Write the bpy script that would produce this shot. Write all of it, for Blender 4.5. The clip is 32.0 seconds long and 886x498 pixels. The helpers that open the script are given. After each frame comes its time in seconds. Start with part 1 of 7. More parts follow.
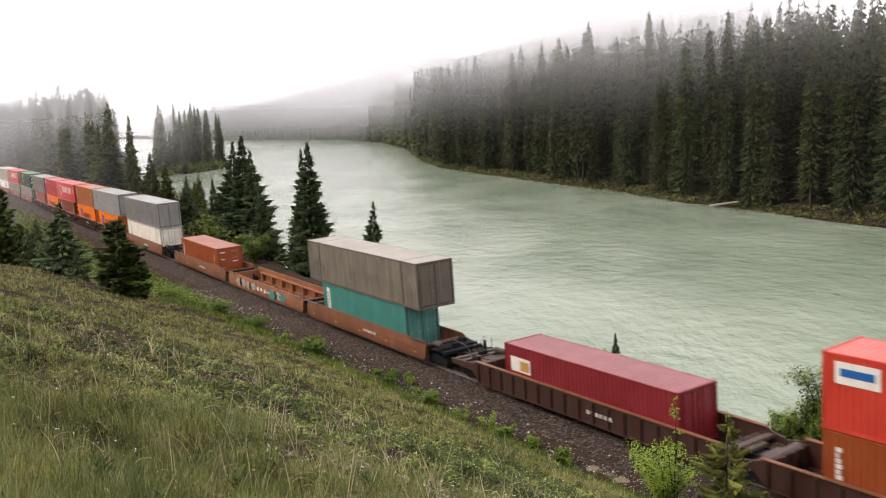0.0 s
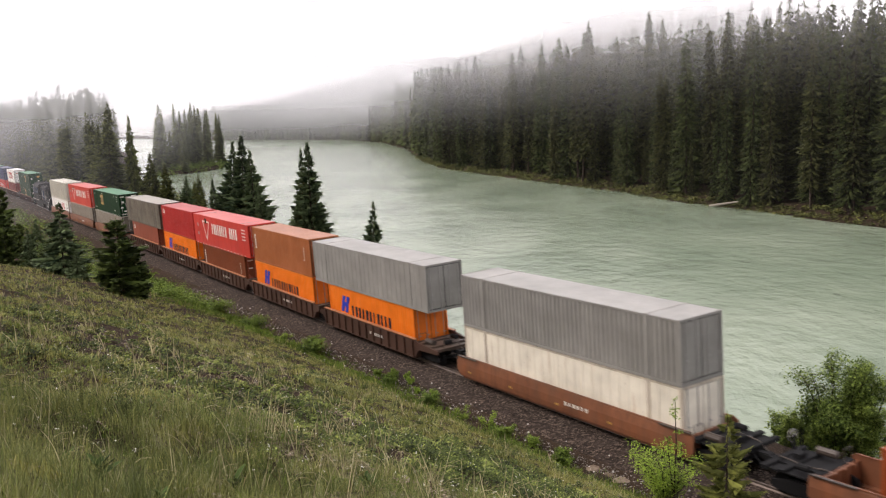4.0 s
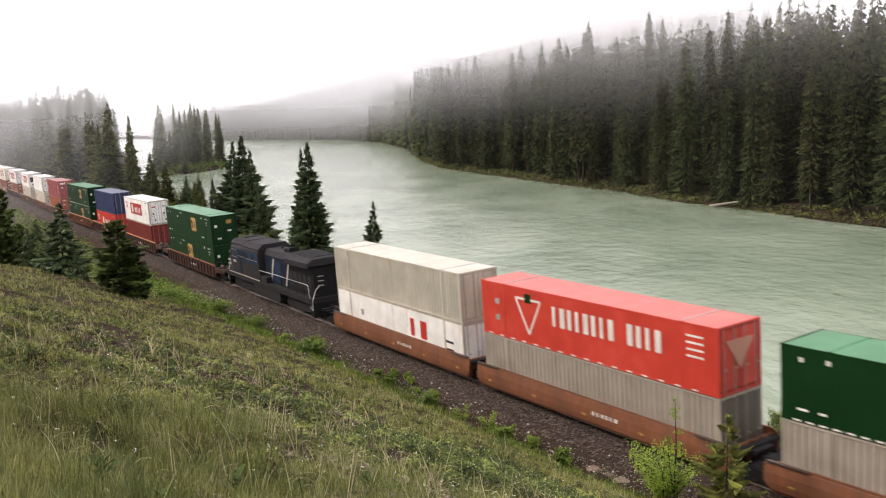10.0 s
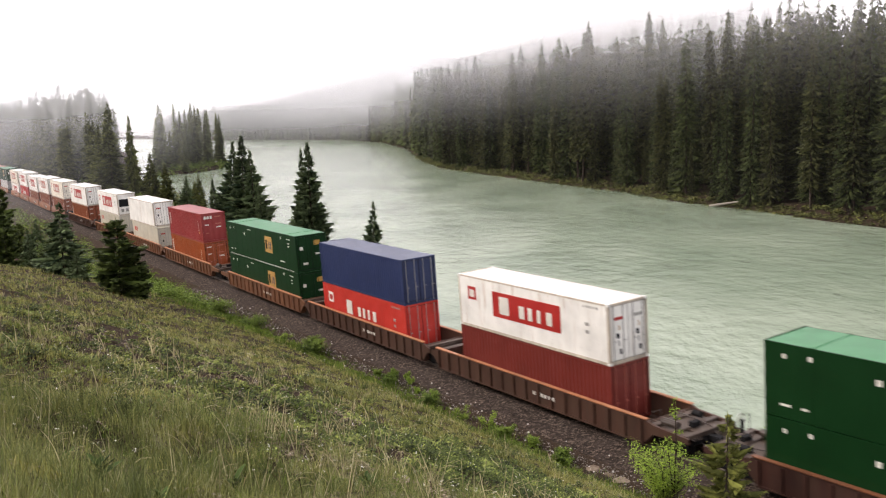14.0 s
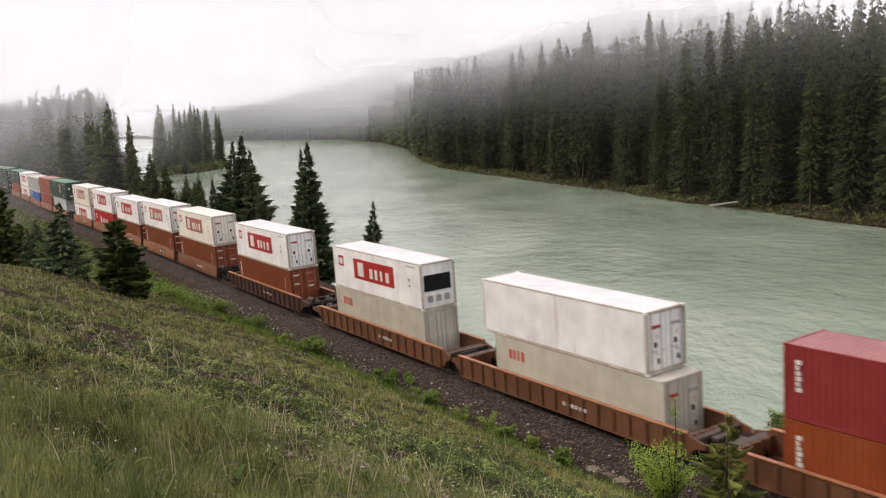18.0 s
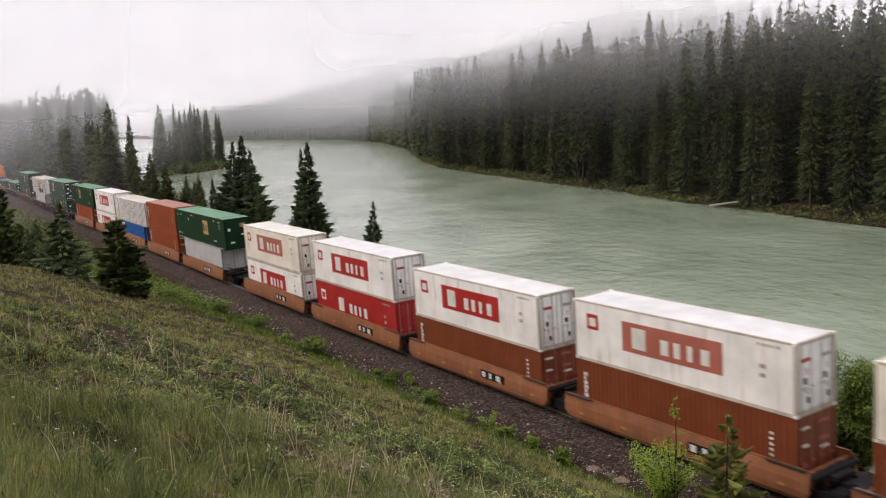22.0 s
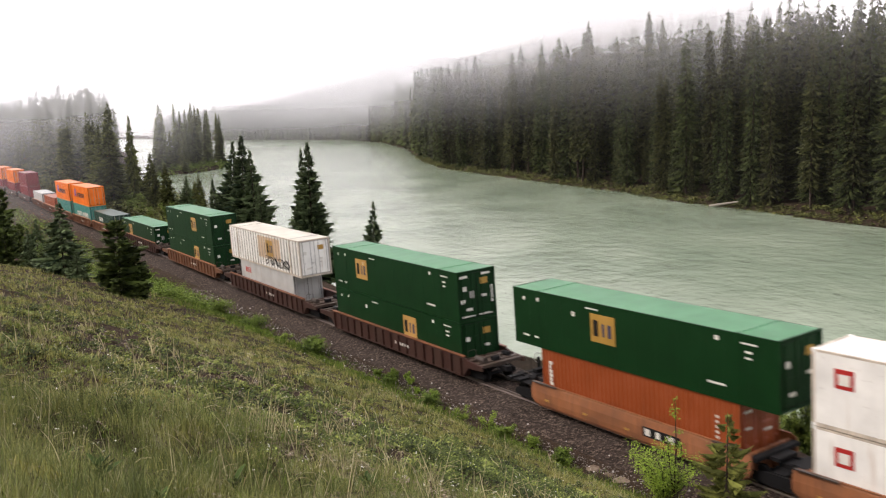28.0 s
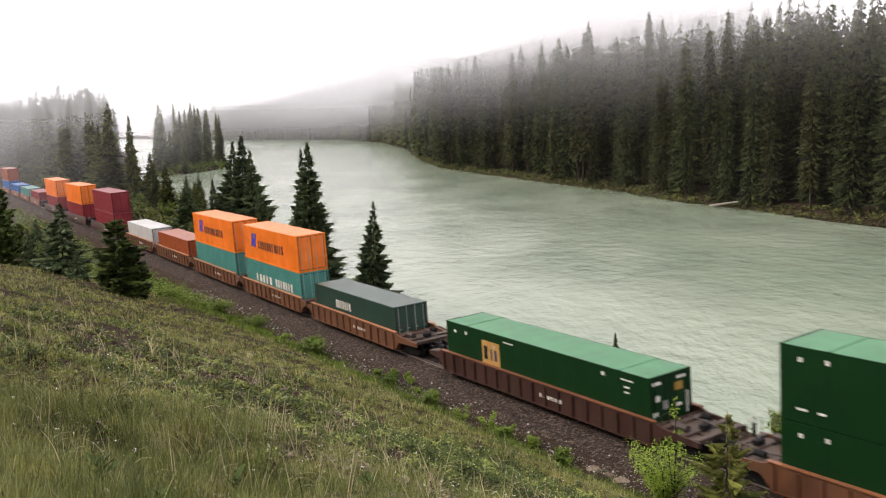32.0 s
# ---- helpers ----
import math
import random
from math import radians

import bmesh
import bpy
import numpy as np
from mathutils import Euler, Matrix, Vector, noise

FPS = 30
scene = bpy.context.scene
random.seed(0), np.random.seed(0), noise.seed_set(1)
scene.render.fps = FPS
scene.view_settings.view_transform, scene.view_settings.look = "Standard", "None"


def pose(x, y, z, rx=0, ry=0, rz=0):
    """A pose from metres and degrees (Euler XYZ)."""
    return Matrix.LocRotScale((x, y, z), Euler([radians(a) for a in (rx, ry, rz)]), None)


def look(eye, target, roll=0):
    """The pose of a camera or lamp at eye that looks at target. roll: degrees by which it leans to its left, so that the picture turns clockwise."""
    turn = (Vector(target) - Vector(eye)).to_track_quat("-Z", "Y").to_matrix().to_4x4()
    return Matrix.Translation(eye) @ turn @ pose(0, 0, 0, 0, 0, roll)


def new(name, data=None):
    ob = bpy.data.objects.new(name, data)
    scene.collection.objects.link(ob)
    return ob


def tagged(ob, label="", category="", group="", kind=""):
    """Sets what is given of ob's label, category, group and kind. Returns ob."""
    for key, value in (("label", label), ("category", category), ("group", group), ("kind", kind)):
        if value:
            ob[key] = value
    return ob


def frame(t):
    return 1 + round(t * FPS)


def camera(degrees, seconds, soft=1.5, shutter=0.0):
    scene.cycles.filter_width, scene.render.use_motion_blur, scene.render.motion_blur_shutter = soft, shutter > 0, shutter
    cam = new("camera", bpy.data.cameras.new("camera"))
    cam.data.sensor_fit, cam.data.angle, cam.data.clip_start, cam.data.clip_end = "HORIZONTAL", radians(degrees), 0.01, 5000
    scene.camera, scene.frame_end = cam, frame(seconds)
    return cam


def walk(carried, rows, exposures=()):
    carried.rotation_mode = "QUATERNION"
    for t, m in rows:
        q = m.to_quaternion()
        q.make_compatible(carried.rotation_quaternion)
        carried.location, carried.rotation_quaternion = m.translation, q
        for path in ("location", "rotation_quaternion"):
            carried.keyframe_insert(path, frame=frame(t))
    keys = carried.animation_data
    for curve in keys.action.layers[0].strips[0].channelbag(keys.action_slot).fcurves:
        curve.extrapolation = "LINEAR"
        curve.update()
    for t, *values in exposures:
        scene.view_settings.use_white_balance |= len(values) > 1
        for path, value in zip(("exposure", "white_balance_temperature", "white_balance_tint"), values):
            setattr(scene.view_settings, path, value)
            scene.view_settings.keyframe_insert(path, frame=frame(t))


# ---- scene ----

# ---- camera and its stand ----
cam = camera(50.418, 32.0, soft=1.2, shutter=0.3)
EYE = (0.0, 0.0, 14.513)
AIM = (0.0, 100.0 * math.cos(radians(7.6835)), 14.513 - 100.0 * math.sin(radians(7.6835)))
walk(cam, [(0.0, look(EYE, AIM, -1.7025)), (32.0, look(EYE, AIM, -1.7025))], exposures=[(0.0, 0.07, 6900.0, 17.0), (3.0, -0.05, 6900.0, 17.0), (6.0, 0.06, 6900.0, 17.0), (8.5, 0.13, 6900.0, 17.0), (16.9, 0.13, 6900.0, 17.0), (18.0, -0.25, 6850.0, 17.5), (19.2, -0.37, 6800.0, 18.0), (23.7, -0.36, 6800.0, 18.0), (24.8, -0.02, 6850.0, 17.5), (27.0, 0.08, 6900.0, 17.0), (30.5, 0.10, 6900.0, 17.0), (32.0, 0.06, 6900.0, 17.0)])

# ---- overcast daylight ----
world = bpy.data.worlds.new("overcast")
scene.world = world
world.use_nodes = True
wn, wl = world.node_tree.nodes, world.node_tree.links
wn.clear()
sky = wn.new("ShaderNodeTexSky")
sky.sky_type = "NISHITA"
sky.sun_disc = False
sky.sun_elevation, sky.sun_rotation = radians(43), radians(-96)
sky.air_density, sky.dust_density, sky.ozone_density = 1.0, 6.0, 1.0
veil = wn.new("ShaderNodeMix")
veil.data_type = "RGBA"
veil.inputs["Factor"].default_value = 0.86
veil.inputs["B"].default_value = (9.2, 9.4, 9.85, 1)
wbg = wn.new("ShaderNodeBackground")
wbg.inputs["Strength"].default_value = 0.14
wout = wn.new("ShaderNodeOutputWorld")
wl.new(sky.outputs[0], veil.inputs["A"])
wl.new(veil.outputs["Result"], wbg.inputs[0])
wl.new(wbg.outputs[0], wout.inputs[0])

sun = new("sun", bpy.data.lights.new("sun", "SUN"))
sun.data.energy, sun.data.angle, sun.data.color = 1.9, radians(22), (1.0, 0.95, 0.87)
sun.matrix_world = look((-100, 20, 95), (0, 30, 0))


# ---- the line of the track: u metres along it, w metres to its river side ----
TRACK_SLOPE, CANT = -0.0018, 0.0514


def heading(u):
    bend = -1.01152 + 1.02531e-3 * u + 1.5716e-5 * u * u + 9.5683e-8 * u ** 3
    return np.where(u > -50, bend, np.interp(u, [-260, -150, -110, -80, -50], [-0.9967, -1.0431, -1.0173, -1.0285, -1.03546]))


_step = 0.5
_u = np.arange(-1500.0, 160.0 + _step, _step)
_h = heading(_u[:-1] + _step / 2)
_x = np.concatenate([[0.0], np.cumsum(np.cos(_h) * _step)])
_y = np.concatenate([[0.0], np.cumsum(np.sin(_h) * _step)])
_zero = int(np.argmin(np.abs(_u)))
_x, _y = _x - _x[_zero], _y - _y[_zero] + 56.356


def centre(u):
    return float(np.interp(u, _u, _x)), float(np.interp(u, _u, _y)), TRACK_SLOPE * u


def on_track(u, w=0.0, h=0.0):
    """The point h metres above the rails, w metres to the river side."""
    x, y, z = centre(u)
    a = float(heading(np.float64(u)))
    ww = w * math.cos(CANT) - h * math.sin(CANT)
    return Vector((x - math.sin(a) * ww, y + math.cos(a) * ww, z + w * math.sin(CANT) + h * math.cos(CANT)))


def beside(u, w):
    """A plan point w metres to the river side of the track."""
    x, y, _ = centre(u)
    a = float(heading(np.float64(u)))
    return x - math.sin(a) * w, y + math.cos(a) * w


def rolling(u):
    """The pose of a vehicle whose middle is at u."""
    x, y, z = centre(u)
    return Matrix.Translation((x, y, z)) @ Matrix.Rotation(float(heading(np.float64(u))), 4, "Z") @ Matrix.Rotation(CANT, 4, "X")


def gone(t):
    """How far the train has run, in metres, at t seconds, from its place at 16 s."""
    t = t - 16.0
    return 20.2849 * t + 0.0038577 * t * t + 5.7229e-5 * t ** 3


_near = np.arange(-700.0, 150.0, 1.0)
_nx, _ny = np.interp(_near, _u, _x), np.interp(_near, _u, _y)
_nh = heading(_near)


def uw(x, y):
    """Track coordinates of plan points (numpy arrays)."""
    x, y = np.atleast_1d(x).astype(float), np.atleast_1d(y).astype(float)
    uo, wo = np.empty_like(x), np.empty_like(y)
    for i in range(0, len(x), 4000):
        xs, ys = x[i:i + 4000, None], y[i:i + 4000, None]
        k = np.argmin((xs - _nx) ** 2 + (ys - _ny) ** 2, axis=1)
        dx, dy = xs[:, 0] - _nx[k], ys[:, 0] - _ny[k]
        c, s = np.cos(_nh[k]), np.sin(_nh[k])
        uo[i:i + 4000] = _near[k] + dx * c + dy * s
        wo[i:i + 4000] = -dx * s + dy * c
    return uo, wo


# ---- the lie of the land ----
WATER = -4.0
FAR_BANK = np.array([(110, 20), (91, 80), (70, 147), (62, 169), (54, 190), (45, 230), (27, 291), (1, 380), (-11, 490), (-23, 666),
                     (-54, 930), (-127, 1200), (-268, 1400), (-700, 2300), (-1100, 2600), (-2600, 2900)], float)
BANK_U = [-1500, -700, -400, -310, -230, -180, -150, -110, -65, -50, 0, 40, 150]
BANK_W = [250, 160, 81, 57.5, 37, 29, 28, 25, 15, 13.5, 11, 10.5, 10]


def smooth(a, b, x):
    t = np.clip((x - a) / (b - a), 0, 1)
    return t * t * (3 - 2 * t)


def waves(x, y, s, seed=0.0):
    """Cheap smooth unevenness, about -1 to 1."""
    return (np.sin(x * s * 1.7 + seed + 1.3 * np.sin(y * s * 1.1 + seed)) + np.sin(y * s * 2.1 - seed * 2 + 1.1 * np.sin(x * s * 1.3))
            + 0.5 * np.sin((x + y) * s * 3.9 + seed * 3) + 0.5 * np.sin((x - y) * s * 4.7 - seed)) / 3


def past_far_bank(x, y):
    """Metres inland of the far bank; negative over the river."""
    best = np.full(x.shape, 1e9)
    sign = np.ones(x.shape)
    for (x0, y0), (x1, y1) in zip(FAR_BANK[:-1], FAR_BANK[1:]):
        dx, dy = x1 - x0, y1 - y0
        t = np.clip(((x - x0) * dx + (y - y0) * dy) / (dx * dx + dy * dy), 0, 1)
        d = np.hypot(x - x0 - t * dx, y - y0 - t * dy)
        side = np.where((x - x0) * dy - (y - y0) * dx > 0, 1.0, -1.0)
        nearer = d < best
        best, sign = np.where(nearer, d, best), np.where(nearer, side, sign)
    return best * sign


def land(x, y):
    """Height of the ground at plan points (numpy arrays)."""
    x, y = np.atleast_1d(x).astype(float), np.atleast_1d(y).astype(float)
    u, w = uw(x, y)
    rail = TRACK_SLOPE * np.clip(u, -600, 120)
    # the hillside under the camera
    toe = 4.9 + 7.0 * smooth(-22, -75, u)
    d = -w - toe
    rise = np.where(d > 0, 0.60 * d - 0.003 * d * d, 0)
    rise = np.where(d > 33, 16.5 + 0.10 * (d - 33), rise) * np.interp(u, [-150, -50, -17, 15, 42], [0.35, 0.48, 0.66, 0.83, 0.93])
    rise = rise * (1 + 0.04 * waves(x, y, 0.16, 2.0)) + smooth(1, 4, d) * (0.18 * waves(x, y, 0.55, 1.0) + 0.11 * waves(x, y, 1.6, 4.0) + 0.04 * waves(x, y, 3.4, 6.0))
    rise = np.clip(rise, 0, 60)
    hill = rail - 0.62 + rise + 0.05 * waves(x, y, 0.8, 3.0)
    # down to the near water's edge
    bank = np.interp(u, BANK_U, BANK_W) + 1.2 * waves(u, u, 0.09, 0.5)
    e = w - bank
    river = np.where(e < 0, np.minimum(rail - 0.62, WATER + 0.25 - 0.62 * e), WATER + 0.25 - 0.5 * e)
    near = np.where(w < 3.0, hill, np.maximum(river, WATER - 3))
    # the far bank and its hills
    p = past_far_bank(x, y) + 2.0 * waves(x, y, 0.05, 7.0)
    inland = np.maximum(p, 0)
    steep = np.interp(y, [150, 300, 700, 1400], [0.26, 0.34, 0.38, 0.34])
    far = WATER + np.clip(0.35 * p, -3, 1.3) + np.clip(steep * (inland - 10), 0, np.interp(y, [150, 240, 340, 500, 700, 1200, 2400], [1.0, 3, 8, 24, 56, 92, 110])) - np.clip(0.35 * (inland - 260), 0, 200) + np.clip(inland * 0.02, 0, 2) * waves(x, y, 0.03, 5.0)
    # the wooded spit in the stream
    q = 1 - np.hypot((x + 115) / 15, (y - 440) / 55)
    spit = WATER - 3 + np.clip(q * 18, 0, 4.2)
    return np.maximum(np.maximum(near, spit), np.maximum(far, WATER - 3))


def land_at(x, y):
    return float(land(np.array([x]), np.array([y]))[0])


# ---- materials ----
def material(name, rough=0.8, metal=0.0, spec=0.4):
    m = bpy.data.materials.new(name)
    m.use_nodes = True
    b = m.node_tree.nodes["Principled BSDF"]
    b.inputs["Roughness"].default_value = rough
    b.inputs["Metallic"].default_value = metal
    b.inputs["Specular IOR Level"].default_value = spec
    return m, m.node_tree.nodes, m.node_tree.links, b


def node(ns, kind, **values):
    n = ns.new(kind)
    for key, value in values.items():
        n.inputs[key].default_value = value
    return n


def ramp(ns, ls, source, stops):
    r = ns.new("ShaderNodeValToRGB")
    els = r.color_ramp.elements
    while len(els) < len(stops):
        els.new(0.5)
    for e, (p, c) in zip(els, stops):
        e.position, e.color = p, (*c, 1)
    ls.new(source, r.inputs[0])
    return r.outputs[0]


def mixed(ns, ls, fac, a, b, mode="MIX"):
    m = ns.new("ShaderNodeMix")
    m.data_type, m.blend_type = "RGBA", mode
    for socket, value in ((m.inputs["Factor"], fac), (m.inputs["A"], a), (m.inputs["B"], b)):
        if isinstance(value, (int, float)):
            socket.default_value = value
        elif isinstance(value, tuple):
            socket.default_value = (*value, 1) if len(value) == 3 else value
        else:
            ls.new(value, socket)
    return m.outputs["Result"]


def bumped(ns, ls, b, height, strength, distance):
    n = node(ns, "ShaderNodeBump", Strength=strength, Distance=distance)
    ls.new(height, n.inputs["Height"])
    ls.new(n.outputs[0], b.inputs["Normal"])


def paint(name, colour, rough=0.5, grime=0.35, rust=0.12, metal=0.0):
    """Weathered painted steel: faded patches, streaks running down, rust spots."""
    m, ns, ls, b = material(name, rough, metal)
    tc = ns.new("ShaderNodeTexCoord")
    info = ns.new("ShaderNodeObjectInfo")
    shift = ns.new("ShaderNodeVectorMath")
    shift.operation = "ADD"
    ls.new(tc.outputs["Object"], shift.inputs[0])
    ls.new(info.outputs["Random"], shift.inputs[1])
    big = node(ns, "ShaderNodeTexNoise", Scale=0.7, Detail=4.0)
    ls.new(shift.outputs[0], big.inputs["Vector"])
    mp = ns.new("ShaderNodeMapping")
    mp.inputs["Scale"].default_value = (3.5, 3.5, 0.35)
    ls.new(shift.outputs[0], mp.inputs[0])
    streak = node(ns, "ShaderNodeTexNoise", Scale=1.6, Detail=5.0)
    ls.new(mp.outputs[0], streak.inputs["Vector"])
    fine = node(ns, "ShaderNodeTexNoise", Scale=9.0, Detail=6.0)
    ls.new(shift.outputs[0], fine.inputs["Vector"])
    fade = min(1.0, 5.0 * sum(colour) / 3)
    dark = tuple(c * 0.62 + 0.012 * fade for c in colour)
    pale = tuple(min(1, c * 1.12 + 0.018 * fade) for c in colour)
    base = ramp(ns, ls, big.outputs[0], [(0.3, dark if grime > 0.5 else tuple(c * 0.85 for c in colour)), (0.5, colour), (0.72, pale)])
    dirt = ramp(ns, ls, streak.outputs[0], [(0.5, (0, 0, 0)), (0.78, (grime, grime, grime))])
    base = mixed(ns, ls, dirt, base, dark)
    if grime > 0.5:
        mp2 = ns.new("ShaderNodeMapping")
        mp2.inputs["Scale"].default_value = (7.0, 7.0, 0.25)
        ls.new(shift.outputs[0], mp2.inputs[0])
        runs = node(ns, "ShaderNodeTexNoise", Scale=1.3, Detail=4.0)
        ls.new(mp2.outputs[0], runs.inputs["Vector"])
        base = mixed(ns, ls, ramp(ns, ls, runs.outputs[0], [(0.48, (0, 0, 0)), (0.68, (0.55, 0.55, 0.55))]), base, tuple(c * 0.4 + 0.01 for c in colour))
    if grime > 0.5:
        dust = node(ns, "ShaderNodeTexNoise", Scale=0.45, Detail=6.0, Roughness=0.65)
        ls.new(mp.outputs[0], dust.inputs["Vector"])
        base = mixed(ns, ls, ramp(ns, ls, dust.outputs[0], [(0.42, (0, 0, 0)), (0.66, (0.6, 0.6, 0.6))]), base, tuple(0.45 * c + 0.35 * d for c, d in zip(colour, (0.13, 0.092, 0.066))))
    if rust > 0.32:
        drip = node(ns, "ShaderNodeTexNoise", Scale=0.8, Detail=5.0, Roughness=0.6)
        ls.new(mp.outputs[0], drip.inputs["Vector"])
        base = mixed(ns, ls, ramp(ns, ls, drip.outputs[0], [(0.58, (0, 0, 0)), (0.74, (0.5, 0.5, 0.5))]), base, (0.42, 0.24, 0.12))
    spots = ramp(ns, ls, fine.outputs[0], [(0.66, (0, 0, 0)), (0.74, (rust, rust, rust))])
    base = mixed(ns, ls, spots, base, (0.12, 0.05, 0.025))
    ls.new(base, b.inputs["Base Color"])
    bumped(ns, ls, b, fine.outputs[0], 0.12, 0.01)
    return m


def foliage(name, dark, light, size=1.4, dry=None, patch=0.0, patch_size=0.35):
    m, ns, ls, b = material(name, 0.75, 0, 0.25)
    geo = ns.new("ShaderNodeNewGeometry")
    info = ns.new("ShaderNodeObjectInfo")
    add = ns.new("ShaderNodeMath")
    add.operation = "ADD"
    half = ns.new("ShaderNodeMath")
    half.operation = "MULTIPLY"
    half.inputs[1].default_value = 0.25
    ls.new(info.outputs["Random"], half.inputs[0])
    n = node(ns, "ShaderNodeTexNoise", Scale=size, Detail=3.0)
    tc = ns.new("ShaderNodeTexCoord")
    ls.new(tc.outputs["Object"], n.inputs["Vector"])
    mul = ns.new("ShaderNodeMath")
    mul.operation = "MULTIPLY"
    mul.inputs[1].default_value = 0.55
    ls.new(geo.outputs["Random Per Island"], mul.inputs[0])
    ls.new(n.outputs[0], add.inputs[0])
    ls.new(mul.outputs[0], add.inputs[1])
    add2 = ns.new("ShaderNodeMath")
    add2.operation = "ADD"
    ls.new(add.outputs[0], add2.inputs[0])
    ls.new(half.outputs[0], add2.inputs[1])
    stops = [(0.45, dark), (1.35 / 1.6, light)]
    if dry:
        stops = [(0.4, dark), (0.78, light), (0.95, dry)]
    sc = ns.new("ShaderNodeMath")
    sc.operation = "MULTIPLY"
    sc.inputs[1].default_value = 0.7
    ls.new(add2.outputs[0], sc.inputs[0])
    colour = ramp(ns, ls, sc.outputs[0], stops)
    if patch:
        wide = node(ns, "ShaderNodeTexNoise", Scale=patch_size, Detail=4.0, Roughness=0.6)
        ls.new(tc.outputs["Object"], wide.inputs["Vector"])
        colour = mixed(ns, ls, patch, colour, ramp(ns, ls, wide.outputs[0], [(0.36, (0.30, 0.42, 0.22)), (0.50, (1.0, 1.0, 1.0)), (0.62, (1.22, 1.08, 0.9))]), "MULTIPLY")
    ls.new(colour, b.inputs["Base Color"])
    b.inputs["Subsurface Weight"].default_value = 0.0
    return m


def ground_material():
    m, ns, ls, b = material("hillside_soil_and_moss", 0.95, 0, 0.15)
    tc = ns.new("ShaderNodeTexCoord")
    big = node(ns, "ShaderNodeTexNoise", Scale=0.22, Detail=6.0, Roughness=0.65)
    mid = node(ns, "ShaderNodeTexNoise", Scale=1.3, Detail=8.0, Roughness=0.7)
    fine = node(ns, "ShaderNodeTexNoise", Scale=14.0, Detail=6.0, Roughness=0.7)
    for n in (big, mid, fine):
        ls.new(tc.outputs["Object"], n.inputs["Vector"])
    green = ramp(ns, ls, mid.outputs[0], [(0.35, (0.010, 0.010, 0.004)), (0.55, (0.028, 0.029, 0.009)), (0.72, (0.07, 0.06, 0.025))])
    soil = ramp(ns, ls, fine.outputs[0], [(0.35, (0.014, 0.009, 0.006)), (0.58, (0.062, 0.040, 0.027)), (0.76, (0.18, 0.125, 0.092))])
    bare = ramp(ns, ls, big.outputs[0], [(0.36, (0.25, 0.25, 0.25)), (0.48, (0.95, 0.95, 0.95))])
    ls.new(mixed(ns, ls, bare, green, soil), b.inputs["Base Color"])
    bumped(ns, ls, b, fine.outputs[0], 0.8, 0.08)
    return m


def ballast_material():
    m, ns, ls, b = material("crushed_ballast", 0.95, 0, 0.2)
    tc = ns.new("ShaderNodeTexCoord")
    v = node(ns, "ShaderNodeTexVoronoi", Scale=11.0)
    ls.new(tc.outputs["Object"], v.inputs["Vector"])
    n = node(ns, "ShaderNodeTexNoise", Scale=1.1, Detail=5.0)
    ls.new(tc.outputs["Object"], n.inputs["Vector"])
    sep = ns.new("ShaderNodeSeparateColor")
    ls.new(v.outputs["Color"], sep.inputs[0])
    stone = ramp(ns, ls, sep.outputs[0], [(0.1, (0.013, 0.009, 0.0065)), (0.62, (0.045, 0.032, 0.025)), (0.95, (0.145, 0.108, 0.088))])
    dirt = ramp(ns, ls, n.outputs[0], [(0.42, (0, 0, 0)), (0.66, (0.6, 0.6, 0.6))])
    ls.new(mixed(ns, ls, dirt, stone, (0.042, 0.031, 0.026)), b.inputs["Base Color"])
    bumped(ns, ls, b, v.outputs["Distance"], 0.9, 0.05)
    return m


def water_material():
    m, ns, ls, b = material("milky_green_meltwater", 0.12, 0, 0.5)
    tc = ns.new("ShaderNodeTexCoord")
    mp = ns.new("ShaderNodeMapping")
    mp.inputs["Rotation"].default_value = (0, 0, radians(78))
    mp.inputs["Scale"].default_value = (1.1, 0.7, 1.0)
    ls.new(tc.outputs["Object"], mp.inputs[0])
    wide = node(ns, "ShaderNodeTexNoise", Scale=0.05, Detail=4.0)
    chop = node(ns, "ShaderNodeTexNoise", Scale=0.42, Detail=5.0, Roughness=0.6)
    fine = node(ns, "ShaderNodeTexNoise", Scale=2.4, Detail=3.0)
    for n in (wide, chop, fine):
        ls.new(mp.outputs[0], n.inputs["Vector"])
    ls.new(ramp(ns, ls, wide.outputs[0], [(0.35, (0.225, 0.288, 0.21)), (0.65, (0.335, 0.40, 0.305))]), b.inputs["Base Color"])
    add = ns.new("ShaderNodeMath")
    add.operation = "MULTIPLY_ADD"
    add.inputs[1].default_value = 0.12
    ls.new(fine.outputs[0], add.inputs[0])
    ls.new(chop.outputs[0], add.inputs[2])
    b.inputs["IOR"].default_value = 1.33
    calm = node(ns, "ShaderNodeTexNoise", Scale=0.11, Detail=3.0)
    ls.new(mp.outputs[0], calm.inputs["Vector"])
    ls.new(ramp(ns, ls, calm.outputs[0], [(0.38, (0.11, 0.11, 0.11)), (0.64, (0.17, 0.17, 0.17))]), b.inputs["Roughness"])
    bumped(ns, ls, b, add.outputs[0], 1.0, 0.25)
    return m


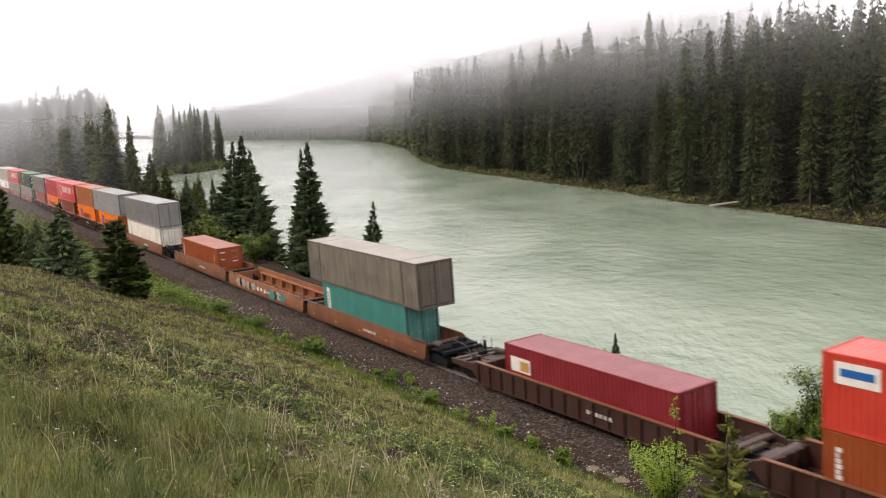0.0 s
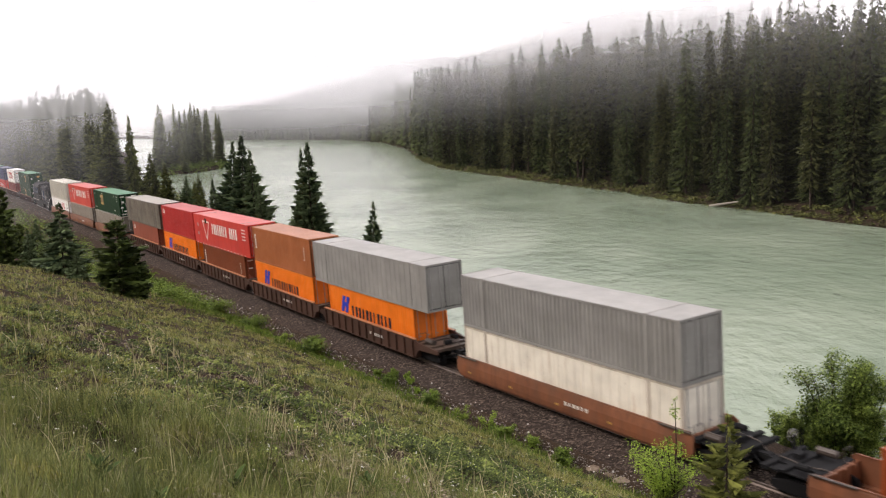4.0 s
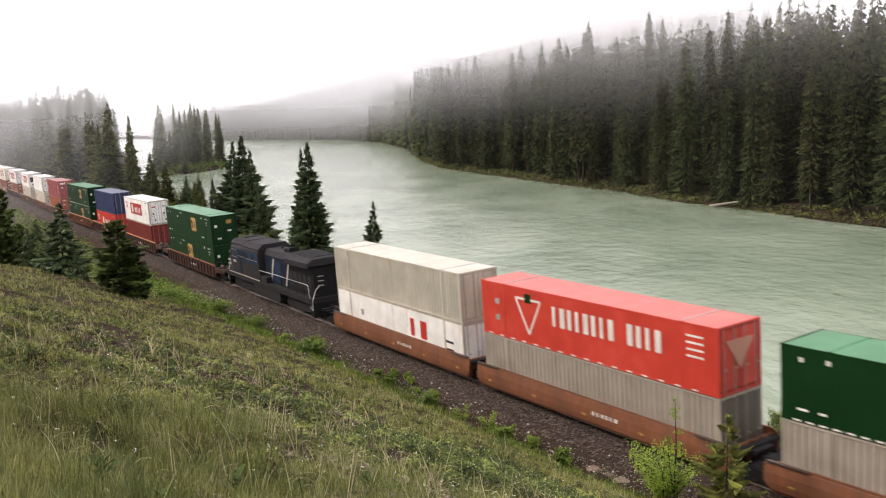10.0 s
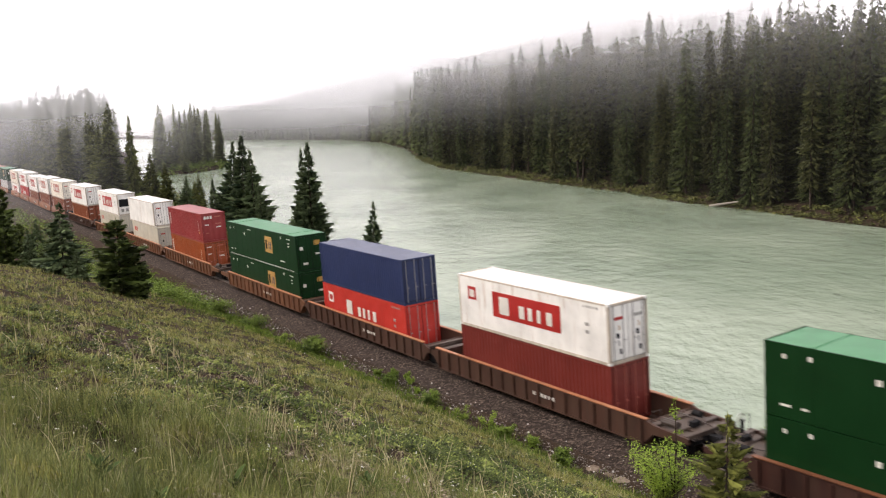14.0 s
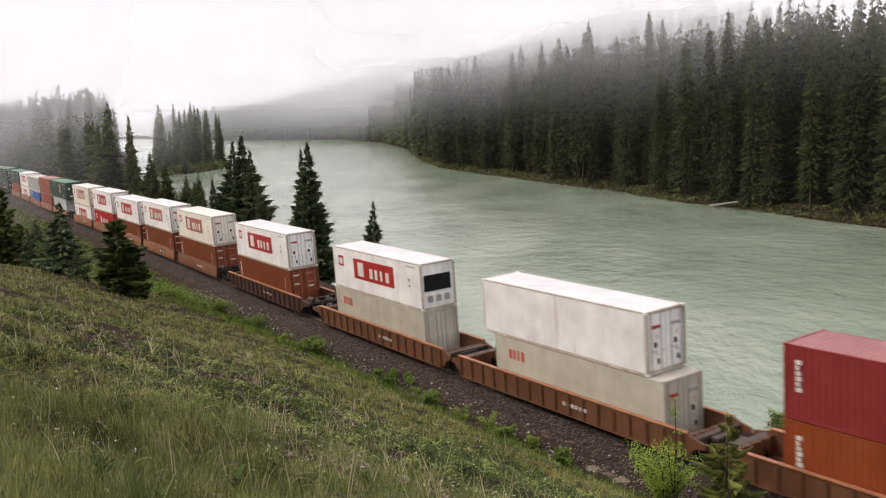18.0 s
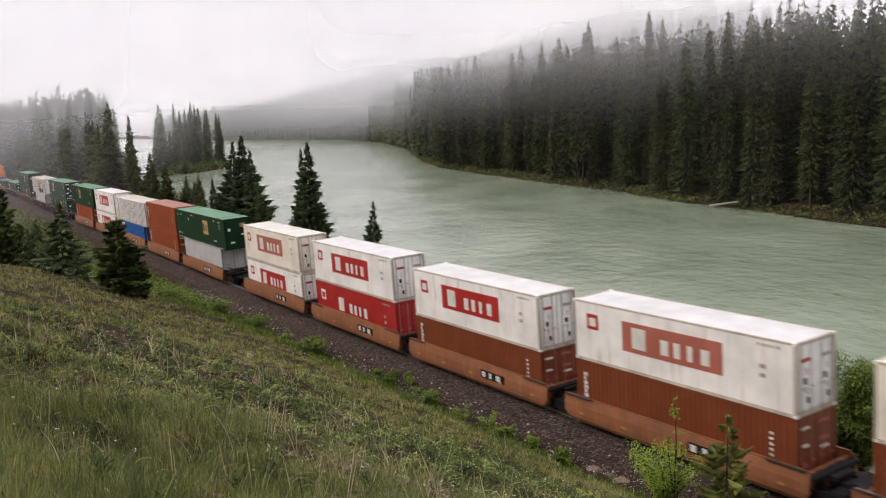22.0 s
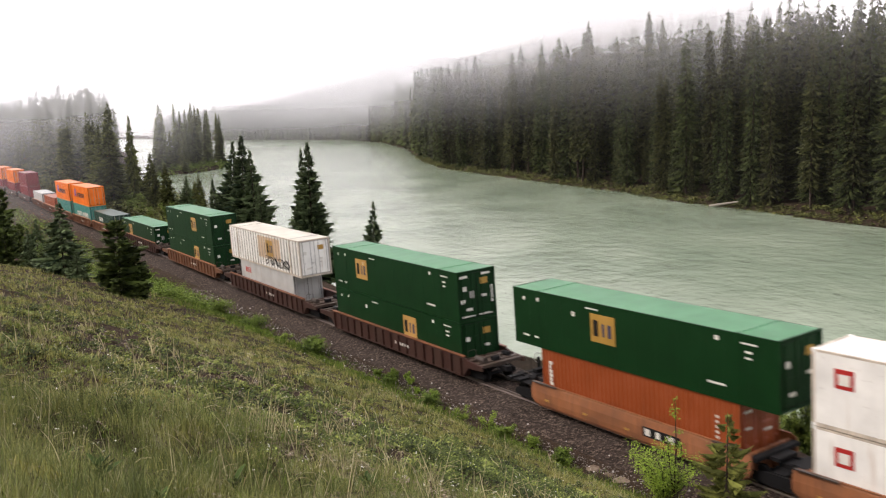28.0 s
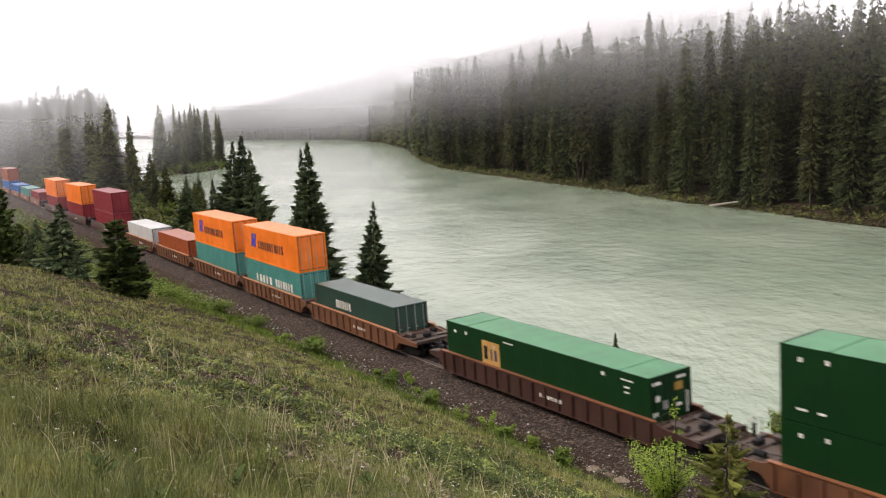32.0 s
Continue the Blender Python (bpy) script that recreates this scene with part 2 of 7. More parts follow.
def wood_material(name, dark, light, scale=5.0):
    m, ns, ls, b = material(name, 0.9, 0, 0.2)
    tc = ns.new("ShaderNodeTexCoord")
    mp = ns.new("ShaderNodeMapping")
    mp.inputs["Scale"].default_value = (3, 3, 0.5)
    ls.new(tc.outputs["Object"], mp.inputs[0])
    n = node(ns, "ShaderNodeTexNoise", Scale=scale, Detail=6.0)
    ls.new(mp.outputs[0], n.inputs["Vector"])
    ls.new(ramp(ns, ls, n.outputs[0], [(0.35, dark), (0.65, light)]), b.inputs["Base Color"])
    bumped(ns, ls, b, n.outputs[0], 0.6, 0.02)
    return m


M_GROUND, M_BALLAST, M_WATER = ground_material(), ballast_material(), water_material()
M_BARK = wood_material("spruce_bark", (0.022, 0.016, 0.012), (0.075, 0.055, 0.042))
M_GREYWOOD = wood_material("bleached_driftwood", (0.2, 0.17, 0.14), (0.42, 0.38, 0.33))
M_SPRUCE = foliage("dark_spruce_needles", (0.012, 0.014, 0.005), (0.090, 0.098, 0.030))
M_SPRUCE_B = foliage("olive_spruce_needles", (0.011, 0.016, 0.005), (0.082, 0.104, 0.030))
# Shaded copy of the spruce needles, dark gaps between crowns put into colour.
M_SHADED = foliage("shaded_spruce_needles", (0.006, 0.008, 0.003), (0.034, 0.040, 0.014))
M_WOOD = foliage("pale_olive_needles", (0.018, 0.022, 0.004), (0.12, 0.135, 0.032))
# Needles lightened so that the haze over the spit is in their colour.
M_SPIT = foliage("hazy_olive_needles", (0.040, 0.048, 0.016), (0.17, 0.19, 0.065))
M_SPRUCE_NEAR = foliage("green_spruce_needles", (0.015, 0.032, 0.012), (0.140, 0.190, 0.080))
M_BUSHY = foliage("dark_pine_needles", (0.018, 0.030, 0.006), (0.12, 0.165, 0.035))
M_PINE = foliage("young_pine_needles", (0.055, 0.064, 0.012), (0.22, 0.235, 0.05))
M_LEAF = foliage("willow_leaves", (0.036, 0.064, 0.008), (0.21, 0.285, 0.05))
M_SAPLING = foliage("birch_leaves", (0.075, 0.13, 0.010), (0.29, 0.42, 0.05))
M_GRASS = foliage("hillside_grass", (0.040, 0.046, 0.008), (0.28, 0.285, 0.06), 0.9, (0.48, 0.45, 0.24), 0.65)
M_DRY = foliage("dry_grass_stalks", (0.30, 0.25, 0.13), (0.66, 0.58, 0.36))
M_HERB = foliage("low_leafy_plants", (0.012, 0.020, 0.004), (0.25, 0.30, 0.07), 0.8, None, 0.5, 0.9)
M_VERGE = foliage("lush_verge_grass", (0.03, 0.058, 0.006), (0.17, 0.25, 0.032), 0.8)
M_LONG = foliage("long_grass_blades", (0.018, 0.026, 0.007), (0.24, 0.27, 0.085), 1.0, (0.44, 0.42, 0.27), 0.6, 0.9)
M_PALE = foliage("pale_tall_grass", (0.060, 0.075, 0.018), (0.38, 0.38, 0.13), 1.0, (0.56, 0.53, 0.34), 0.55, 0.6)
M_RIM = foliage("rim_plants", (0.035, 0.042, 0.012), (0.19, 0.20, 0.055), 0.3)
M_FRESHHERB = foliage("fresh_leafy_plants", (0.028, 0.046, 0.008), (0.29, 0.34, 0.085), 0.8, None, 0.5, 0.9)
M_LITTER = foliage("dead_plant_litter", (0.045, 0.027, 0.018), (0.24, 0.175, 0.125), 2.0, (0.56, 0.49, 0.41))
M_BROWNSTALK = foliage("dead_brown_stalks", (0.035, 0.022, 0.016), (0.14, 0.09, 0.06), 2.0)
M_DARKHERB = foliage("dark_leafy_plants", (0.007, 0.012, 0.003), (0.075, 0.105, 0.020), 0.8)
M_DARKLEAF = foliage("broad_dark_leaves", (0.026, 0.048, 0.009), (0.10, 0.165, 0.032), 3.0)
M_STONE = foliage("loose_stone", (0.06, 0.048, 0.042), (0.42, 0.38, 0.35), 3.0)
M_FLOWER, *_ = material("white_petals", 0.8)
M_FLOWER.node_tree.nodes["Principled BSDF"].inputs["Base Color"].default_value = (0.75, 0.74, 0.66, 1)
M_STEEL = paint("worn_rail_steel", (0.16, 0.13, 0.115), 0.45, 0.4, 0.4, 0.6)


# ---- helpers for building ----
def box(bm, x0, x1, y0, y1, z0, z1):
    c = [bm.verts.new((x, y, z)) for z in (z0, z1) for x, y in ((x0, y0), (x1, y0), (x1, y1), (x0, y1))]
    for f in ((3, 2, 1, 0), (4, 5, 6, 7), (0, 1, 5, 4), (1, 2, 6, 5), (2, 3, 7, 6), (3, 0, 4, 7)):
        bm.faces.new([c[i] for i in f])


def prism(bm, outline, y0, y1):
    """A slab whose outline lies in x and z, from y0 to y1."""
    a = [bm.verts.new((x, y0, z)) for x, z in outline]
    b = [bm.verts.new((x, y1, z)) for x, z in outline]
    bm.faces.new(a)
    bm.faces.new(b[::-1])
    n = len(a)
    for i in range(n):
        bm.faces.new((a[i], b[i], b[(i + 1) % n], a[(i + 1) % n]))


def tube(bm, points, radius, sides=6, taper=1.0):
    """A round bar along points."""
    rings = []
    for i, p in enumerate(points):
        p = Vector(p)
        ahead = Vector(points[min(i + 1, len(points) - 1)]) - Vector(points[max(i - 1, 0)])
        side = ahead.cross(Vector((0.31, 0.2, 1.0))).normalized()
        up = side.cross(ahead).normalized()
        r = radius * (1 + (taper - 1) * i / max(1, len(points) - 1))
        rings.append([bm.verts.new(p + (side * math.cos(k * math.tau / sides) + up * math.sin(k * math.tau / sides)) * r) for k in range(sides)])
    for a, b in zip(rings[:-1], rings[1:]):
        for k in range(sides):
            bm.faces.new((a[k], a[(k + 1) % sides], b[(k + 1) % sides], b[k]))
    bm.faces.new(rings[0][::-1])
    bm.faces.new(rings[-1])


def mesh_of(name, bm, mat):
    bmesh.ops.recalc_face_normals(bm, faces=bm.faces)
    me = bpy.data.meshes.new(name)
    bm.to_mesh(me)
    bm.free()
    me.materials.append(mat)
    return me


def part(name, bm, mat, parent, label=""):
    """Links a bmesh, or a finished mesh, as one part under a thing or a part."""
    me = bm if isinstance(bm, bpy.types.Mesh) else mesh_of(name, bm, mat)
    ob = new(name, me)
    ob.parent = parent
    return tagged(ob, label)


def mesh_from(name, verts, faces, mat):
    """A mesh from numpy arrays: verts n x 3, faces m x 3 or m x 4."""
    me = bpy.data.meshes.new(name)
    verts, faces = np.asarray(verts, np.float32), np.asarray(faces, np.int32)
    k = faces.shape[1]
    me.vertices.add(len(verts))
    me.vertices.foreach_set("co", verts.ravel())
    me.loops.add(faces.size)
    me.loops.foreach_set("vertex_index", faces.ravel())
    me.polygons.add(len(faces))
    me.polygons.foreach_set("loop_start", np.arange(0, faces.size, k, dtype=np.int32))
    me.update(calc_edges=True)
    me.validate()
    me.materials.append(mat)
    return me


# ---- ground, water, track ----
def spread(*runs):
    out = []
    for a, b, s in runs:
        out.extend(np.arange(a, b, s))
    return np.array(out)


gx = spread((-2600, -1000, 200), (-1000, -300, 35), (-300, -120, 8), (-120, -62, 3), (-62, 36, 0.7), (36, 80, 2.2), (80, 240, 8), (240, 800, 60), (800, 2401, 400))
gy = spread((-120, -8, 8), (-8, 96, 0.7), (96, 160, 2), (160, 460, 5), (460, 1600, 25), (1600, 4801, 160))
GX, GY = np.meshgrid(gx, gy)
gv = np.stack([GX.ravel(), GY.ravel(), land(GX.ravel(), GY.ravel())], 1)
nx = len(gx)
ii = (np.arange(len(gy) - 1)[:, None] * nx + np.arange(nx - 1)[None]).ravel()
ground = new("ground", mesh_from("ground", gv, np.stack([ii, ii + 1, ii + nx + 1, ii + nx], 1), M_GROUND))
for p in ground.data.polygons:
    p.use_smooth = True
tagged(ground, "grassy hillside, track bed and wooded river banks", "ground", kind="structure")

wv = np.array([(-2600, -120, WATER), (2400, -120, WATER), (2400, 4800, WATER), (-2600, 4800, WATER)], float)
water = new("water", mesh_from("water", wv, np.array([(0, 1, 2, 3)]), M_WATER))
tagged(water, "wide milky green river with rippled current", "river", kind="structure")


def swept(name, profile, u0, u1, step, mat):
    """A profile of (w, h) drawn along the track."""
    us = np.arange(u0, u1 + step / 2, step)
    vs = np.array([on_track(u, w, h) for u in us for w, h in profile])
    n = len(profile)
    fs = [(i * n + j, i * n + j + 1, (i + 1) * n + j + 1, (i + 1) * n + j) for i in range(len(us) - 1) for j in range(n - 1)]
    return new(name, mesh_from(name, vs, fs, mat))


ballast = swept("ballast", [(-5.9, -0.78), (-3.7, -0.6), (-1.75, -0.2), (-1.5, -0.17), (1.5, -0.17), (1.75, -0.2), (3.4, -0.65), (4.4, -1.1)], -700, 130, 2.0, M_BALLAST)
tagged(ballast, "brown-grey crushed stone ballast along the track", "ballast", kind="structure")
RAIL = [(-0.07, -0.17), (-0.07, -0.15), (-0.015, -0.12), (-0.015, -0.04), (-0.037, -0.03), (-0.037, 0.0), (0.037, 0.0), (0.037, -0.03), (0.015, -0.04), (0.015, -0.12), (0.07, -0.15), (0.07, -0.17)]
for s in (-0.755, 0.755):
    tagged(swept("rail", [(w + s, h) for w, h in RAIL], -700, 130, 2.0, M_STEEL), "rusty steel rail on wooden ties", "rail", "rails of the track", "structure")


# ---- trees ----
def spruce_arrays(rng, height, spread_r, whorls, per, twigs, twig, bare=0.08, shape=1.0, lift=0.0):
    """A spruce's foliage: hanging boughs in whorls round the stem, with twigs along them. Verts and triangles; twig: a twig's length in metres."""
    g = np.random.default_rng(rng.randrange(10 ** 6))
    rows = []
    for k in range(whorls):
        f = (k + rng.random() * 0.7) / whorls
        r = spread_r * ((1 - f) ** shape) * rng.uniform(0.72, 1.15) + 0.006 * height
        n = max(4, int(per * (0.62 + 0.38 * (1 - f)) + 0.5))
        a0 = rng.random() * math.tau
        for j in range(n):
            if rng.random() < 0.08:
                continue
            rows.append((height * (bare + (1 - bare) * f) + rng.uniform(-0.02, 0.02) * height, a0 + (j + rng.uniform(-0.4, 0.4)) * math.tau / n,
                         r * rng.uniform(0.6, 1.12), rng.uniform(0.2, 0.55) * (1 - 0.6 * f), 1.0 / n))
    q0 = np.array(rows)
    nb = len(q0)
    # the bough: a leaf-shaped drooping blade from the stem, two triangles
    z0, a, r, droop, share = q0.T
    gap = height / whorls
    d = np.stack([np.cos(a), np.sin(a)], 1)
    nrm = np.stack([-np.sin(a), np.cos(a)], 1)
    half = np.minimum(r * math.pi * share * g.uniform(0.4, 0.85, nb), r * 0.3) * (0.22 if 6 <= twigs < 20 else 1.0)
    if twigs >= 20:
        half = half * 0.12
    tipz = z0 - r * droop + lift * r
    bl = np.empty((nb, 4, 3))
    bl[:, 0, :2], bl[:, 0, 2] = 0.0, z0 + gap * 0.55
    mid = d * (r * 0.55)[:, None]
    sag = g.uniform(0.15, 0.55, (nb, 2)) * r[:, None] * 0.5 + gap * 0.3
    bl[:, 1, :2], bl[:, 1, 2] = mid + nrm * half[:, None], z0 - r * droop * 0.5 - sag[:, 0] + lift * r * 0.3
    bl[:, 2, :2], bl[:, 2, 2] = d * (r * 0.92)[:, None], tipz
    bl[:, 3, :2], bl[:, 3, 2] = mid - nrm * half[:, None], z0 - r * droop * 0.5 - sag[:, 1] + lift * r * 0.3
    bf = (np.arange(nb) * 4)[:, None, None] + np.array([[0, 1, 2], [0, 2, 3]])[None]
    parts_v, parts_f = [bl.reshape(-1, 3)], [bf.reshape(-1, 3)]
    if twigs:
        q = np.repeat(q0, twigs, axis=0)
        m = len(q)
        z0, a, r, droop, share = q.T
        along = np.tile(0.3 + 0.7 * (np.arange(twigs) + 0.6) / twigs, nb) * g.uniform(0.85, 1.08, m)
        d = np.stack([np.cos(a), np.sin(a)], 1)
        side = np.where(np.arange(m) % 2 == 0, 1.0, -1.0) * g.uniform(0.2, 0.95, m)
        px_ = d * (r * along)[:, None]
        pz = z0 - r * droop * along + lift * r * along ** 2 + g.uniform(-0.25, 0.25, m) * gap
        ta = a + side
        ln = twig * g.uniform(0.6, 1.35, m) * (1.2 - 0.5 * along) * np.minimum(1, 0.28 + 0.95 * r / spread_r)
        td = np.stack([np.cos(ta), np.sin(ta)], 1)
        hang = g.uniform(0.25, 0.95, m) - lift
        w = ln * g.uniform(0.3, 0.55, m) * (0.7 if 8 < twigs < 20 else 1.0)
        nx_ = np.stack([-np.sin(ta), np.cos(ta)], 1) * w[:, None]
        back = px_ - td * (ln * 0.25)[:, None]
        v = np.empty((m, 3, 3))
        v[:, 0, :2], v[:, 0, 2] = back + nx_, pz - w * g.uniform(-0.3, 1.2, m)
        v[:, 1, :2], v[:, 1, 2] = back - nx_, pz - w * g.uniform(-0.3, 1.2, m)
        v[:, 2, :2], v[:, 2, 2] = px_ + td * ln[:, None], pz - ln * hang
        parts_v.append(v.reshape(-1, 3))
        parts_f.append(np.arange(m * 3).reshape(-1, 3) + nb * 4)
    i0 = sum(len(x) for x in parts_v)
    e = 0.004 * height
    parts_v.append(np.array([(e * math.cos(t), e * math.sin(t), height * 0.95) for t in (0, 2.1, 4.2)] + [(0, 0, height * 1.03)]))
    parts_f.append(np.array([(i0, i0 + 1, i0 + 3), (i0 + 1, i0 + 2, i0 + 3), (i0 + 2, i0, i0 + 3)]))
    return np.concatenate(parts_v), np.concatenate(parts_f)


def trunk_mesh(name, height, r, rng, mat, sides=7):
    bm = bmesh.new()
    pts = [(rng.uniform(-1, 1) * 0.006 * height * k / 5, rng.uniform(-1, 1) * 0.006 * height * k / 5, -0.5 + (height * 0.98 + 0.5) * k / 5) for k in range(6)]
    tube(bm, pts, r, sides, 0.12)
    return mesh_of(name, bm, mat)


def spruce_kind(seed, height, spread_r, whorls, per, twigs, twig, mat, bare=0.08, shape=1.0, lift=0.0):
    rng = random.Random(seed)
    v, f = spruce_arrays(rng, height, spread_r, whorls, per, twigs, twig, bare, shape, lift)
    return trunk_mesh("trunk", height, 0.008 * height + 0.03, rng, M_BARK), mesh_from("crown", v, f, mat)


def plant_tree(name, meshes, x, y, scale, turn, label, category, group="", lean=(0, 0), wide=1.0):
    top = new(name)
    top.matrix_world = Matrix.Translation((x, y, land_at(x, y))) @ Euler((radians(lean[0]), radians(lean[1]), turn)).to_matrix().to_4x4() @ Matrix.Diagonal((scale * wide, scale * wide, scale, 1))
    part("trunk", meshes[0], None, top)
    part("crown", meshes[1], None, top)
    return tagged(top, label, category, group)


TALL = [spruce_kind(20 + i, 30.0, (3.1, 3.3, 2.7, 3.4, 2.6)[i], (84, 76, 70, 80, 66)[i], (10, 9, 9, 10, 9)[i], 18, 0.48, (M_SPRUCE, M_SPRUCE_B)[i % 2], (0.05, 0.03, 0.14, 0.07, 0.2)[i], (0.52, 0.62, 0.46, 0.56, 0.50)[i]) for i in range(5)]
OLIVE = [spruce_kind(50 + i, 13.0, (3.2, 3.6)[i], 50, 12, 6, 0.5, M_WOOD, 0.02, 0.8, 0.1) for i in range(2)]
NEARBY = [spruce_kind(40 + i, 13.0, (3.2, 3.6, 3.3)[i], (38, 34, 32)[i], (12, 12, 12)[i], 30, 0.38, (M_SPRUCE_NEAR, M_SPRUCE_NEAR, M_PINE)[i], 0.02, 0.98, (0.40, 0.34, 0.45)[i]) for i in range(3)]

YOUNG_SPRUCE = spruce_kind(44, 13.0, 5.6, 20, 9, 30, 0.85, M_SPRUCE_NEAR, 0.0, 0.85, 0.22)
BUSHY_PINE = spruce_kind(45, 13.0, 4.8, 16, 8, 34, 1.0, M_BUSHY, 0.0, 0.55, 0.55)
OPEN_PINE = spruce_kind(47, 13.0, 3.7, 20, 6, 80, 0.32, M_PINE, 0.03, 0.75, 0.55)

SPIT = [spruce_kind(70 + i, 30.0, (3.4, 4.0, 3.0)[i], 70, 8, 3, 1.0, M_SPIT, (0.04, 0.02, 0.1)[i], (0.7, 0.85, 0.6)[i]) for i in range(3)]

rng = random.Random(7)
# the nearer rows on the far bank, tree by tree
_bank = np.hypot(*np.diff(FAR_BANK, axis=0).T)


def bank_point(d, inland):
    for (x0, y0), (x1, y1), n in zip(FAR_BANK[:-1], FAR_BANK[1:], _bank):
        if d <= n:
            dx, dy = (x1 - x0) / n, (y1 - y0) / n
            return x0 + dx * d + dy * inland, y0 + dy * d - dx * inland
        d -= n
    return None


d = 58.0
while d < 430:
    for row in range(3):
        x, y = bank_point(d + rng.uniform(-2.4, 2.4), 4.5 + row * 5.5 + rng.uniform(-2.4, 2.4))
        s = rng.choice((0.82, 0.95, 1.0, 1.08, 1.2, 1.34)) * rng.uniform(0.92, 1.06) * (0.5 if rng.random() < 0.16 and row == 0 else 1.0)
        plant_tree("spruce_tree", TALL[rng.randrange(5)], x, y, s, rng.random() * 6.28,
                   "tall dark green spruce crowded on the river bank", "tree", "spruces on the far bank", (rng.uniform(-1.5, 1.5), rng.uniform(-1.5, 1.5)), rng.uniform(0.72, 1.1))
    d += 4.6


def forest(name, spots, label, kinds, mat):
    """Many trees in one mesh."""
    vs, fs, n = [], [], 0
    for x, y, z, s, wide, turn, k in spots:
        v, f = kinds[k]
        c, q = math.cos(turn), math.sin(turn)
        w = np.empty_like(v)
        w[:, 0] = (v[:, 0] * c - v[:, 1] * q) * s * wide + x
        w[:, 1] = (v[:, 0] * q + v[:, 1] * c) * s * wide + y
        w[:, 2] = v[:, 2] * s + z
        vs.append(w)
        fs.append(f + n)
        n += len(v)
    return tagged(new(name, mesh_from(name, np.concatenate(vs), np.concatenate(fs), mat)), label, "forest", kind="stuff")


CHEAP_KINDS, FAR_KINDS = [], []
for i in range(5):
    r = random.Random(60 + i)
    CHEAP_KINDS.append(spruce_arrays(random.Random(80 + i), 30.0, (2.6, 3.0, 2.5, 3.2, 2.7)[i], 26, 5, 0, 2.2, 0.04, 0.55))
    FAR_KINDS.append(spruce_arrays(r, 30.0, (2.4, 2.8, 2.2, 3.0, 2.5)[i], 40, 6, 1, 1.3, 0.06, 0.52))


def scatter(count, pick, keep):
    spots = []
    tries = 0
    while len(spots) < count and tries < count * 30:
        tries += 1
        x, y = pick()
        if keep(x, y):
            spots.append((x, y))
    xs = np.array(spots)
    zs = land(xs[:, 0], xs[:, 1])
    return [(x, y, z, rng.uniform(0.72, 1.25), rng.uniform(0.8, 1.15), rng.random() * 6.28, rng.randrange(5)) for (x, y), z in zip(spots, zs)]


def seen(x, y, margin=0.03):
    return y > 5 and abs(x / y) < 0.475 + margin


total = float(_bank.sum())
behind = scatter(1300, lambda: bank_point(rng.uniform(55, 470), 18 + 55 * rng.random() ** 1.4), lambda x, y: seen(x, y) and (y > 260 or rng.random() < 0.9))
behind = [(x, y, z, k * float(np.interp(y, [120, 230, 300, 380], [1.08, 1.04, 1.0, 1.0])), *more) for x, y, z, k, *more in behind]
forest("bank_forest", behind, "dense dark spruce forest climbing the far hillside", FAR_KINDS, M_SPRUCE)
hills = scatter(4000, lambda: bank_point(430 + (total - 2330) * rng.random() ** 1.25, 3 + 270 * rng.random() ** 1.3), lambda x, y: seen(x, y))
hills += scatter(1300, lambda: bank_point(rng.uniform(1150, total - 1500), 3 + 270 * rng.random() ** 1.2), lambda x, y: seen(x, y))
hills += scatter(900, lambda: bank_point(rng.uniform(425, 1150), 3 + 70 * rng.random() ** 1.2), lambda x, y: seen(x, y))
hills += scatter(900, lambda: bank_point(rng.uniform(2200, 3100), 3 + 200 * rng.random()), lambda x, y: seen(x, y))
q0 = 425.0
rows = []
while q0 < total - 1000:
    for inland in (4, 11, 18, 27):
        x, y = bank_point(q0 + rng.uniform(-3, 3), inland + rng.uniform(-3, 3))
        if seen(x, y):
            rows.append((x, y))
    q0 += 3.2 + q0 * 0.0022
zs = land(np.array(rows)[:, 0], np.array(rows)[:, 1])
hills += [(x, y, z, rng.choice((0.6, 0.85, 1.0, 1.15, 1.3)), rng.uniform(0.8, 1.2), rng.random() * 6.28, rng.randrange(5)) for (x, y), z in zip(rows, zs)]
hills = [(x, y, z, k * float(np.interp(y, [380, 520, 900], [1.0, 1.2, 1.3])), *more) for x, y, z, k, *more in hills]
bend = [h for h in hills if h[1] < 600]
hills = [h for h in hills if h[1] >= 600]
forest("bend_forest", bend[::2], "hazy spruce forest where the river bends away", FAR_KINDS, M_SPRUCE_B)
forest("bend_forest", bend[1::2], "hazy spruce forest where the river bends away", FAR_KINDS, M_SHADED)
forest("far_forest", hills[::3], "misty spruce forest along the far river bend", CHEAP_KINDS, M_SPRUCE_B)
forest("far_forest", hills[1::3], "misty spruce forest along the far river bend", CHEAP_KINDS, M_SPRUCE)
forest("far_forest", hills[2::3], "misty spruce forest along the far river bend", CHEAP_KINDS, M_SHADED)

# the wood beside the line, and the spit
def in_left_wood(x, y):
    u, w = uw(np.array([x]), np.array([y]))
    return seen(x, y) and 9 < w[0] < float(np.interp(u[0], BANK_U, BANK_W)) - 2 and x / y < -0.352 + 0.014 * math.sin(x * 1.7) * math.sin(y * 0.9)


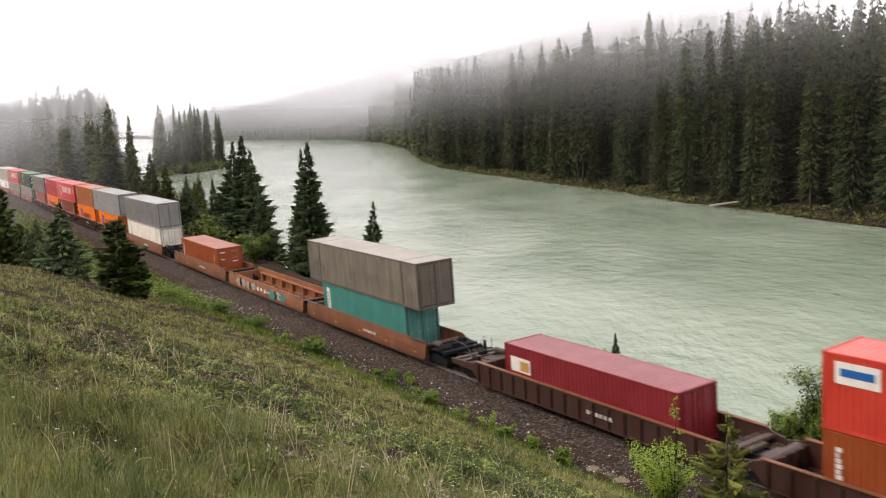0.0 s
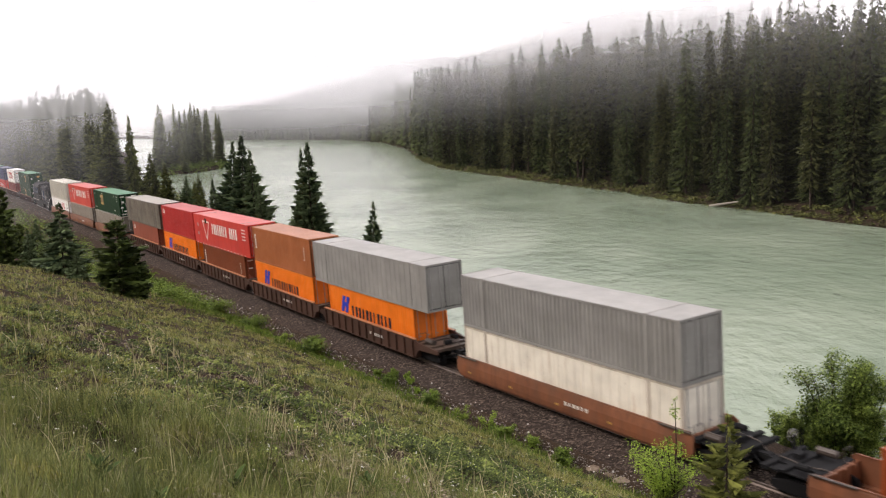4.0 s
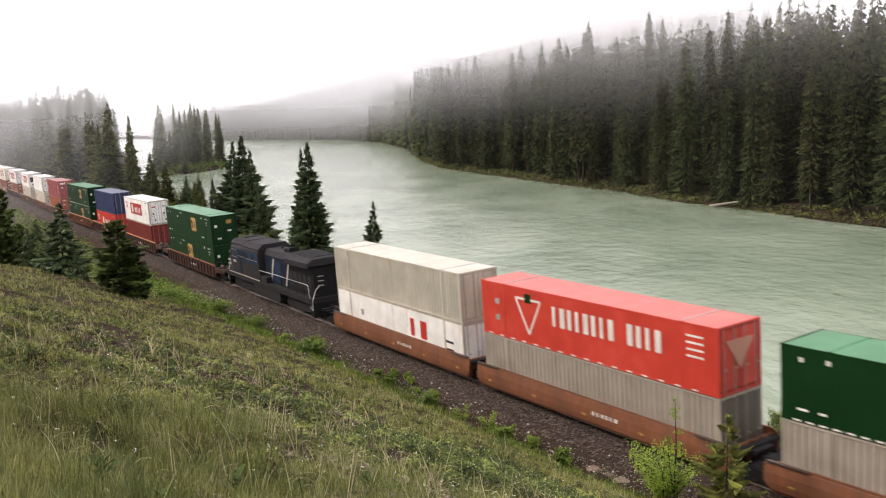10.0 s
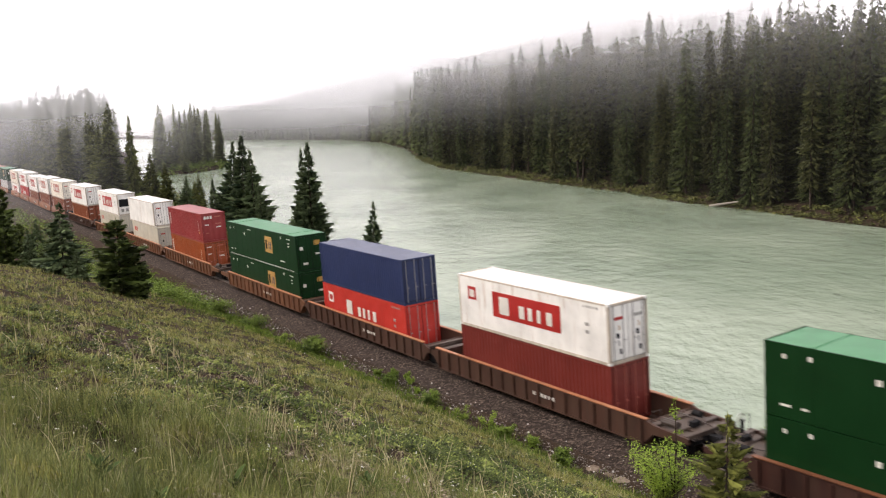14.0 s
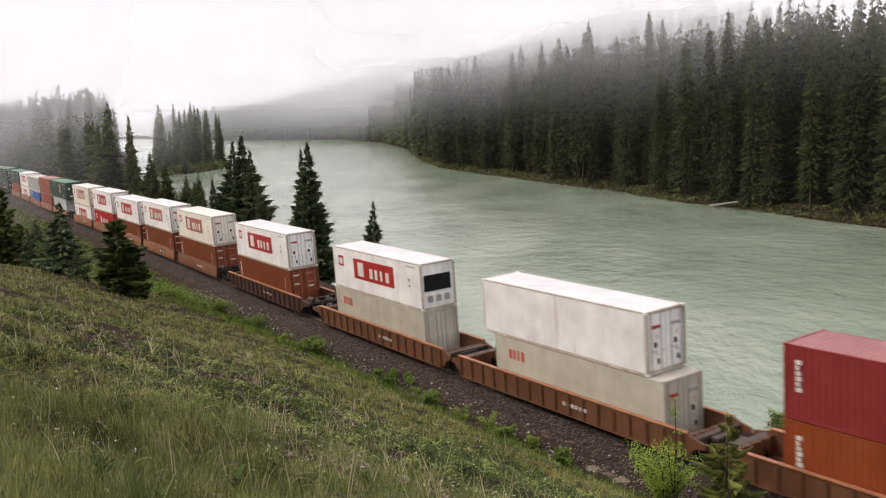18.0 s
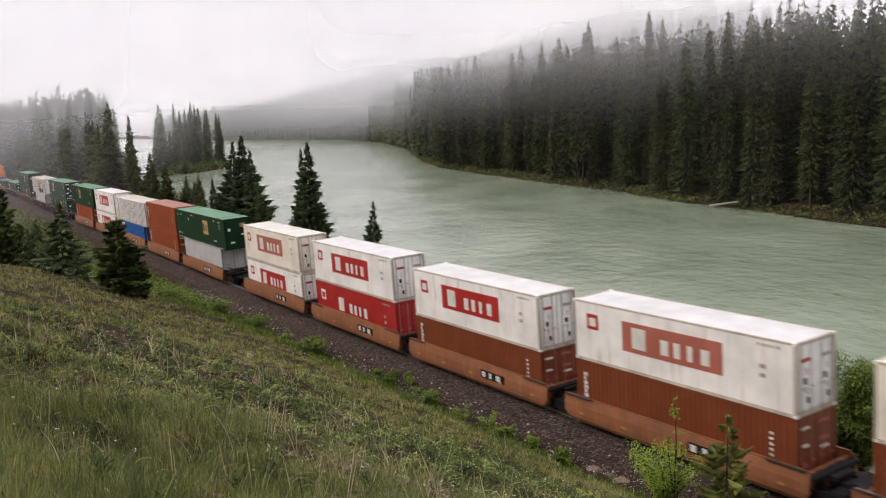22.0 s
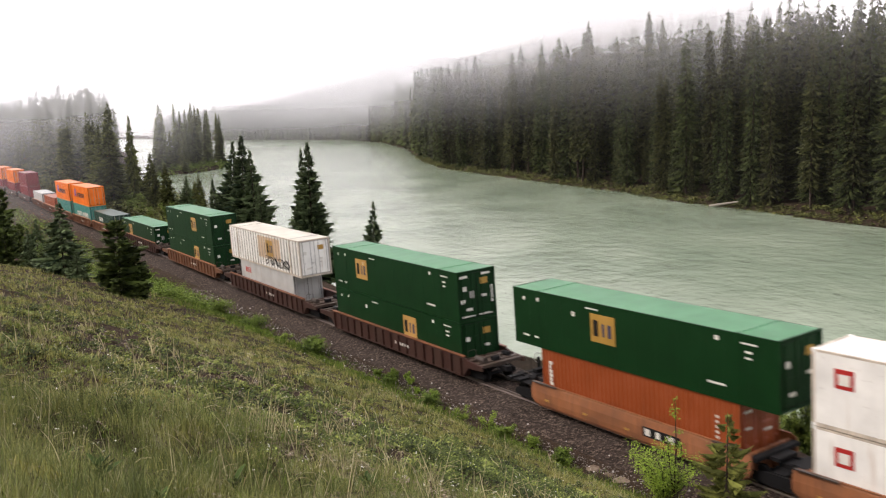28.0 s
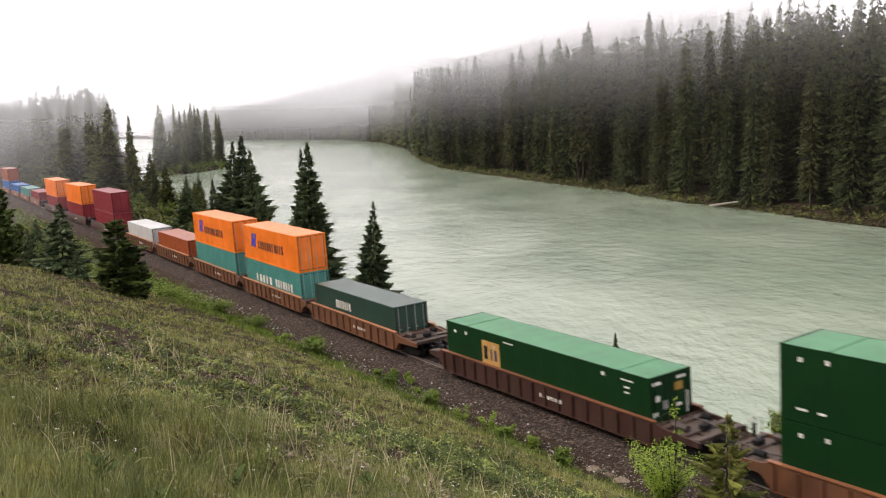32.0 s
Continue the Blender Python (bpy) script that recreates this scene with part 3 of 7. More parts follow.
left = scatter(1350, lambda: (rng.uniform(-330, -40), rng.uniform(150, 620)), in_left_wood)
forest("line_side_wood", [(x, y, z, s * (0.90 + 0.18 * math.sin(x * 3.1 + y)) * float(np.interp(y, [150, 230, 330, 600], [0.40, 0.58, 0.80, 0.95]) * np.interp(x / y, [-0.48, -0.40], [0.78, 1.0])), w * 1.55, t, k) for x, y, z, s, w, t, k in left], "misty spruce wood beside the railway line", FAR_KINDS, M_WOOD)
for i in range(34):
    a, q = rng.random() * math.tau, math.sqrt(rng.random())
    x, y = -115 + 12 * q * math.cos(a), 440 + 46 * q * math.sin(a)
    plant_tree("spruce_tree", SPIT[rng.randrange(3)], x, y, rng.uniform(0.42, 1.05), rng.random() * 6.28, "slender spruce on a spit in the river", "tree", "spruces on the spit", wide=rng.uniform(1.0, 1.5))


# single spruces between the line and the water: u, w, height, fullness, kind
CLOSE = ((-67, 11, 15.0, 1.25, 0), (-77.5, 13, 13.4, 1.2, 1), (-65.3, 12.0, 13.9, 1.2, 1), (-55, 9, 8.3, 1.2, 0), (-45.2, 11, 15.1, 1.1, 0), (-46.8, 10.8, 14.2, 0.8, 1), (-30.2, 10.5, 9.8, 1.05, 1), (-125, 14, 11.0, 1.1, 1), (-106, 12, 9.5, 1.2, 0))
FURTHER = (
                            (-88.8, 10, 8.4, 1.3, 1), (-102.5, 16, 7.6, 1.2, 0), (-81.8, 12, 8.1, 1.2, 0), (5.5, 9, 3.8, 1.0, 0), (-133.5, 9.5, 15.3, 1.3, 0), (-139, 9, 13.0, 1.4, 1), (-146, 10, 14.2, 1.2, 0), (-153, 12, 13.6, 1.3, 1), (-155, 18, 18.1, 0.6, 1), (-117, 13, 9.0, 1.1, 0), (-97, 14, 7.0, 1.2, 1))
for u, w, h, wide, kind in CLOSE + FURTHER:
    x, y = beside(u, w)
    plant_tree("spruce_tree", OLIVE[kind] if u < -90 else NEARBY[kind], x, y, h / 13, rng.random() * 6.28, "single dark spruce between the track and the river", "tree", "spruces by the track", (rng.uniform(-1, 1), -2.0), wide)
# young conifers at the foot of the slope
for x, y, h, wide, meshes in ((-29.9, 73.4, 5.9, 1.15, YOUNG_SPRUCE), (-22.9, 65.8, 5.6, 1.25, BUSHY_PINE), (-22.0, 66.6, 3.6, 1.1, BUSHY_PINE), (-44, 101.5, 5.0, 0.9, YOUNG_SPRUCE), (-54.5, 116.2, 7.6, 0.8, BUSHY_PINE),
                                 (-27.6, 70.2, 2.4, 1.2, YOUNG_SPRUCE), (-32.5, 77, 3.0, 1.1, BUSHY_PINE), (-36.5, 78, 4.6, 0.9, BUSHY_PINE), (-39, 88, 3.8, 1.0, YOUNG_SPRUCE), (-47, 104, 4.2, 1.0, BUSHY_PINE)):
    plant_tree("spruce_tree" if meshes is YOUNG_SPRUCE else "pine_tree", meshes, x, y, h / 13, rng.random() * 6.28, "young spruce with layered boughs at the slope's foot" if meshes is YOUNG_SPRUCE else "bushy dark green young pine at the slope's foot", "tree", "young conifers by the ballast", (0, 0), wide)


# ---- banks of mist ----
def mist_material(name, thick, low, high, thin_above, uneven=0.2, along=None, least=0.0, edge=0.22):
    """Sheet standing in for haze: white, mostly clear, thicker with height."""
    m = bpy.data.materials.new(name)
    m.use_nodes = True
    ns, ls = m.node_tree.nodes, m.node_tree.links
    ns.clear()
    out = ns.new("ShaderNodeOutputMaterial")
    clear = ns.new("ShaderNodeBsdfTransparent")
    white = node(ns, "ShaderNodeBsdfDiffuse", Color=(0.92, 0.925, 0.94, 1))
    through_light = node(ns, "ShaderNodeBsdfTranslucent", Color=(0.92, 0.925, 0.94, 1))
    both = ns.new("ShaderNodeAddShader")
    # Normals set vertical: both shaders gather overhead light, brightening the upright sheet.
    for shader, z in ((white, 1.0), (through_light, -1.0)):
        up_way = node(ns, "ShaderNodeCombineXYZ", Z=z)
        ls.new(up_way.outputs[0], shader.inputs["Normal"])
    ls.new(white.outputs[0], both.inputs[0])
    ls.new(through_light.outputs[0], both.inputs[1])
    geo = ns.new("ShaderNodeNewGeometry")
    sep = ns.new("ShaderNodeSeparateXYZ")
    ls.new(geo.outputs["Position"], sep.inputs[0])
    up = node(ns, "ShaderNodeMapRange")
    up.interpolation_type = "SMOOTHSTEP"
    up.inputs["From Min"].default_value, up.inputs["From Max"].default_value = low, high
    up.inputs["To Max"].default_value = thick
    ls.new(sep.outputs["Z"], up.inputs["Value"])
    down = node(ns, "ShaderNodeMapRange")
    down.interpolation_type = "SMOOTHSTEP"
    down.inputs["From Min"].default_value, down.inputs["From Max"].default_value = thin_above, thin_above * 1.9
    down.inputs["To Min"].default_value, down.inputs["To Max"].default_value = 1.0, 0.0
    ls.new(sep.outputs["Z"], down.inputs["Value"])
    n = node(ns, "ShaderNodeTexNoise", Scale=0.02, Detail=4.0)
    ls.new(geo.outputs["Position"], n.inputs["Vector"])
    patch = node(ns, "ShaderNodeMapRange")
    patch.inputs["From Min"].default_value, patch.inputs["From Max"].default_value = 0.3, 0.65
    patch.inputs["To Min"].default_value, patch.inputs["To Max"].default_value = 1.0 - uneven, 1.0 + uneven * 0.2
    ls.new(n.outputs[0], patch.inputs["Value"])
    prod = None
    tc = ns.new("ShaderNodeTexCoord")
    gen = ns.new("ShaderNodeSeparateXYZ")
    ls.new(tc.outputs["Generated"], gen.inputs[0])
    edges = []
    for a, b in ((0.0, edge), (1.0, 1.0 - edge)):
        e = node(ns, "ShaderNodeMapRange")
        e.interpolation_type = "SMOOTHSTEP"
        e.inputs["From Min"].default_value, e.inputs["From Max"].default_value = a, b
        ls.new(gen.outputs["X"], e.inputs["Value"])
        edges.append(e)
    if along:
        grow = node(ns, "ShaderNodeMapRange")
        grow.interpolation_type = "SMOOTHSTEP"
        grow.inputs["From Min"].default_value, grow.inputs["From Max"].default_value = along
        grow.inputs["To Min"].default_value = 0.75
        ls.new(sep.outputs["Y"], grow.inputs["Value"])
        edges.append(grow)
    for a in (down, patch, *edges):
        k = ns.new("ShaderNodeMath")
        k.operation = "MULTIPLY"
        ls.new(prod or up.outputs[0], k.inputs[0])
        ls.new(a.outputs[0], k.inputs[1])
        prod = k.outputs[0]
    base = ns.new("ShaderNodeMath")
    base.operation = "ADD"
    base.inputs[1].default_value = least
    ls.new(prod, base.inputs[0])
    mix = ns.new("ShaderNodeMixShader")
    ls.new(base.outputs[0], mix.inputs[0])
    ls.new(clear.outputs[0], mix.inputs[1])
    ls.new(both.outputs[0], mix.inputs[2])
    ls.new(mix.outputs[0], out.inputs[0])
    return m


def mist(points, top, mat, label):
    """A standing sheet of mist along plan points."""
    vs, fs = [], []
    for x, y in points:
        vs += [(x, y, WATER + 0.3), (x, y, top)]
    for i in range(len(points) - 1):
        fs.append((2 * i, 2 * i + 2, 2 * i + 3, 2 * i + 1))
    return tagged(new("mist", mesh_from("mist", np.array(vs, float), np.array(fs), mat)), label, "mist", "banks of mist", "stuff")


MIST_LABEL = "thin white mist hanging over the wooded valley"
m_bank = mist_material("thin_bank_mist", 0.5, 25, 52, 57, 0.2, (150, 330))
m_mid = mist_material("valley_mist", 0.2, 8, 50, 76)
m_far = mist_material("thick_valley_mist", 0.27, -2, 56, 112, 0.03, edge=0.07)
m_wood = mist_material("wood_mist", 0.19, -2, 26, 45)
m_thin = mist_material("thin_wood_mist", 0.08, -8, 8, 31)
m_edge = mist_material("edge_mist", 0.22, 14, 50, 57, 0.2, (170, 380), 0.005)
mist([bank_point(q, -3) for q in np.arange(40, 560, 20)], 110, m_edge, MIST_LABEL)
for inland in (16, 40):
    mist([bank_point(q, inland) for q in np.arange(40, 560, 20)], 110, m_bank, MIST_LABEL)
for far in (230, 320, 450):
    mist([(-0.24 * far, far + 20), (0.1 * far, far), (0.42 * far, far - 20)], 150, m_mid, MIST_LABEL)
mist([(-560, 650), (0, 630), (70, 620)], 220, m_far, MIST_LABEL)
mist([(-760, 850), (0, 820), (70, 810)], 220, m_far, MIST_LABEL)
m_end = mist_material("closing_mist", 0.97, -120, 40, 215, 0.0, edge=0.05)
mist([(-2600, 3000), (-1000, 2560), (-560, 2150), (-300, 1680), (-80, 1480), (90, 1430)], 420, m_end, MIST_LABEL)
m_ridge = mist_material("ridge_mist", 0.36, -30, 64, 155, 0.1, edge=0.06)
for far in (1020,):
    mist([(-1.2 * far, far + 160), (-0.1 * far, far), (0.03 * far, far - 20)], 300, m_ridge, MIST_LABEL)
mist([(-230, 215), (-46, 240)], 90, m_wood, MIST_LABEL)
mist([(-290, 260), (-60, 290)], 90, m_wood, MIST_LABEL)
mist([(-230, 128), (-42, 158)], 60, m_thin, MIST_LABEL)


# ---- plants of the hillside ----
grng = np.random.default_rng(5)


def slope_spots(count, near, far, power=1.0):
    """Plan points on the camera's hillside, thinner with distance."""
    out = []
    while sum(len(o) for o in out) < count:
        n = count * 3
        r = near * (far / near) ** (grng.random(n) ** power)
        a = grng.uniform(-0.52, 0.50, n)
        x, y = r * np.sin(a), r * np.cos(a)
        u, w = uw(x, y)
        ok = (w < -4.8 + 0.5 * grng.standard_normal(n)) & (u > -150) & (w > -31)
        out.append(np.stack([x[ok], y[ok], r[ok], u[ok], w[ok]], 1))
    return np.concatenate(out)[:count]


def clump_field(spots, seed):
    """Where the growth stands high, about -1 to 1, in clumps of half a metre to two."""
    x, y = spots[:, 0], spots[:, 1]
    return 0.4 * waves(x, y, 1.1, seed) + 0.45 * waves(x, y, 3.1, seed + 3) + 0.35 * waves(x, y, 6.3, seed + 5) + 0.25 * waves(x, y, 0.3, seed + 1)


def blades(name, spots, per, length, width, bend, spread_r, mat, label, category):
    """Tapered, bent blades in tufts, all in one mesh."""
    n = len(spots)
    z0 = land(spots[:, 0], spots[:, 1])
    k = n * per
    idx = np.repeat(np.arange(n), per)
    r = spots[idx, 2]
    field = clump_field(spots, 2.2)
    size = np.repeat(grng.uniform(0.6, 1.2, n) * np.clip(0.75 + 1.1 * field, 0.4, 1.8), per)
    bx = spots[idx, 0] + grng.standard_normal(k) * spread_r * size
    by = spots[idx, 1] + grng.standard_normal(k) * spread_r * size
    bz = z0[idx] - 0.03
    L = grng.uniform(length[0], length[1], k) * size
    az = grng.uniform(0, math.tau, k)
    lean = grng.uniform(0.1, bend, k) * L
    wd = width * grng.uniform(0.7, 1.4, k) * (0.6 + r * 0.055)
    dx, dy = np.cos(az), np.sin(az)
    ax = grng.uniform(0, math.tau, k)
    sx, sy = np.cos(ax) * wd, np.sin(ax) * wd
    v = np.empty((k, 5, 3), np.float32)
    v[:, 0] = np.stack([bx - sx, by - sy, bz], 1)
    v[:, 1] = np.stack([bx + sx, by + sy, bz], 1)
    mx, my, mz = bx + dx * lean * 0.3, by + dy * lean * 0.3, bz + L * 0.6
    v[:, 2] = np.stack([mx + sx * 0.7, my + sy * 0.7, mz], 1)
    v[:, 3] = np.stack([mx - sx * 0.7, my - sy * 0.7, mz], 1)
    v[:, 4] = np.stack([bx + dx * lean, by + dy * lean, bz + L * np.sqrt(np.maximum(0.15, 1 - (lean / L) ** 2 * 0.6))], 1)
    b = np.arange(k)[:, None] * 5
    f = np.concatenate([b + np.array([[0, 1, 2]]), b + np.array([[0, 2, 3]]), b + np.array([[3, 2, 4]])])
    return tagged(new(name, mesh_from(name, v.reshape(-1, 3), f, mat)), label, category, kind="stuff")


def leaves(name, centres, per, radius, leaf, mat, label, category, flat=0.5, fill=0.45, dome=False):
    """Clusters of small pointed leaves: centres is n x 4, place and size."""
    n = len(centres)
    k = n * per
    idx = np.repeat(np.arange(n), per)
    s = centres[idx, 3]
    d = grng.standard_normal((k, 3))
    d /= np.linalg.norm(d, axis=1)[:, None]
    d *= (grng.random(k) ** fill)[:, None]
    if dome:
        d[:, 2] = np.abs(d[:, 2]) - 0.25
    p = centres[idx, :3] + d * (s * radius)[:, None] * np.array([1, 1, flat])
    a, t = grng.uniform(0, math.tau, k), grng.uniform(-0.5, 0.7, k)
    fw = np.stack([np.cos(a) * np.cos(t), np.sin(a) * np.cos(t), np.sin(t)], 1)
    sd = np.stack([-np.sin(a), np.cos(a), grng.uniform(-0.5, 0.5, k)], 1)
    ln = (leaf * grng.uniform(0.6, 1.3, k) * np.sqrt(s))[:, None]
    if centres.shape[1] > 4:
        ln *= centres[idx, 4:5]
    v = np.empty((k, 4, 3), np.float32)
    v[:, 0], v[:, 1], v[:, 2], v[:, 3] = p, p + fw * ln * 0.5 + sd * ln * 0.32, p + fw * ln, p + fw * ln * 0.5 - sd * ln * 0.32
    b = np.arange(k)[:, None] * 4
    f = np.concatenate([b + np.array([[0, 1, 2]]), b + np.array([[0, 2, 3]])])
    return mesh_from(name, v.reshape(-1, 3), f, mat)


def clumped(spots, cut, seed):
    """Keeps the points that fall in clumps of a metre or two."""
    q = clump_field(spots, seed)
    return spots[q > cut]


def herb_share(p):
    """0 to 1: how far the middle of the slope, with its herbs and bare earth, takes over from grass."""
    x, y, w = p[:, 0], p[:, 1], p[:, 4]
    edge = 1.8 * waves(x, y, 0.45, 3.7)
    return smooth(-14.0, -17.5, w + edge) * (1 - 0.85 * smooth(-24.5, -27.0, w + 0.7 * edge)) * (1 - 0.9 * smooth(30, 46, p[:, 2]))


def bare_share(p):
    """0 to 1: bare earth between the plants."""
    x, y = p[:, 0], p[:, 1]
    q = 0.7 * waves(x, y, 0.62, 9.0) + 0.6 * waves(x, y, 1.7, 2.5) + 0.4 * waves(x, y, 4.1, 1.0)
    return smooth(-0.15, 0.28, q) * (0.2 + 0.8 * herb_share(p))


def dark_patch(x, y):
    """0 to 1: the thicket of dark herbs on the lower slope."""
    return smooth(1.1, 0.75, np.hypot((x - 1.0) / 3.3, (y - 23.0) / 6.0) + 0.3 * waves(x, y, 0.9, 4.0))


def chance(p, share):
    return p[grng.random(len(p)) < share * (1 - 0.93 * dark_patch(p[:, 0], p[:, 1]))]


def arches(name, spots, per, length, width, mat, label):
    """Dead stalks that rise and bend over, several from each root; ribbons of six joints in one mesh."""
    n = len(spots)
    idx = np.repeat(np.arange(n), per)
    k = len(idx)
    x = spots[idx, 0] + 0.05 * grng.standard_normal(k)
    y = spots[idx, 1] + 0.05 * grng.standard_normal(k)
    z = land(x, y) + 0.02
    L = grng.uniform(length[0], length[1], k)
    main = grng.uniform(-0.9, 0.9, n)[idx] + grng.uniform(-0.9, 0.9, k)
    az = np.where(grng.random(k) < 0.7, main, main + math.pi)
    tilt0, curl = grng.uniform(0.05, 0.45, k), grng.uniform(0.6, 1.9, k) * (grng.random(k) < 0.75)
    wd = width * grng.uniform(0.7, 1.3, k) * (0.55 + 0.03 * spots[idx, 2])
    px, py, pz = x.copy(), y.copy(), z.copy()
    v = np.empty((k, 12, 3), np.float32)
    for j in range(6):
        t = wd * (1 - 0.13 * j)
        v[:, 2 * j] = np.stack([px, py, pz - t], 1)
        v[:, 2 * j + 1] = np.stack([px + 0.4 * t, py, pz + t], 1)
        tilt = tilt0 + curl * ((j + 0.5) / 5) ** 1.6
        v[:, 2 * j, 0] -= t * np.cos(tilt)
        v[:, 2 * j + 1, 0] += t * np.cos(tilt)
        px, py, pz = px + np.cos(az) * np.sin(tilt) * L / 5, py + np.sin(az) * np.sin(tilt) * L / 5, pz + np.cos(tilt) * L / 5
    b = np.arange(k)[:, None] * 12
    f = np.concatenate([b + np.array([[2 * j, 2 * j + 1, 2 * j + 3, 2 * j + 2]]) for j in range(5)])
    return tagged(new(name, mesh_from(name, v.reshape(-1, 3), f, mat)), label, "dry grass", kind="stuff")


def litter(name, spots, per, mat, label):
    """Dead leaves and broken stalks lying on the earth."""
    idx = np.repeat(np.arange(len(spots)), per)
    k = len(idx)
    x = spots[idx, 0] + 0.16 * grng.standard_normal(k)
    y = spots[idx, 1] + 0.16 * grng.standard_normal(k)
    z = land(x, y) + grng.uniform(0.012, 0.05, k)
    a, ln, wd = grng.uniform(0, math.tau, k), grng.uniform(0.02, 0.09, k), grng.uniform(0.005, 0.018, k)
    dx, dy, tip = np.cos(a) * ln, np.sin(a) * ln, grng.uniform(-0.02, 0.03, k)
    sx, sy = -np.sin(a) * wd, np.cos(a) * wd
    v = np.empty((k, 4, 3), np.float32)
    v[:, 0] = np.stack([x - dx, y - dy, z], 1)
    v[:, 1] = np.stack([x + sx, y + sy, z + 0.006], 1)
    v[:, 2] = np.stack([x + dx, y + dy, z + tip], 1)
    v[:, 3] = np.stack([x - sx, y - sy, z + 0.006], 1)
    return tagged(new(name, mesh_from(name, v.reshape(-1, 3), np.arange(k * 4).reshape(-1, 4), mat)), label, "plant litter", kind="stuff")


def mounds(name, spots, low, high, per, leaf, mat, label, flat=0.8):
    """Rounded leafy plants, each a mound of leaves on the ground."""
    h = grng.uniform(low, high, len(spots))
    small = np.clip(np.hypot(spots[:, 0], spots[:, 1]) / 24, 0.5, 1.0)
    c = np.column_stack([spots[:, :2], land(spots[:, 0], spots[:, 1]) + h * 0.3 * flat, h / 0.3, small])
    return tagged(new(name, leaves(name, c, per, 0.24, leaf, mat, "", "", flat, 0.3, True)), label, "plants", kind="stuff")


# grass: short turf, pale belt on the lower slope, long growth near the top
turf = slope_spots(52000, 5.5, 95.0, 0.8)
turf = clumped(chance(turf, (1 - 0.88 * herb_share(turf)) * (1 - 0.97 * bare_share(turf))), -0.25, 2.2)
blades("grass", turf, 5, (0.06, 0.20), 0.0040, 1.0, 0.06, M_GRASS, "green and straw-coloured grass covering the slope", "grass")
belt = slope_spots(36000, 18.0, 120.0)
belt = chance(belt, (1 - 0.93 * herb_share(belt)) * (1 - 0.85 * bare_share(belt)))
blades("pale_grass", belt, 6, (0.10, 0.34), 0.0030, 1.0, 0.13, M_PALE, "pale yellow-green grass on the lower slope", "grass")
tall = slope_spots(9000, 5.5, 60.0)
tall = clumped(chance(tall, 1 - 0.75 * herb_share(tall)), 0.10, 5.1)
blades("tall_grass", tall, 9, (0.20, 0.55), 0.0025, 0.8, 0.08, M_PALE, "tall tufts of pale green grass on the slope", "grass")
near = slope_spots(15000, 4.6, 17.5)
near = clumped(chance(near, 0.15 + 0.85 * smooth(-22.5, -25.5, near[:, 4] + 0.9 * waves(near[:, 0], near[:, 1], 1.1, 3.0))), -0.3, 4.4)
blades("long_grass", near, 13, (0.2, 0.58), 0.0021, 0.9, 0.09, M_LONG, "long fine pale grass on the upper slope", "grass")
soft = clumped(chance(near, 0.22), 0.15, 7.3)
blades("fresh_grass", soft, 12, (0.22, 0.55), 0.0026, 0.75, 0.07, M_VERGE, "fresh green grass tufts on the upper slope", "grass")
tus = slope_spots(700, 12.0, 70.0)
blades("tussocks", tus, 34, (0.14, 0.36), 0.0028, 0.9, 0.10, M_PALE, "pale grass tussocks standing out of the slope", "grass")
tus = slope_spots(500, 12.0, 70.0)
blades("green_tussocks", tus, 30, (0.12, 0.32), 0.0030, 0.9, 0.10, M_VERGE, "deep green grass tussocks on the slope", "grass")

# the foot of the slope, lush where it is damp
n = 12000
vu = grng.uniform(-58, 24, n)
vw = -5.3 + 0.55 * grng.standard_normal(n) - np.abs(grng.standard_normal(n)) * 2.6 * smooth(-8, -24, vu)
ok = waves(vu, vw * 2, 0.5, 1.7) > -0.35
vp = np.array([beside(a, b) for a, b in zip(vu[ok], vw[ok])])
verge = np.column_stack([vp, np.hypot(vp[:, 0], vp[:, 1]), vu[ok], vw[ok]])
blades("verge_grass", verge, 6, (0.12, 0.38), 0.0042, 0.9, 0.10, M_VERGE, "lush green grass along the edge of the ballast", "grass")

# herbs of the middle slope, in domes with bare earth between
hs = slope_spots(10000, 13.0, 80.0, 0.85)
hs = chance(hs, (0.16 + 0.84 * herb_share(hs)) * (1 - 0.92 * bare_share(hs)))
mounds("leafy_plants", clumped(hs, -0.2, 8.0), 0.13, 0.30, 44, 0.095, M_HERB, "low bright green leafy plants among the grass", 0.48)
hs = slope_spots(3300, 13.0, 70.0)
hs = clumped(chance(hs, (0.16 + 0.84 * herb_share(hs)) * (1 - 0.7 * bare_share(hs))), -0.05, 3.3)
mounds("bright_plants", hs, 0.14, 0.32, 56, 0.095, M_FRESHHERB, "bright yellow-green leafy plants in low domes", 0.55)
# Dark herbs, thickened to stand in for shadowed hollows as well.
hs = slope_spots(4200, 12.0, 60.0)
hs = hs[0.5 * waves(hs[:, 0], hs[:, 1], 0.42, 6.1) + 0.8 * waves(hs[:, 0], hs[:, 1], 1.7, 2.0) > 0.10]
mounds("dark_plants", hs[hs[:, 2] > 16], 0.14, 0.36, 54, 0.095, M_DARKHERB, "dark green leafy plants in low mounds")
hx, hy = grng.uniform(-3.5, 5.5, 3600), grng.uniform(15.0, 31.0, 3600)
hu, hw = uw(hx, hy)
ok = (dark_patch(hx, hy) > 0.2) & (hw < -6)
hs = np.stack([hx, hy], 1)[ok]
mounds("herb_patch", hs[::2], 0.16, 0.40, 60, 0.075, M_DARKHERB, "dense dark green herbs on the lower slope")
mounds("herb_tops", hs[1::4], 0.18, 0.40, 44, 0.075, M_FRESHHERB, "bright green herbs among darker ones")

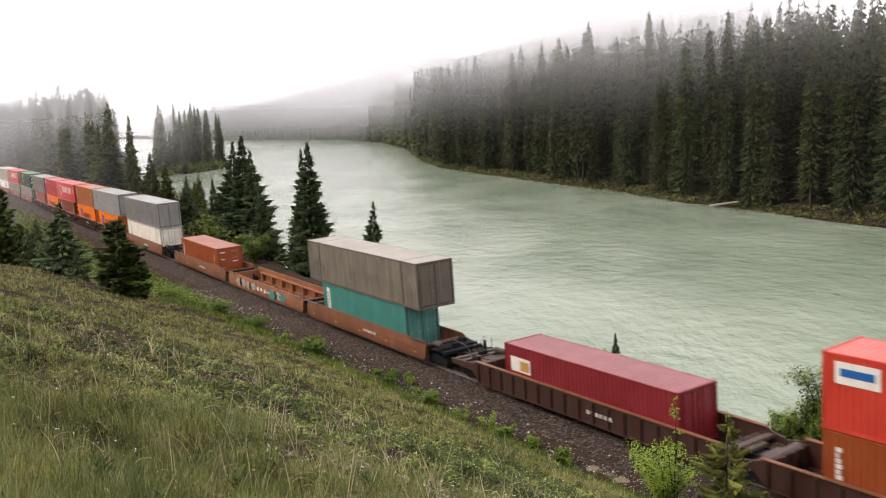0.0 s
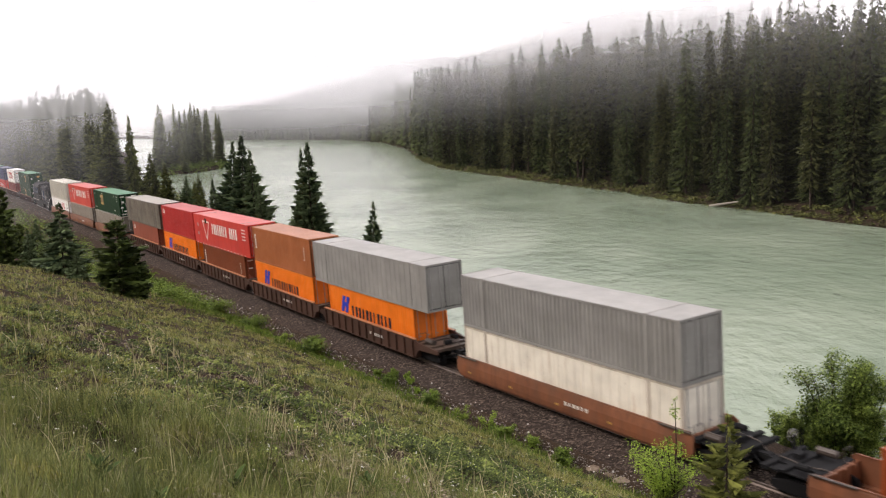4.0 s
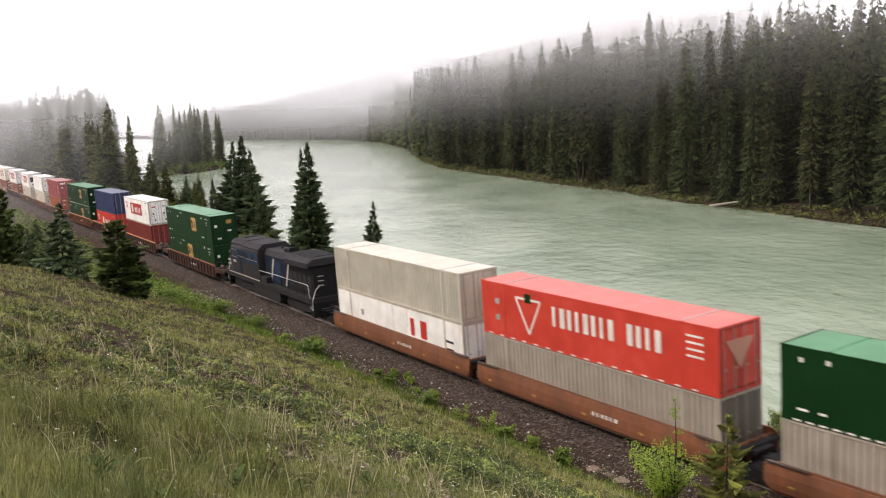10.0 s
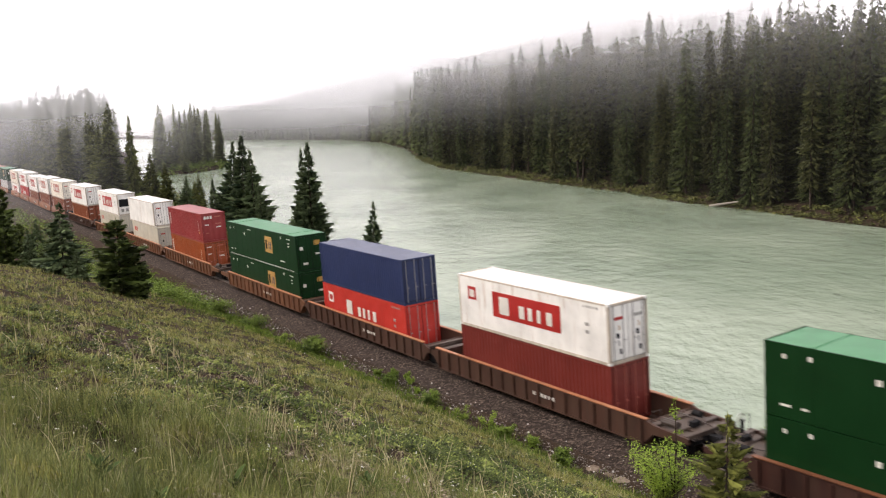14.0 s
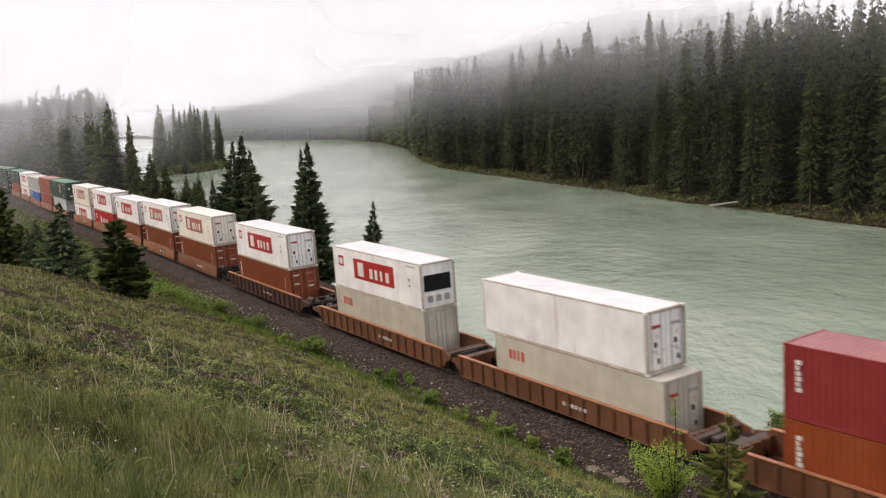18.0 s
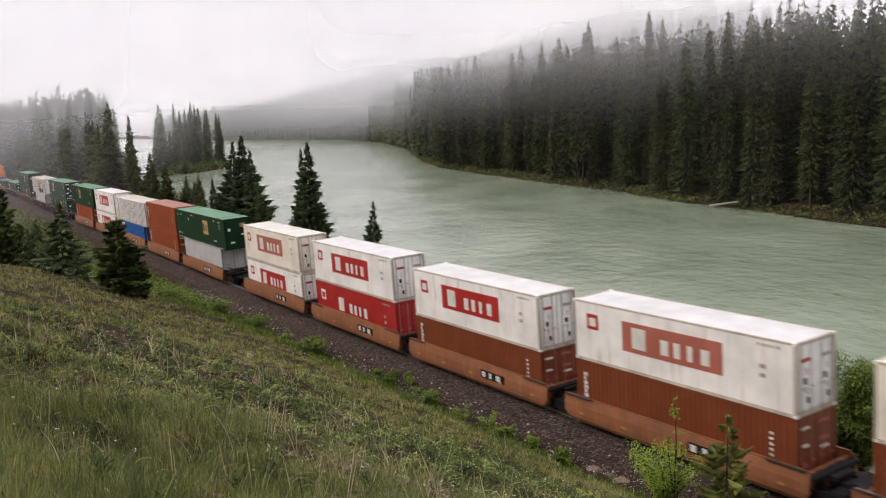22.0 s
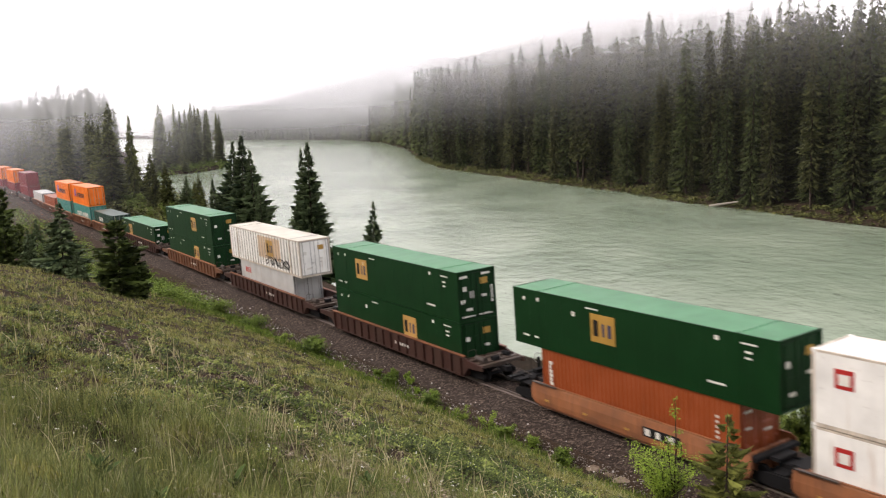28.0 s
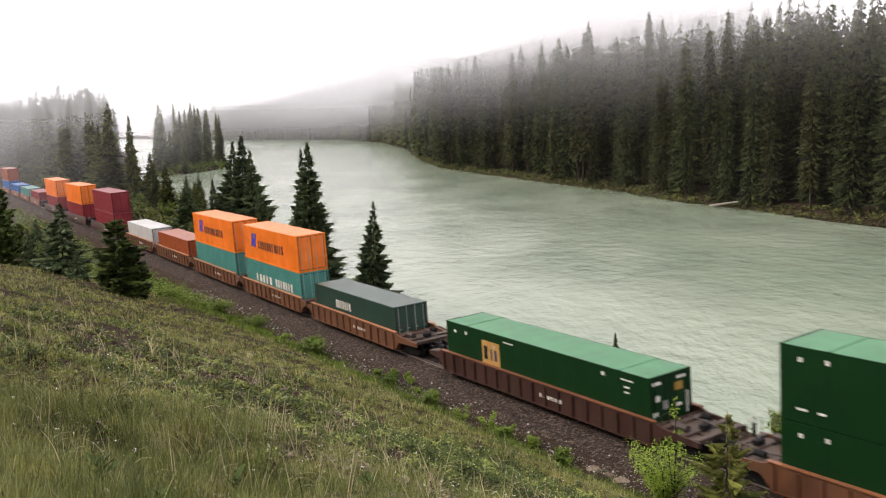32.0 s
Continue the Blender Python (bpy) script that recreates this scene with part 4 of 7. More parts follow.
# what lies and stands dead between them
ls_ = slope_spots(9000, 7.0, 60.0)
ls_ = chance(ls_, 0.04 + 0.96 * bare_share(ls_))
litter("plant_litter", ls_, 12, M_LITTER, "brown and bleached dead leaves on bare earth")
ds = slope_spots(2100, 11.0, 62.0)
ds = clumped(chance(ds, 0.25 + 0.75 * herb_share(ds)), 0.0, 6.6)
arches("dry_stalks", ds[::2], 4, (0.3, 0.85), 0.0065, M_DRY, "bent straw-coloured dead grass stalks")
arches("brown_stalks", ds[1::3], 3, (0.2, 0.5), 0.0050, M_BROWNSTALK, "dark brown dead stalks among the grass")
up_x, up_y = grng.uniform(-7.0, -1.0, 90), grng.uniform(9.0, 17.0, 90)
up_u, up_w = uw(up_x, up_y)
stand = np.column_stack([up_x, up_y, np.hypot(up_x, up_y), up_u, up_w])
arches("seed_stalks", stand[:60], 3, (0.45, 0.80), 0.0042, M_DRY, "tall pale seeding grass stalks on the upper slope")
arches("old_stalks", stand[60:], 2, (0.35, 0.60), 0.0045, M_BROWNSTALK, "dark old stalks standing in the long grass")
fl = slope_spots(1500, 13.0, 62.0, 0.8)
tagged(new("wildflowers", leaves("wildflowers", np.column_stack([fl[:, :2], land(fl[:, 0], fl[:, 1]) + grng.uniform(0.10, 0.30, len(fl)), np.full(len(fl), 0.5)]), 4, 0.045, 0.036, M_FLOWER, "", "", 0.4)), "small white wildflowers dotted over the slope", "flowers", kind="stuff")


def broadleaf(x, y, height, seed):
    """A dark plant with long pointed leaves standing up round its stem."""
    r = random.Random(seed)
    top = new("broadleaf_plant")
    top.matrix_world = Matrix.Translation((x, y, land_at(x, y)))
    bm = bmesh.new()
    tube(bm, [(0, 0, -0.05), (0.01, 0, height * 0.5), (0.0, 0.01, height)], 0.008, 5, 0.5)
    part("stem", bm, M_VERGE, top)
    bm = bmesh.new()
    rows = [[bm.verts.new((w * 0.042, 0.04 * f + 0.05 * f * f - 0.02 * abs(w), f * 0.2)) for w in (-k, 0, k)] for f, k in ((0, 0.2), (0.3, 0.9), (0.6, 1.0), (0.85, 0.55), (1.0, 0.02))]
    for a, b in zip(rows[:-1], rows[1:]):
        for i in (0, 1):
            bm.faces.new((a[i], a[i + 1], b[i + 1], b[i]))
    me = mesh_of("leaf", bm, M_DARKLEAF)
    for k in range(11):
        leaf = part("leaf", me, None, top)
        size = r.uniform(0.8, 1.5) * height / 0.3
        leaf.matrix_basis = Matrix.Translation((0, 0, height * (0.05 + 0.8 * k / 11))) @ Matrix.Rotation(k * 2.4 + r.uniform(-0.4, 0.4), 4, "Z") @ Matrix.Rotation(-r.uniform(0.1, 0.7), 4, "X") @ Matrix.Diagonal((size, size, size, 1))
    return tagged(top, "dark green broad-leaved plant standing in long grass", "plant", "broad-leaved plants on the slope")


for x, y, h, seed in ((-3.35, 8.7, 0.27, 1), (-3.0, 9.3, 0.22, 2), (-2.75, 11.6, 0.26, 3), (-1.2, 13.0, 0.22, 4), (-4.6, 10.8, 0.24, 5)):
    broadleaf(x, y, h, seed)


# ---- shrubs and saplings ----
def shrub(name, x, y, height, wide, stems, per, leaf, mat, label, group="", seed=1, narrow=False):
    """Woody stems that fork, with leaf clusters towards their ends."""
    r = random.Random(seed)
    top = new(name)
    top.matrix_world = Matrix.Translation((x, y, land_at(x, y)))
    pts = []
    bm = bmesh.new()
    for k in range(stems):
        a = r.random() * math.tau
        reach = wide * r.uniform(0.25, 1.0) * (0.3 if narrow and k == 0 else 1)
        hh = height * (1.0 if k == 0 else r.uniform(0.45, 0.98))
        line = [(reach * g ** 1.4 * math.cos(a) + r.uniform(-0.04, 0.04), reach * g ** 1.4 * math.sin(a) + r.uniform(-0.04, 0.04), hh * g - 0.1) for g in (0, 0.3, 0.6, 0.85, 1.0)]
        tube(bm, line, 0.012 + 0.006 * height, 5, 0.25)
        for g in (0.35, 0.5, 0.62, 0.74, 0.86, 0.97):
            q = g * 4
            i = min(3, int(q))
            p = Vector(line[i]).lerp(Vector(line[i + 1]), q - i)
            pts.append((*p, r.uniform(0.7, 1.3)))
            b = r.random() * math.tau
            e = p + Vector((math.cos(b), math.sin(b), r.uniform(0.1, 0.6))) * wide * 0.3 * r.uniform(0.5, 1.1)
            tube(bm, [p, p.lerp(e, 0.5) + Vector((0, 0, 0.02)), e], 0.010, 4, 0.4)
            pts.append((*e, r.uniform(0.7, 1.3)))
    part("stem", bm, M_BARK, top)
    part("crown", leaves("crown", np.array(pts), per, wide * 0.24, leaf, mat, "", "", 0.9), None, top)
    return tagged(top, label, "shrub" if not narrow else "sapling", group)


for u, w, h, wide, stems, per, seed in ((21.2, 8.5, 5.7, 1.9, 30, 120, 3), (21.9, 9.4, 5.9, 1.5, 20, 120, 4), (18.0, 9.5, 2.4, 1.1, 14, 70, 5), (19.2, 9.0, 3.2, 1.0, 12, 70, 6), (4.6, 9.2, 2.6, 0.8, 8, 40, 7)):
    x, y = beside(u, w)
    shrub("willow_shrub", x, y, h, wide, stems, per, 0.12, M_LEAF, "rounded green willow shrub on the river edge", "willows on the river edge", seed)
shrub("birch_sapling", 8.6, 34.4, 4.6, 0.55, 3, 22, 0.085, M_SAPLING, "light green leafy sapling by the ballast", "", 8, True)
shrub("birch_sapling", 8.3, 34.9, 2.5, 1.35, 24, 30, 0.075, M_SAPLING, "low light green leafy sapling by the ballast", "", 12, True)
plant_tree("pine_sapling", OPEN_PINE, 10.2, 33.2, 4.4 / 13, 1.0, "young olive-green pine sapling at the slope's foot", "sapling", wide=1.3)
for u, w, h, wide, seed in ((-9.5, -4.7, 1.1, 0.8, 21), (-8.2, -5.2, 0.9, 0.8, 22), (-1.5, -4.0, 0.5, 0.3, 23), (-0.4, -3.6, 0.55, 0.3, 24), (0.6, -4.3, 0.6, 0.5, 25), (6.0, -5.0, 0.8, 0.7, 26), (12.5, -4.8, 0.8, 0.7, 27), (16.5, -4.6, 0.7, 0.6, 28),
                               (-36, -12, 2.2, 2.0, 29), (-42, -13, 2.0, 2.2, 30), (-30, -8, 1.3, 1.5, 31), (-24, -6.5, 1.0, 1.4, 32), (-18, -5.6, 0.8, 1.2, 33), (-52, -14, 2.4, 2.0, 34), (-48, -8, 1.6, 1.6, 35), (-60, -10, 2.0, 2.0, 36)):
    x, y = beside(u, w)
    shrub("low_shrub", x, y, h, wide, 10, 40, 0.09, M_VERGE, "low bright green shrub at the edge of the ballast", "shrubs along the ballast", seed)
r = random.Random(90)
for i in range(26):
    x, y = beside(-50 - i * 6 + r.uniform(-3, 3), 7.5 + r.uniform(-1, 2) + i * 0.25)
    shrub("willow_shrub", x, y, r.uniform(1.5, 4.0), r.uniform(1.2, 2.0), 9, 40, 0.18, M_LEAF, "green willow shrub between the track and the river", "willows by the track", 50 + i)

cover = []
for i in range(900):
    u0 = r.uniform(-300, -62)
    w1 = float(np.interp(u0, BANK_U, BANK_W))
    x, y = beside(u0, r.uniform(6.5, w1 + 0.5))
    cover.append((x, y, land_at(x, y) + r.uniform(0.3, 2.2), r.uniform(0.7, 1.7)))
for i in range(450):
    u0 = r.uniform(-330, -120)
    x, y = beside(u0, float(np.interp(u0, BANK_U, BANK_W)) - r.uniform(-1.0, 9.0))
    cover.append((x, y, land_at(x, y) + r.uniform(0.3, 2.5), r.uniform(0.9, 2.0)))
tagged(new("bank_bushes", leaves("bank_bushes", np.array(cover), 34, 1.1, 0.45, M_WOOD, "", "", 0.9)), "olive green bushes covering the near river bank", "bushes", kind="stuff")

under = []
for i in range(700):
    u0 = r.uniform(-150, -26)
    x, y = beside(u0, -5.6 - 9.5 * r.random() ** 1.5 * min(1.0, (-u0 - 14) / 40))
    under.append((x, y, land_at(x, y) + r.uniform(0.1, 0.8), r.uniform(0.5, 1.3)))
tagged(new("slope_bushes", leaves("slope_bushes", np.array(under), 40, 0.75, 0.2, M_VERGE, "", "", 0.8)), "low green bushes at the foot of the slope", "bushes", kind="stuff")

tufts = []
for i in range(260):
    a, q = r.random() * math.tau, math.sqrt(r.random())
    x, y = -115 + 14 * q * math.cos(a), 436 + 52 * q * math.sin(a)
    tufts.append((x, y, land_at(x, y) + r.uniform(0.5, 2.0), r.uniform(0.6, 1.6)))
tagged(new("spit_bushes", leaves("spit_bushes", np.array(tufts), 30, 1.6, 0.7, M_LEAF, "", "", 0.8)), "green bushes covering the spit in the river", "bushes", kind="stuff")

# the overgrown rim of the far bank, with a fallen trunk on it
rim = []
for q in np.arange(40, 520, 0.32):
    x, y = bank_point(q, r.uniform(-0.9, 4.2))
    rim.append((x, y, land_at(x, y) + 0.25, r.uniform(0.6, 1.8)))
tagged(new("bank_plants", leaves("bank_plants", np.array(rim), 34, 0.8, 0.42, M_RIM, "", "", 0.45)), "yellow-green plants on the rim of the far bank", "plants", kind="stuff")
bm = bmesh.new()
tube(bm, [(0, 0, 0), (3, 0.4, 0.35), (7, 0.7, 0.8), (10.5, 1.2, 1.3)], 0.24, 8, 0.5)
tube(bm, [(6, 0.6, 0.7), (6.8, 1.2, 1.5)], 0.07, 5, 0.5)
log = new("fallen_trunk", mesh_of("fallen_trunk", bm, M_GREYWOOD))
log.matrix_world = pose(53.3, 187.0, WATER + 0.35, 0, -2, -22)
tagged(log, "bleached fallen trunk lying on the far bank", "log")

# loose stones on the ballast's shoulder
n = 5200
su, sw = grng.uniform(-40, 27, n), -3.2 - np.abs(grng.standard_normal(n)) * 1.1
sw = np.clip(sw, -6.5, -2.0)
pts = np.array([on_track(a, b, float(np.interp(b, [-5.9, -3.7, -1.75], [-0.78, -0.6, -0.2]))) for a, b in zip(su, sw)])
pts[:, 2] = np.maximum(pts[:, 2], land(pts[:, 0], pts[:, 1])) + 0.01
size = 0.024 + 0.045 * grng.random(n) ** 3
corner = np.array([(1, 0, 0.1), (0.2, 0.9, 0), (-0.9, 0.3, 0.1), (-0.3, -0.9, 0), (0.1, 0.1, 0.8), (0, 0, -0.5)])
tri = np.array([(0, 1, 4), (1, 2, 4), (2, 3, 4), (3, 0, 4), (1, 0, 5), (2, 1, 5), (3, 2, 5), (0, 3, 5)])
ang = grng.uniform(0, math.tau, n)
jit = corner[None] * (0.7 + 0.6 * grng.random((n, 6, 1)))
rx = jit[:, :, 0] * np.cos(ang)[:, None] - jit[:, :, 1] * np.sin(ang)[:, None]
ry = jit[:, :, 0] * np.sin(ang)[:, None] + jit[:, :, 1] * np.cos(ang)[:, None]
sv = np.stack([rx, ry, jit[:, :, 2]], 2) * size[:, None, None] + pts[:, None, :]
tagged(new("loose_stones", mesh_from("loose_stones", sv.reshape(-1, 3), (np.arange(n)[:, None, None] * 6 + tri[None]).reshape(-1, 3), M_STONE)), "pale and dark loose stones along the ballast edge", "stones", kind="stuff")
n = 620
su, sw = grng.uniform(-40, 27, n), -2.2 - grng.random(n) ** 0.6 * 4.2
pts = np.array([on_track(a, b, float(np.interp(b, [-5.9, -3.7, -1.75], [-0.78, -0.6, -0.2]))) for a, b in zip(su, sw)])
pts[:, 2] = np.maximum(pts[:, 2], land(pts[:, 0], pts[:, 1])) + 0.015
size = 0.03 + 0.05 * grng.random(n) ** 2
jit = corner[None] * (0.7 + 0.6 * grng.random((n, 6, 1)))
sv = jit * size[:, None, None] + pts[:, None, :]
M_PALESTONE = foliage("pale_limestone", (0.4, 0.38, 0.36), (0.75, 0.73, 0.70), 3.0)
tagged(new("white_stones", mesh_from("white_stones", sv.reshape(-1, 3), (np.arange(n)[:, None, None] * 6 + tri[None]).reshape(-1, 3), M_PALESTONE)), "scattered white stones on the dark ballast", "stones", kind="stuff")

# bare sandy earth by the saplings
vs, fs = [], []
for cx, cy, rr in ((7.2, 37.9, 0.36), (6.3, 39.4, 0.3), (6.8, 38.6, 0.2)):
    i0 = len(vs)
    ring = [(cx + rr * grng.uniform(0.7, 1.25) * math.cos(k * math.tau / 18), cy + 1.2 * rr * grng.uniform(0.7, 1.25) * math.sin(k * math.tau / 18)) for k in range(18)]
    vs += [(x, y, max(land_at(x, y), -0.72) + 0.02) for x, y in ring] + [(cx, cy, max(land_at(cx, cy), -0.72) + 0.07)]
    fs += [(i0 + k, i0 + (k + 1) % 18, i0 + 18) for k in range(18)]
M_SAND = foliage("sandy_earth", (0.12, 0.09, 0.065), (0.36, 0.29, 0.22), 6.0)
tagged(new("bare_earth", mesh_from("bare_earth", np.array(vs), np.array(fs), M_SAND)), "pale sandy earth bare beside the ballast", "earth", kind="stuff")
# small weeds on the ballast
for u, w, h, wide, seed in ((-0.8, -3.2, 0.55, 0.22, 61), (0.4, -3.0, 0.6, 0.22, 62), (1.4, -3.4, 0.5, 0.3, 63), (3.0, -3.9, 0.45, 0.25, 64), (4.4, -3.7, 0.5, 0.3, 65), (8.6, -4.6, 0.8, 0.45, 66), (10.5, -4.3, 0.9, 0.5, 67), (14.0, -4.4, 0.7, 0.4, 68), (-14, -4.8, 0.6, 0.5, 69), (-20, -5.0, 0.6, 0.6, 70)):
    x, y = beside(u, w)
    shrub("weed", x, y, h, wide, 6, 12, 0.075, M_SAPLING, "small light green weed on the ballast", "weeds on the ballast", seed)


# ---- the train ----
PAINT = {}
COLOURS = {
    "red": (0.42, 0.026, 0.022), "maroon": (0.22, 0.020, 0.026), "scarlet": (0.54, 0.040, 0.028), "vermilion": (0.55, 0.05, 0.03),
    "orange": (0.84, 0.19, 0.012), "rust": (0.29, 0.062, 0.016), "brown": (0.195, 0.050, 0.018), "redbrown": (0.25, 0.058, 0.030),
    "grey": (0.27, 0.235, 0.185), "lightgrey": (0.46, 0.46, 0.45), "palegrey": (0.27, 0.262, 0.245), "white": (0.84, 0.83, 0.79), "chord": (0.46, 0.19, 0.09), "cream": (0.79, 0.74, 0.63), "beige": (0.52, 0.49, 0.40),
    "green": (0.0012, 0.028, 0.0052), "darkgreen": (0.022, 0.055, 0.04), "teal": (0.055, 0.23, 0.20), "blue": (0.012, 0.11, 0.34), "navy": (0.022, 0.035, 0.10),
    "ginger": (0.36, 0.115, 0.04), "brick": (0.17, 0.026, 0.02), "dirtywhite": (0.63, 0.55, 0.45), "seamgrey": (0.22, 0.19, 0.165), "grime": (0.06, 0.045, 0.037), "sand": (0.42, 0.34, 0.25), "oldred": (0.42, 0.13, 0.09), "crimson": (0.27, 0.034, 0.033), "tanbox": (0.36, 0.315, 0.26), "postgrey": (0.13, 0.108, 0.085), "carbrown": (0.21, 0.074, 0.032), "cardark": (0.070, 0.031, 0.020), "carochre": (0.165, 0.066, 0.030), "platform": (0.085, 0.058, 0.045), "carmaroon": (0.050, 0.018, 0.013), "carorange": (0.31, 0.115, 0.046), "black": (0.009, 0.009, 0.010), "yellow": (0.48, 0.275, 0.08),
    "chalk": (0.72, 0.70, 0.64), "steel": (0.34, 0.33, 0.31), "ink": (0.012, 0.012, 0.03), "royal": (0.015, 0.04, 0.42), "fadedred": (0.50, 0.24, 0.17), "ochre": (0.42, 0.24, 0.05), "rustfade": (0.60, 0.44, 0.30),
    "sooty": (0.022, 0.021, 0.022), "roofgrey": (0.024, 0.022, 0.025), "navyblue": (0.007, 0.012, 0.024), "blueworn": (0.010, 0.028, 0.062), "cabgrey": (0.027, 0.024, 0.023), "tan": (0.40, 0.36, 0.30), "silver": (0.62, 0.62, 0.62), "glassy": (0.012, 0.013, 0.015),
}


def col(name, grime=0.35):
    # Roof paint, lightened for sun fading and for sky sheen put into the colour.
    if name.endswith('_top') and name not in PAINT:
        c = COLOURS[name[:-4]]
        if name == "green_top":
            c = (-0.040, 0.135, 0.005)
        PAINT[name] = paint(name.replace('_top', '_faded_skylit_roof_paint'), tuple(min(0.72, q * 0.92 + 0.075) for q in c), 0.38, 0.3, 0.15)
    if name not in PAINT:
        worn = name in ("grey", "carbrown", "cardark", "carochre", "platform", "carmaroon", "carorange", "chord", "dirtywhite")
        if name in ("sooty", "roofgrey", "black", "navyblue", "cabgrey", "blueworn"):
            PAINT[name] = paint(name + "_paint", COLOURS[name], 0.72, 0.4, 0.2)
            PAINT[name].node_tree.nodes["Principled BSDF"].inputs["Specular IOR Level"].default_value = 0.2
            return PAINT[name]
        if name == "green":
            PAINT[name] = paint(name + "_paint", COLOURS[name], 0.55, 0.3, 0.12)
            PAINT[name].node_tree.nodes["Principled BSDF"].inputs["Specular IOR Level"].default_value = 0.2
            return PAINT[name]
        pale = name in ("white", "cream", "lightgrey", "beige")
        PAINT[name] = paint(name + "_paint", COLOURS[name], 0.55 if worn else 0.45, 0.55 if worn else 0.17 if pale else 0.3, 0.3 if worn else 0.35 if pale else 0.12)
    return PAINT[name]


CACHE = {}


def cached(key, mat_name, make):
    k = (key, mat_name)
    if k not in CACHE:
        bm = bmesh.new()
        make(bm)
        CACHE[k] = mesh_of(str(key[0]), bm, col(mat_name))
    return CACHE[k]


def wall_mesh(bm, length, h, style, y, out):
    """A pressed side wall. out: -1 or 1, the way it faces."""
    x0, x1 = -length / 2 + 0.11, length / 2 - 0.11
    pitch, depth, share = {"corrugated": (0.278, 0.036, 0.26), "posts": (0.305, 0.055, 0.56), "ribs": (0.62, 0.03, 0.78), "smooth": (1.22, 0.006, 0.95)}[style]
    n = max(1, round((x1 - x0) / pitch))
    p = (x1 - x0) / n
    xs, ys = [], []
    for i in range(n):
        a = x0 + i * p
        flat = p * share if style != "corrugated" else p * 0.26
        slope = p * 0.24 if style == "corrugated" else p * (1 - share) / 4
        crest = p - flat - 2 * slope
        inner, outer = y - out * depth, y
        if style == "corrugated":
            seq = ((0, inner), (crest, inner), (crest + slope, outer), (crest + slope + flat, outer))
        else:
            seq = ((0, inner), (flat, inner), (flat + slope, outer), (flat + slope + crest, outer))
        for dx, yy in seq:
            xs.append(a + dx)
            ys.append(yy)
    xs.append(x1)
    ys.append(y - out * depth)
    rows = []
    for z in (0.13, h - 0.09):
        rows.append([bm.verts.new((x, yy, z)) for x, yy in zip(xs, ys)])
    for i in range(len(xs) - 1):
        bm.faces.new((rows[0][i], rows[0][i + 1], rows[1][i + 1], rows[1][i]))
    box(bm, x0, x1, y - out * 0.075, y - out * 0.06, 0.13, h - 0.09)


def frame_mesh(bm, length, wid, h, posts):
    L, W = length / 2, wid / 2
    for y in (-1, 1):
        a, b = sorted((y * W, y * (W - 0.10)))
        box(bm, -L + 0.1, L - 0.1, a, b, 0.0, 0.14)
        box(bm, -L + 0.1, L - 0.1, a, b, h - 0.10, h - 0.02)
        for x in (-L, L - 0.12):
            box(bm, x, x + 0.12, a, b, 0.0, h)
        for x in posts:
            aa, bb = sorted((y * (W + 0.006), y * (W - 0.08)))
            box(bm, x - 0.09, x + 0.09, aa, bb, 0.02, h - 0.01)
    for x in (-L, L - 0.10):
        box(bm, x + 0.003, x + 0.097, -W + 0.1, W - 0.1, 0.003, 0.15)
        box(bm, x + 0.003, x + 0.097, -W + 0.1, W - 0.1, h - 0.12, h - 0.005)
    box(bm, -L + 0.1, L - 0.1, -W + 0.1, W - 0.1, 0.06, 0.13)


def roof_mesh(bm, length, wid, h, plain):
    L, W = length / 2 - 0.1, wid / 2 - 0.06
    n = 14 if plain else 40
    xs = np.linspace(-L, L, n * 2 + 1)
    rows = [[bm.verts.new((x, y, h - (0.012 if i % 2 else 0.030 if not plain else 0.016))) for i, x in enumerate(xs)] for y in (-W, W)]
    for i in range(len(xs) - 1):
        bm.faces.new((rows[0][i], rows[0][i + 1], rows[1][i + 1], rows[1][i]))


def casting_mesh(bm):
    box(bm, -0.09, 0.09, -0.082, 0.082, -0.06, 0.06)


def glyph(bm, w, h, k):
    """A plain upright bar in the place of one letter."""
    box(bm, 0, w * (0.62, 0.78, 0.5)[k], -0.008, 0.012, 0, h)


def lettering(parent, colour, x0, x1, y, z0, z1, n, turn=False):
    """Bar shapes in the place of letters, each a part."""
    p = (x1 - x0) / n
    for i in range(n):
        w, h, k = round(p * 0.76, 3), round(z1 - z0, 3), (i * 2 + n) % 3
        ob = part("letter", cached(("letter", w, h, k), colour, lambda bm: glyph(bm, w, h, k)), None, parent)
        ob.matrix_basis = Matrix.Translation((x0 + i * p, y, z0))


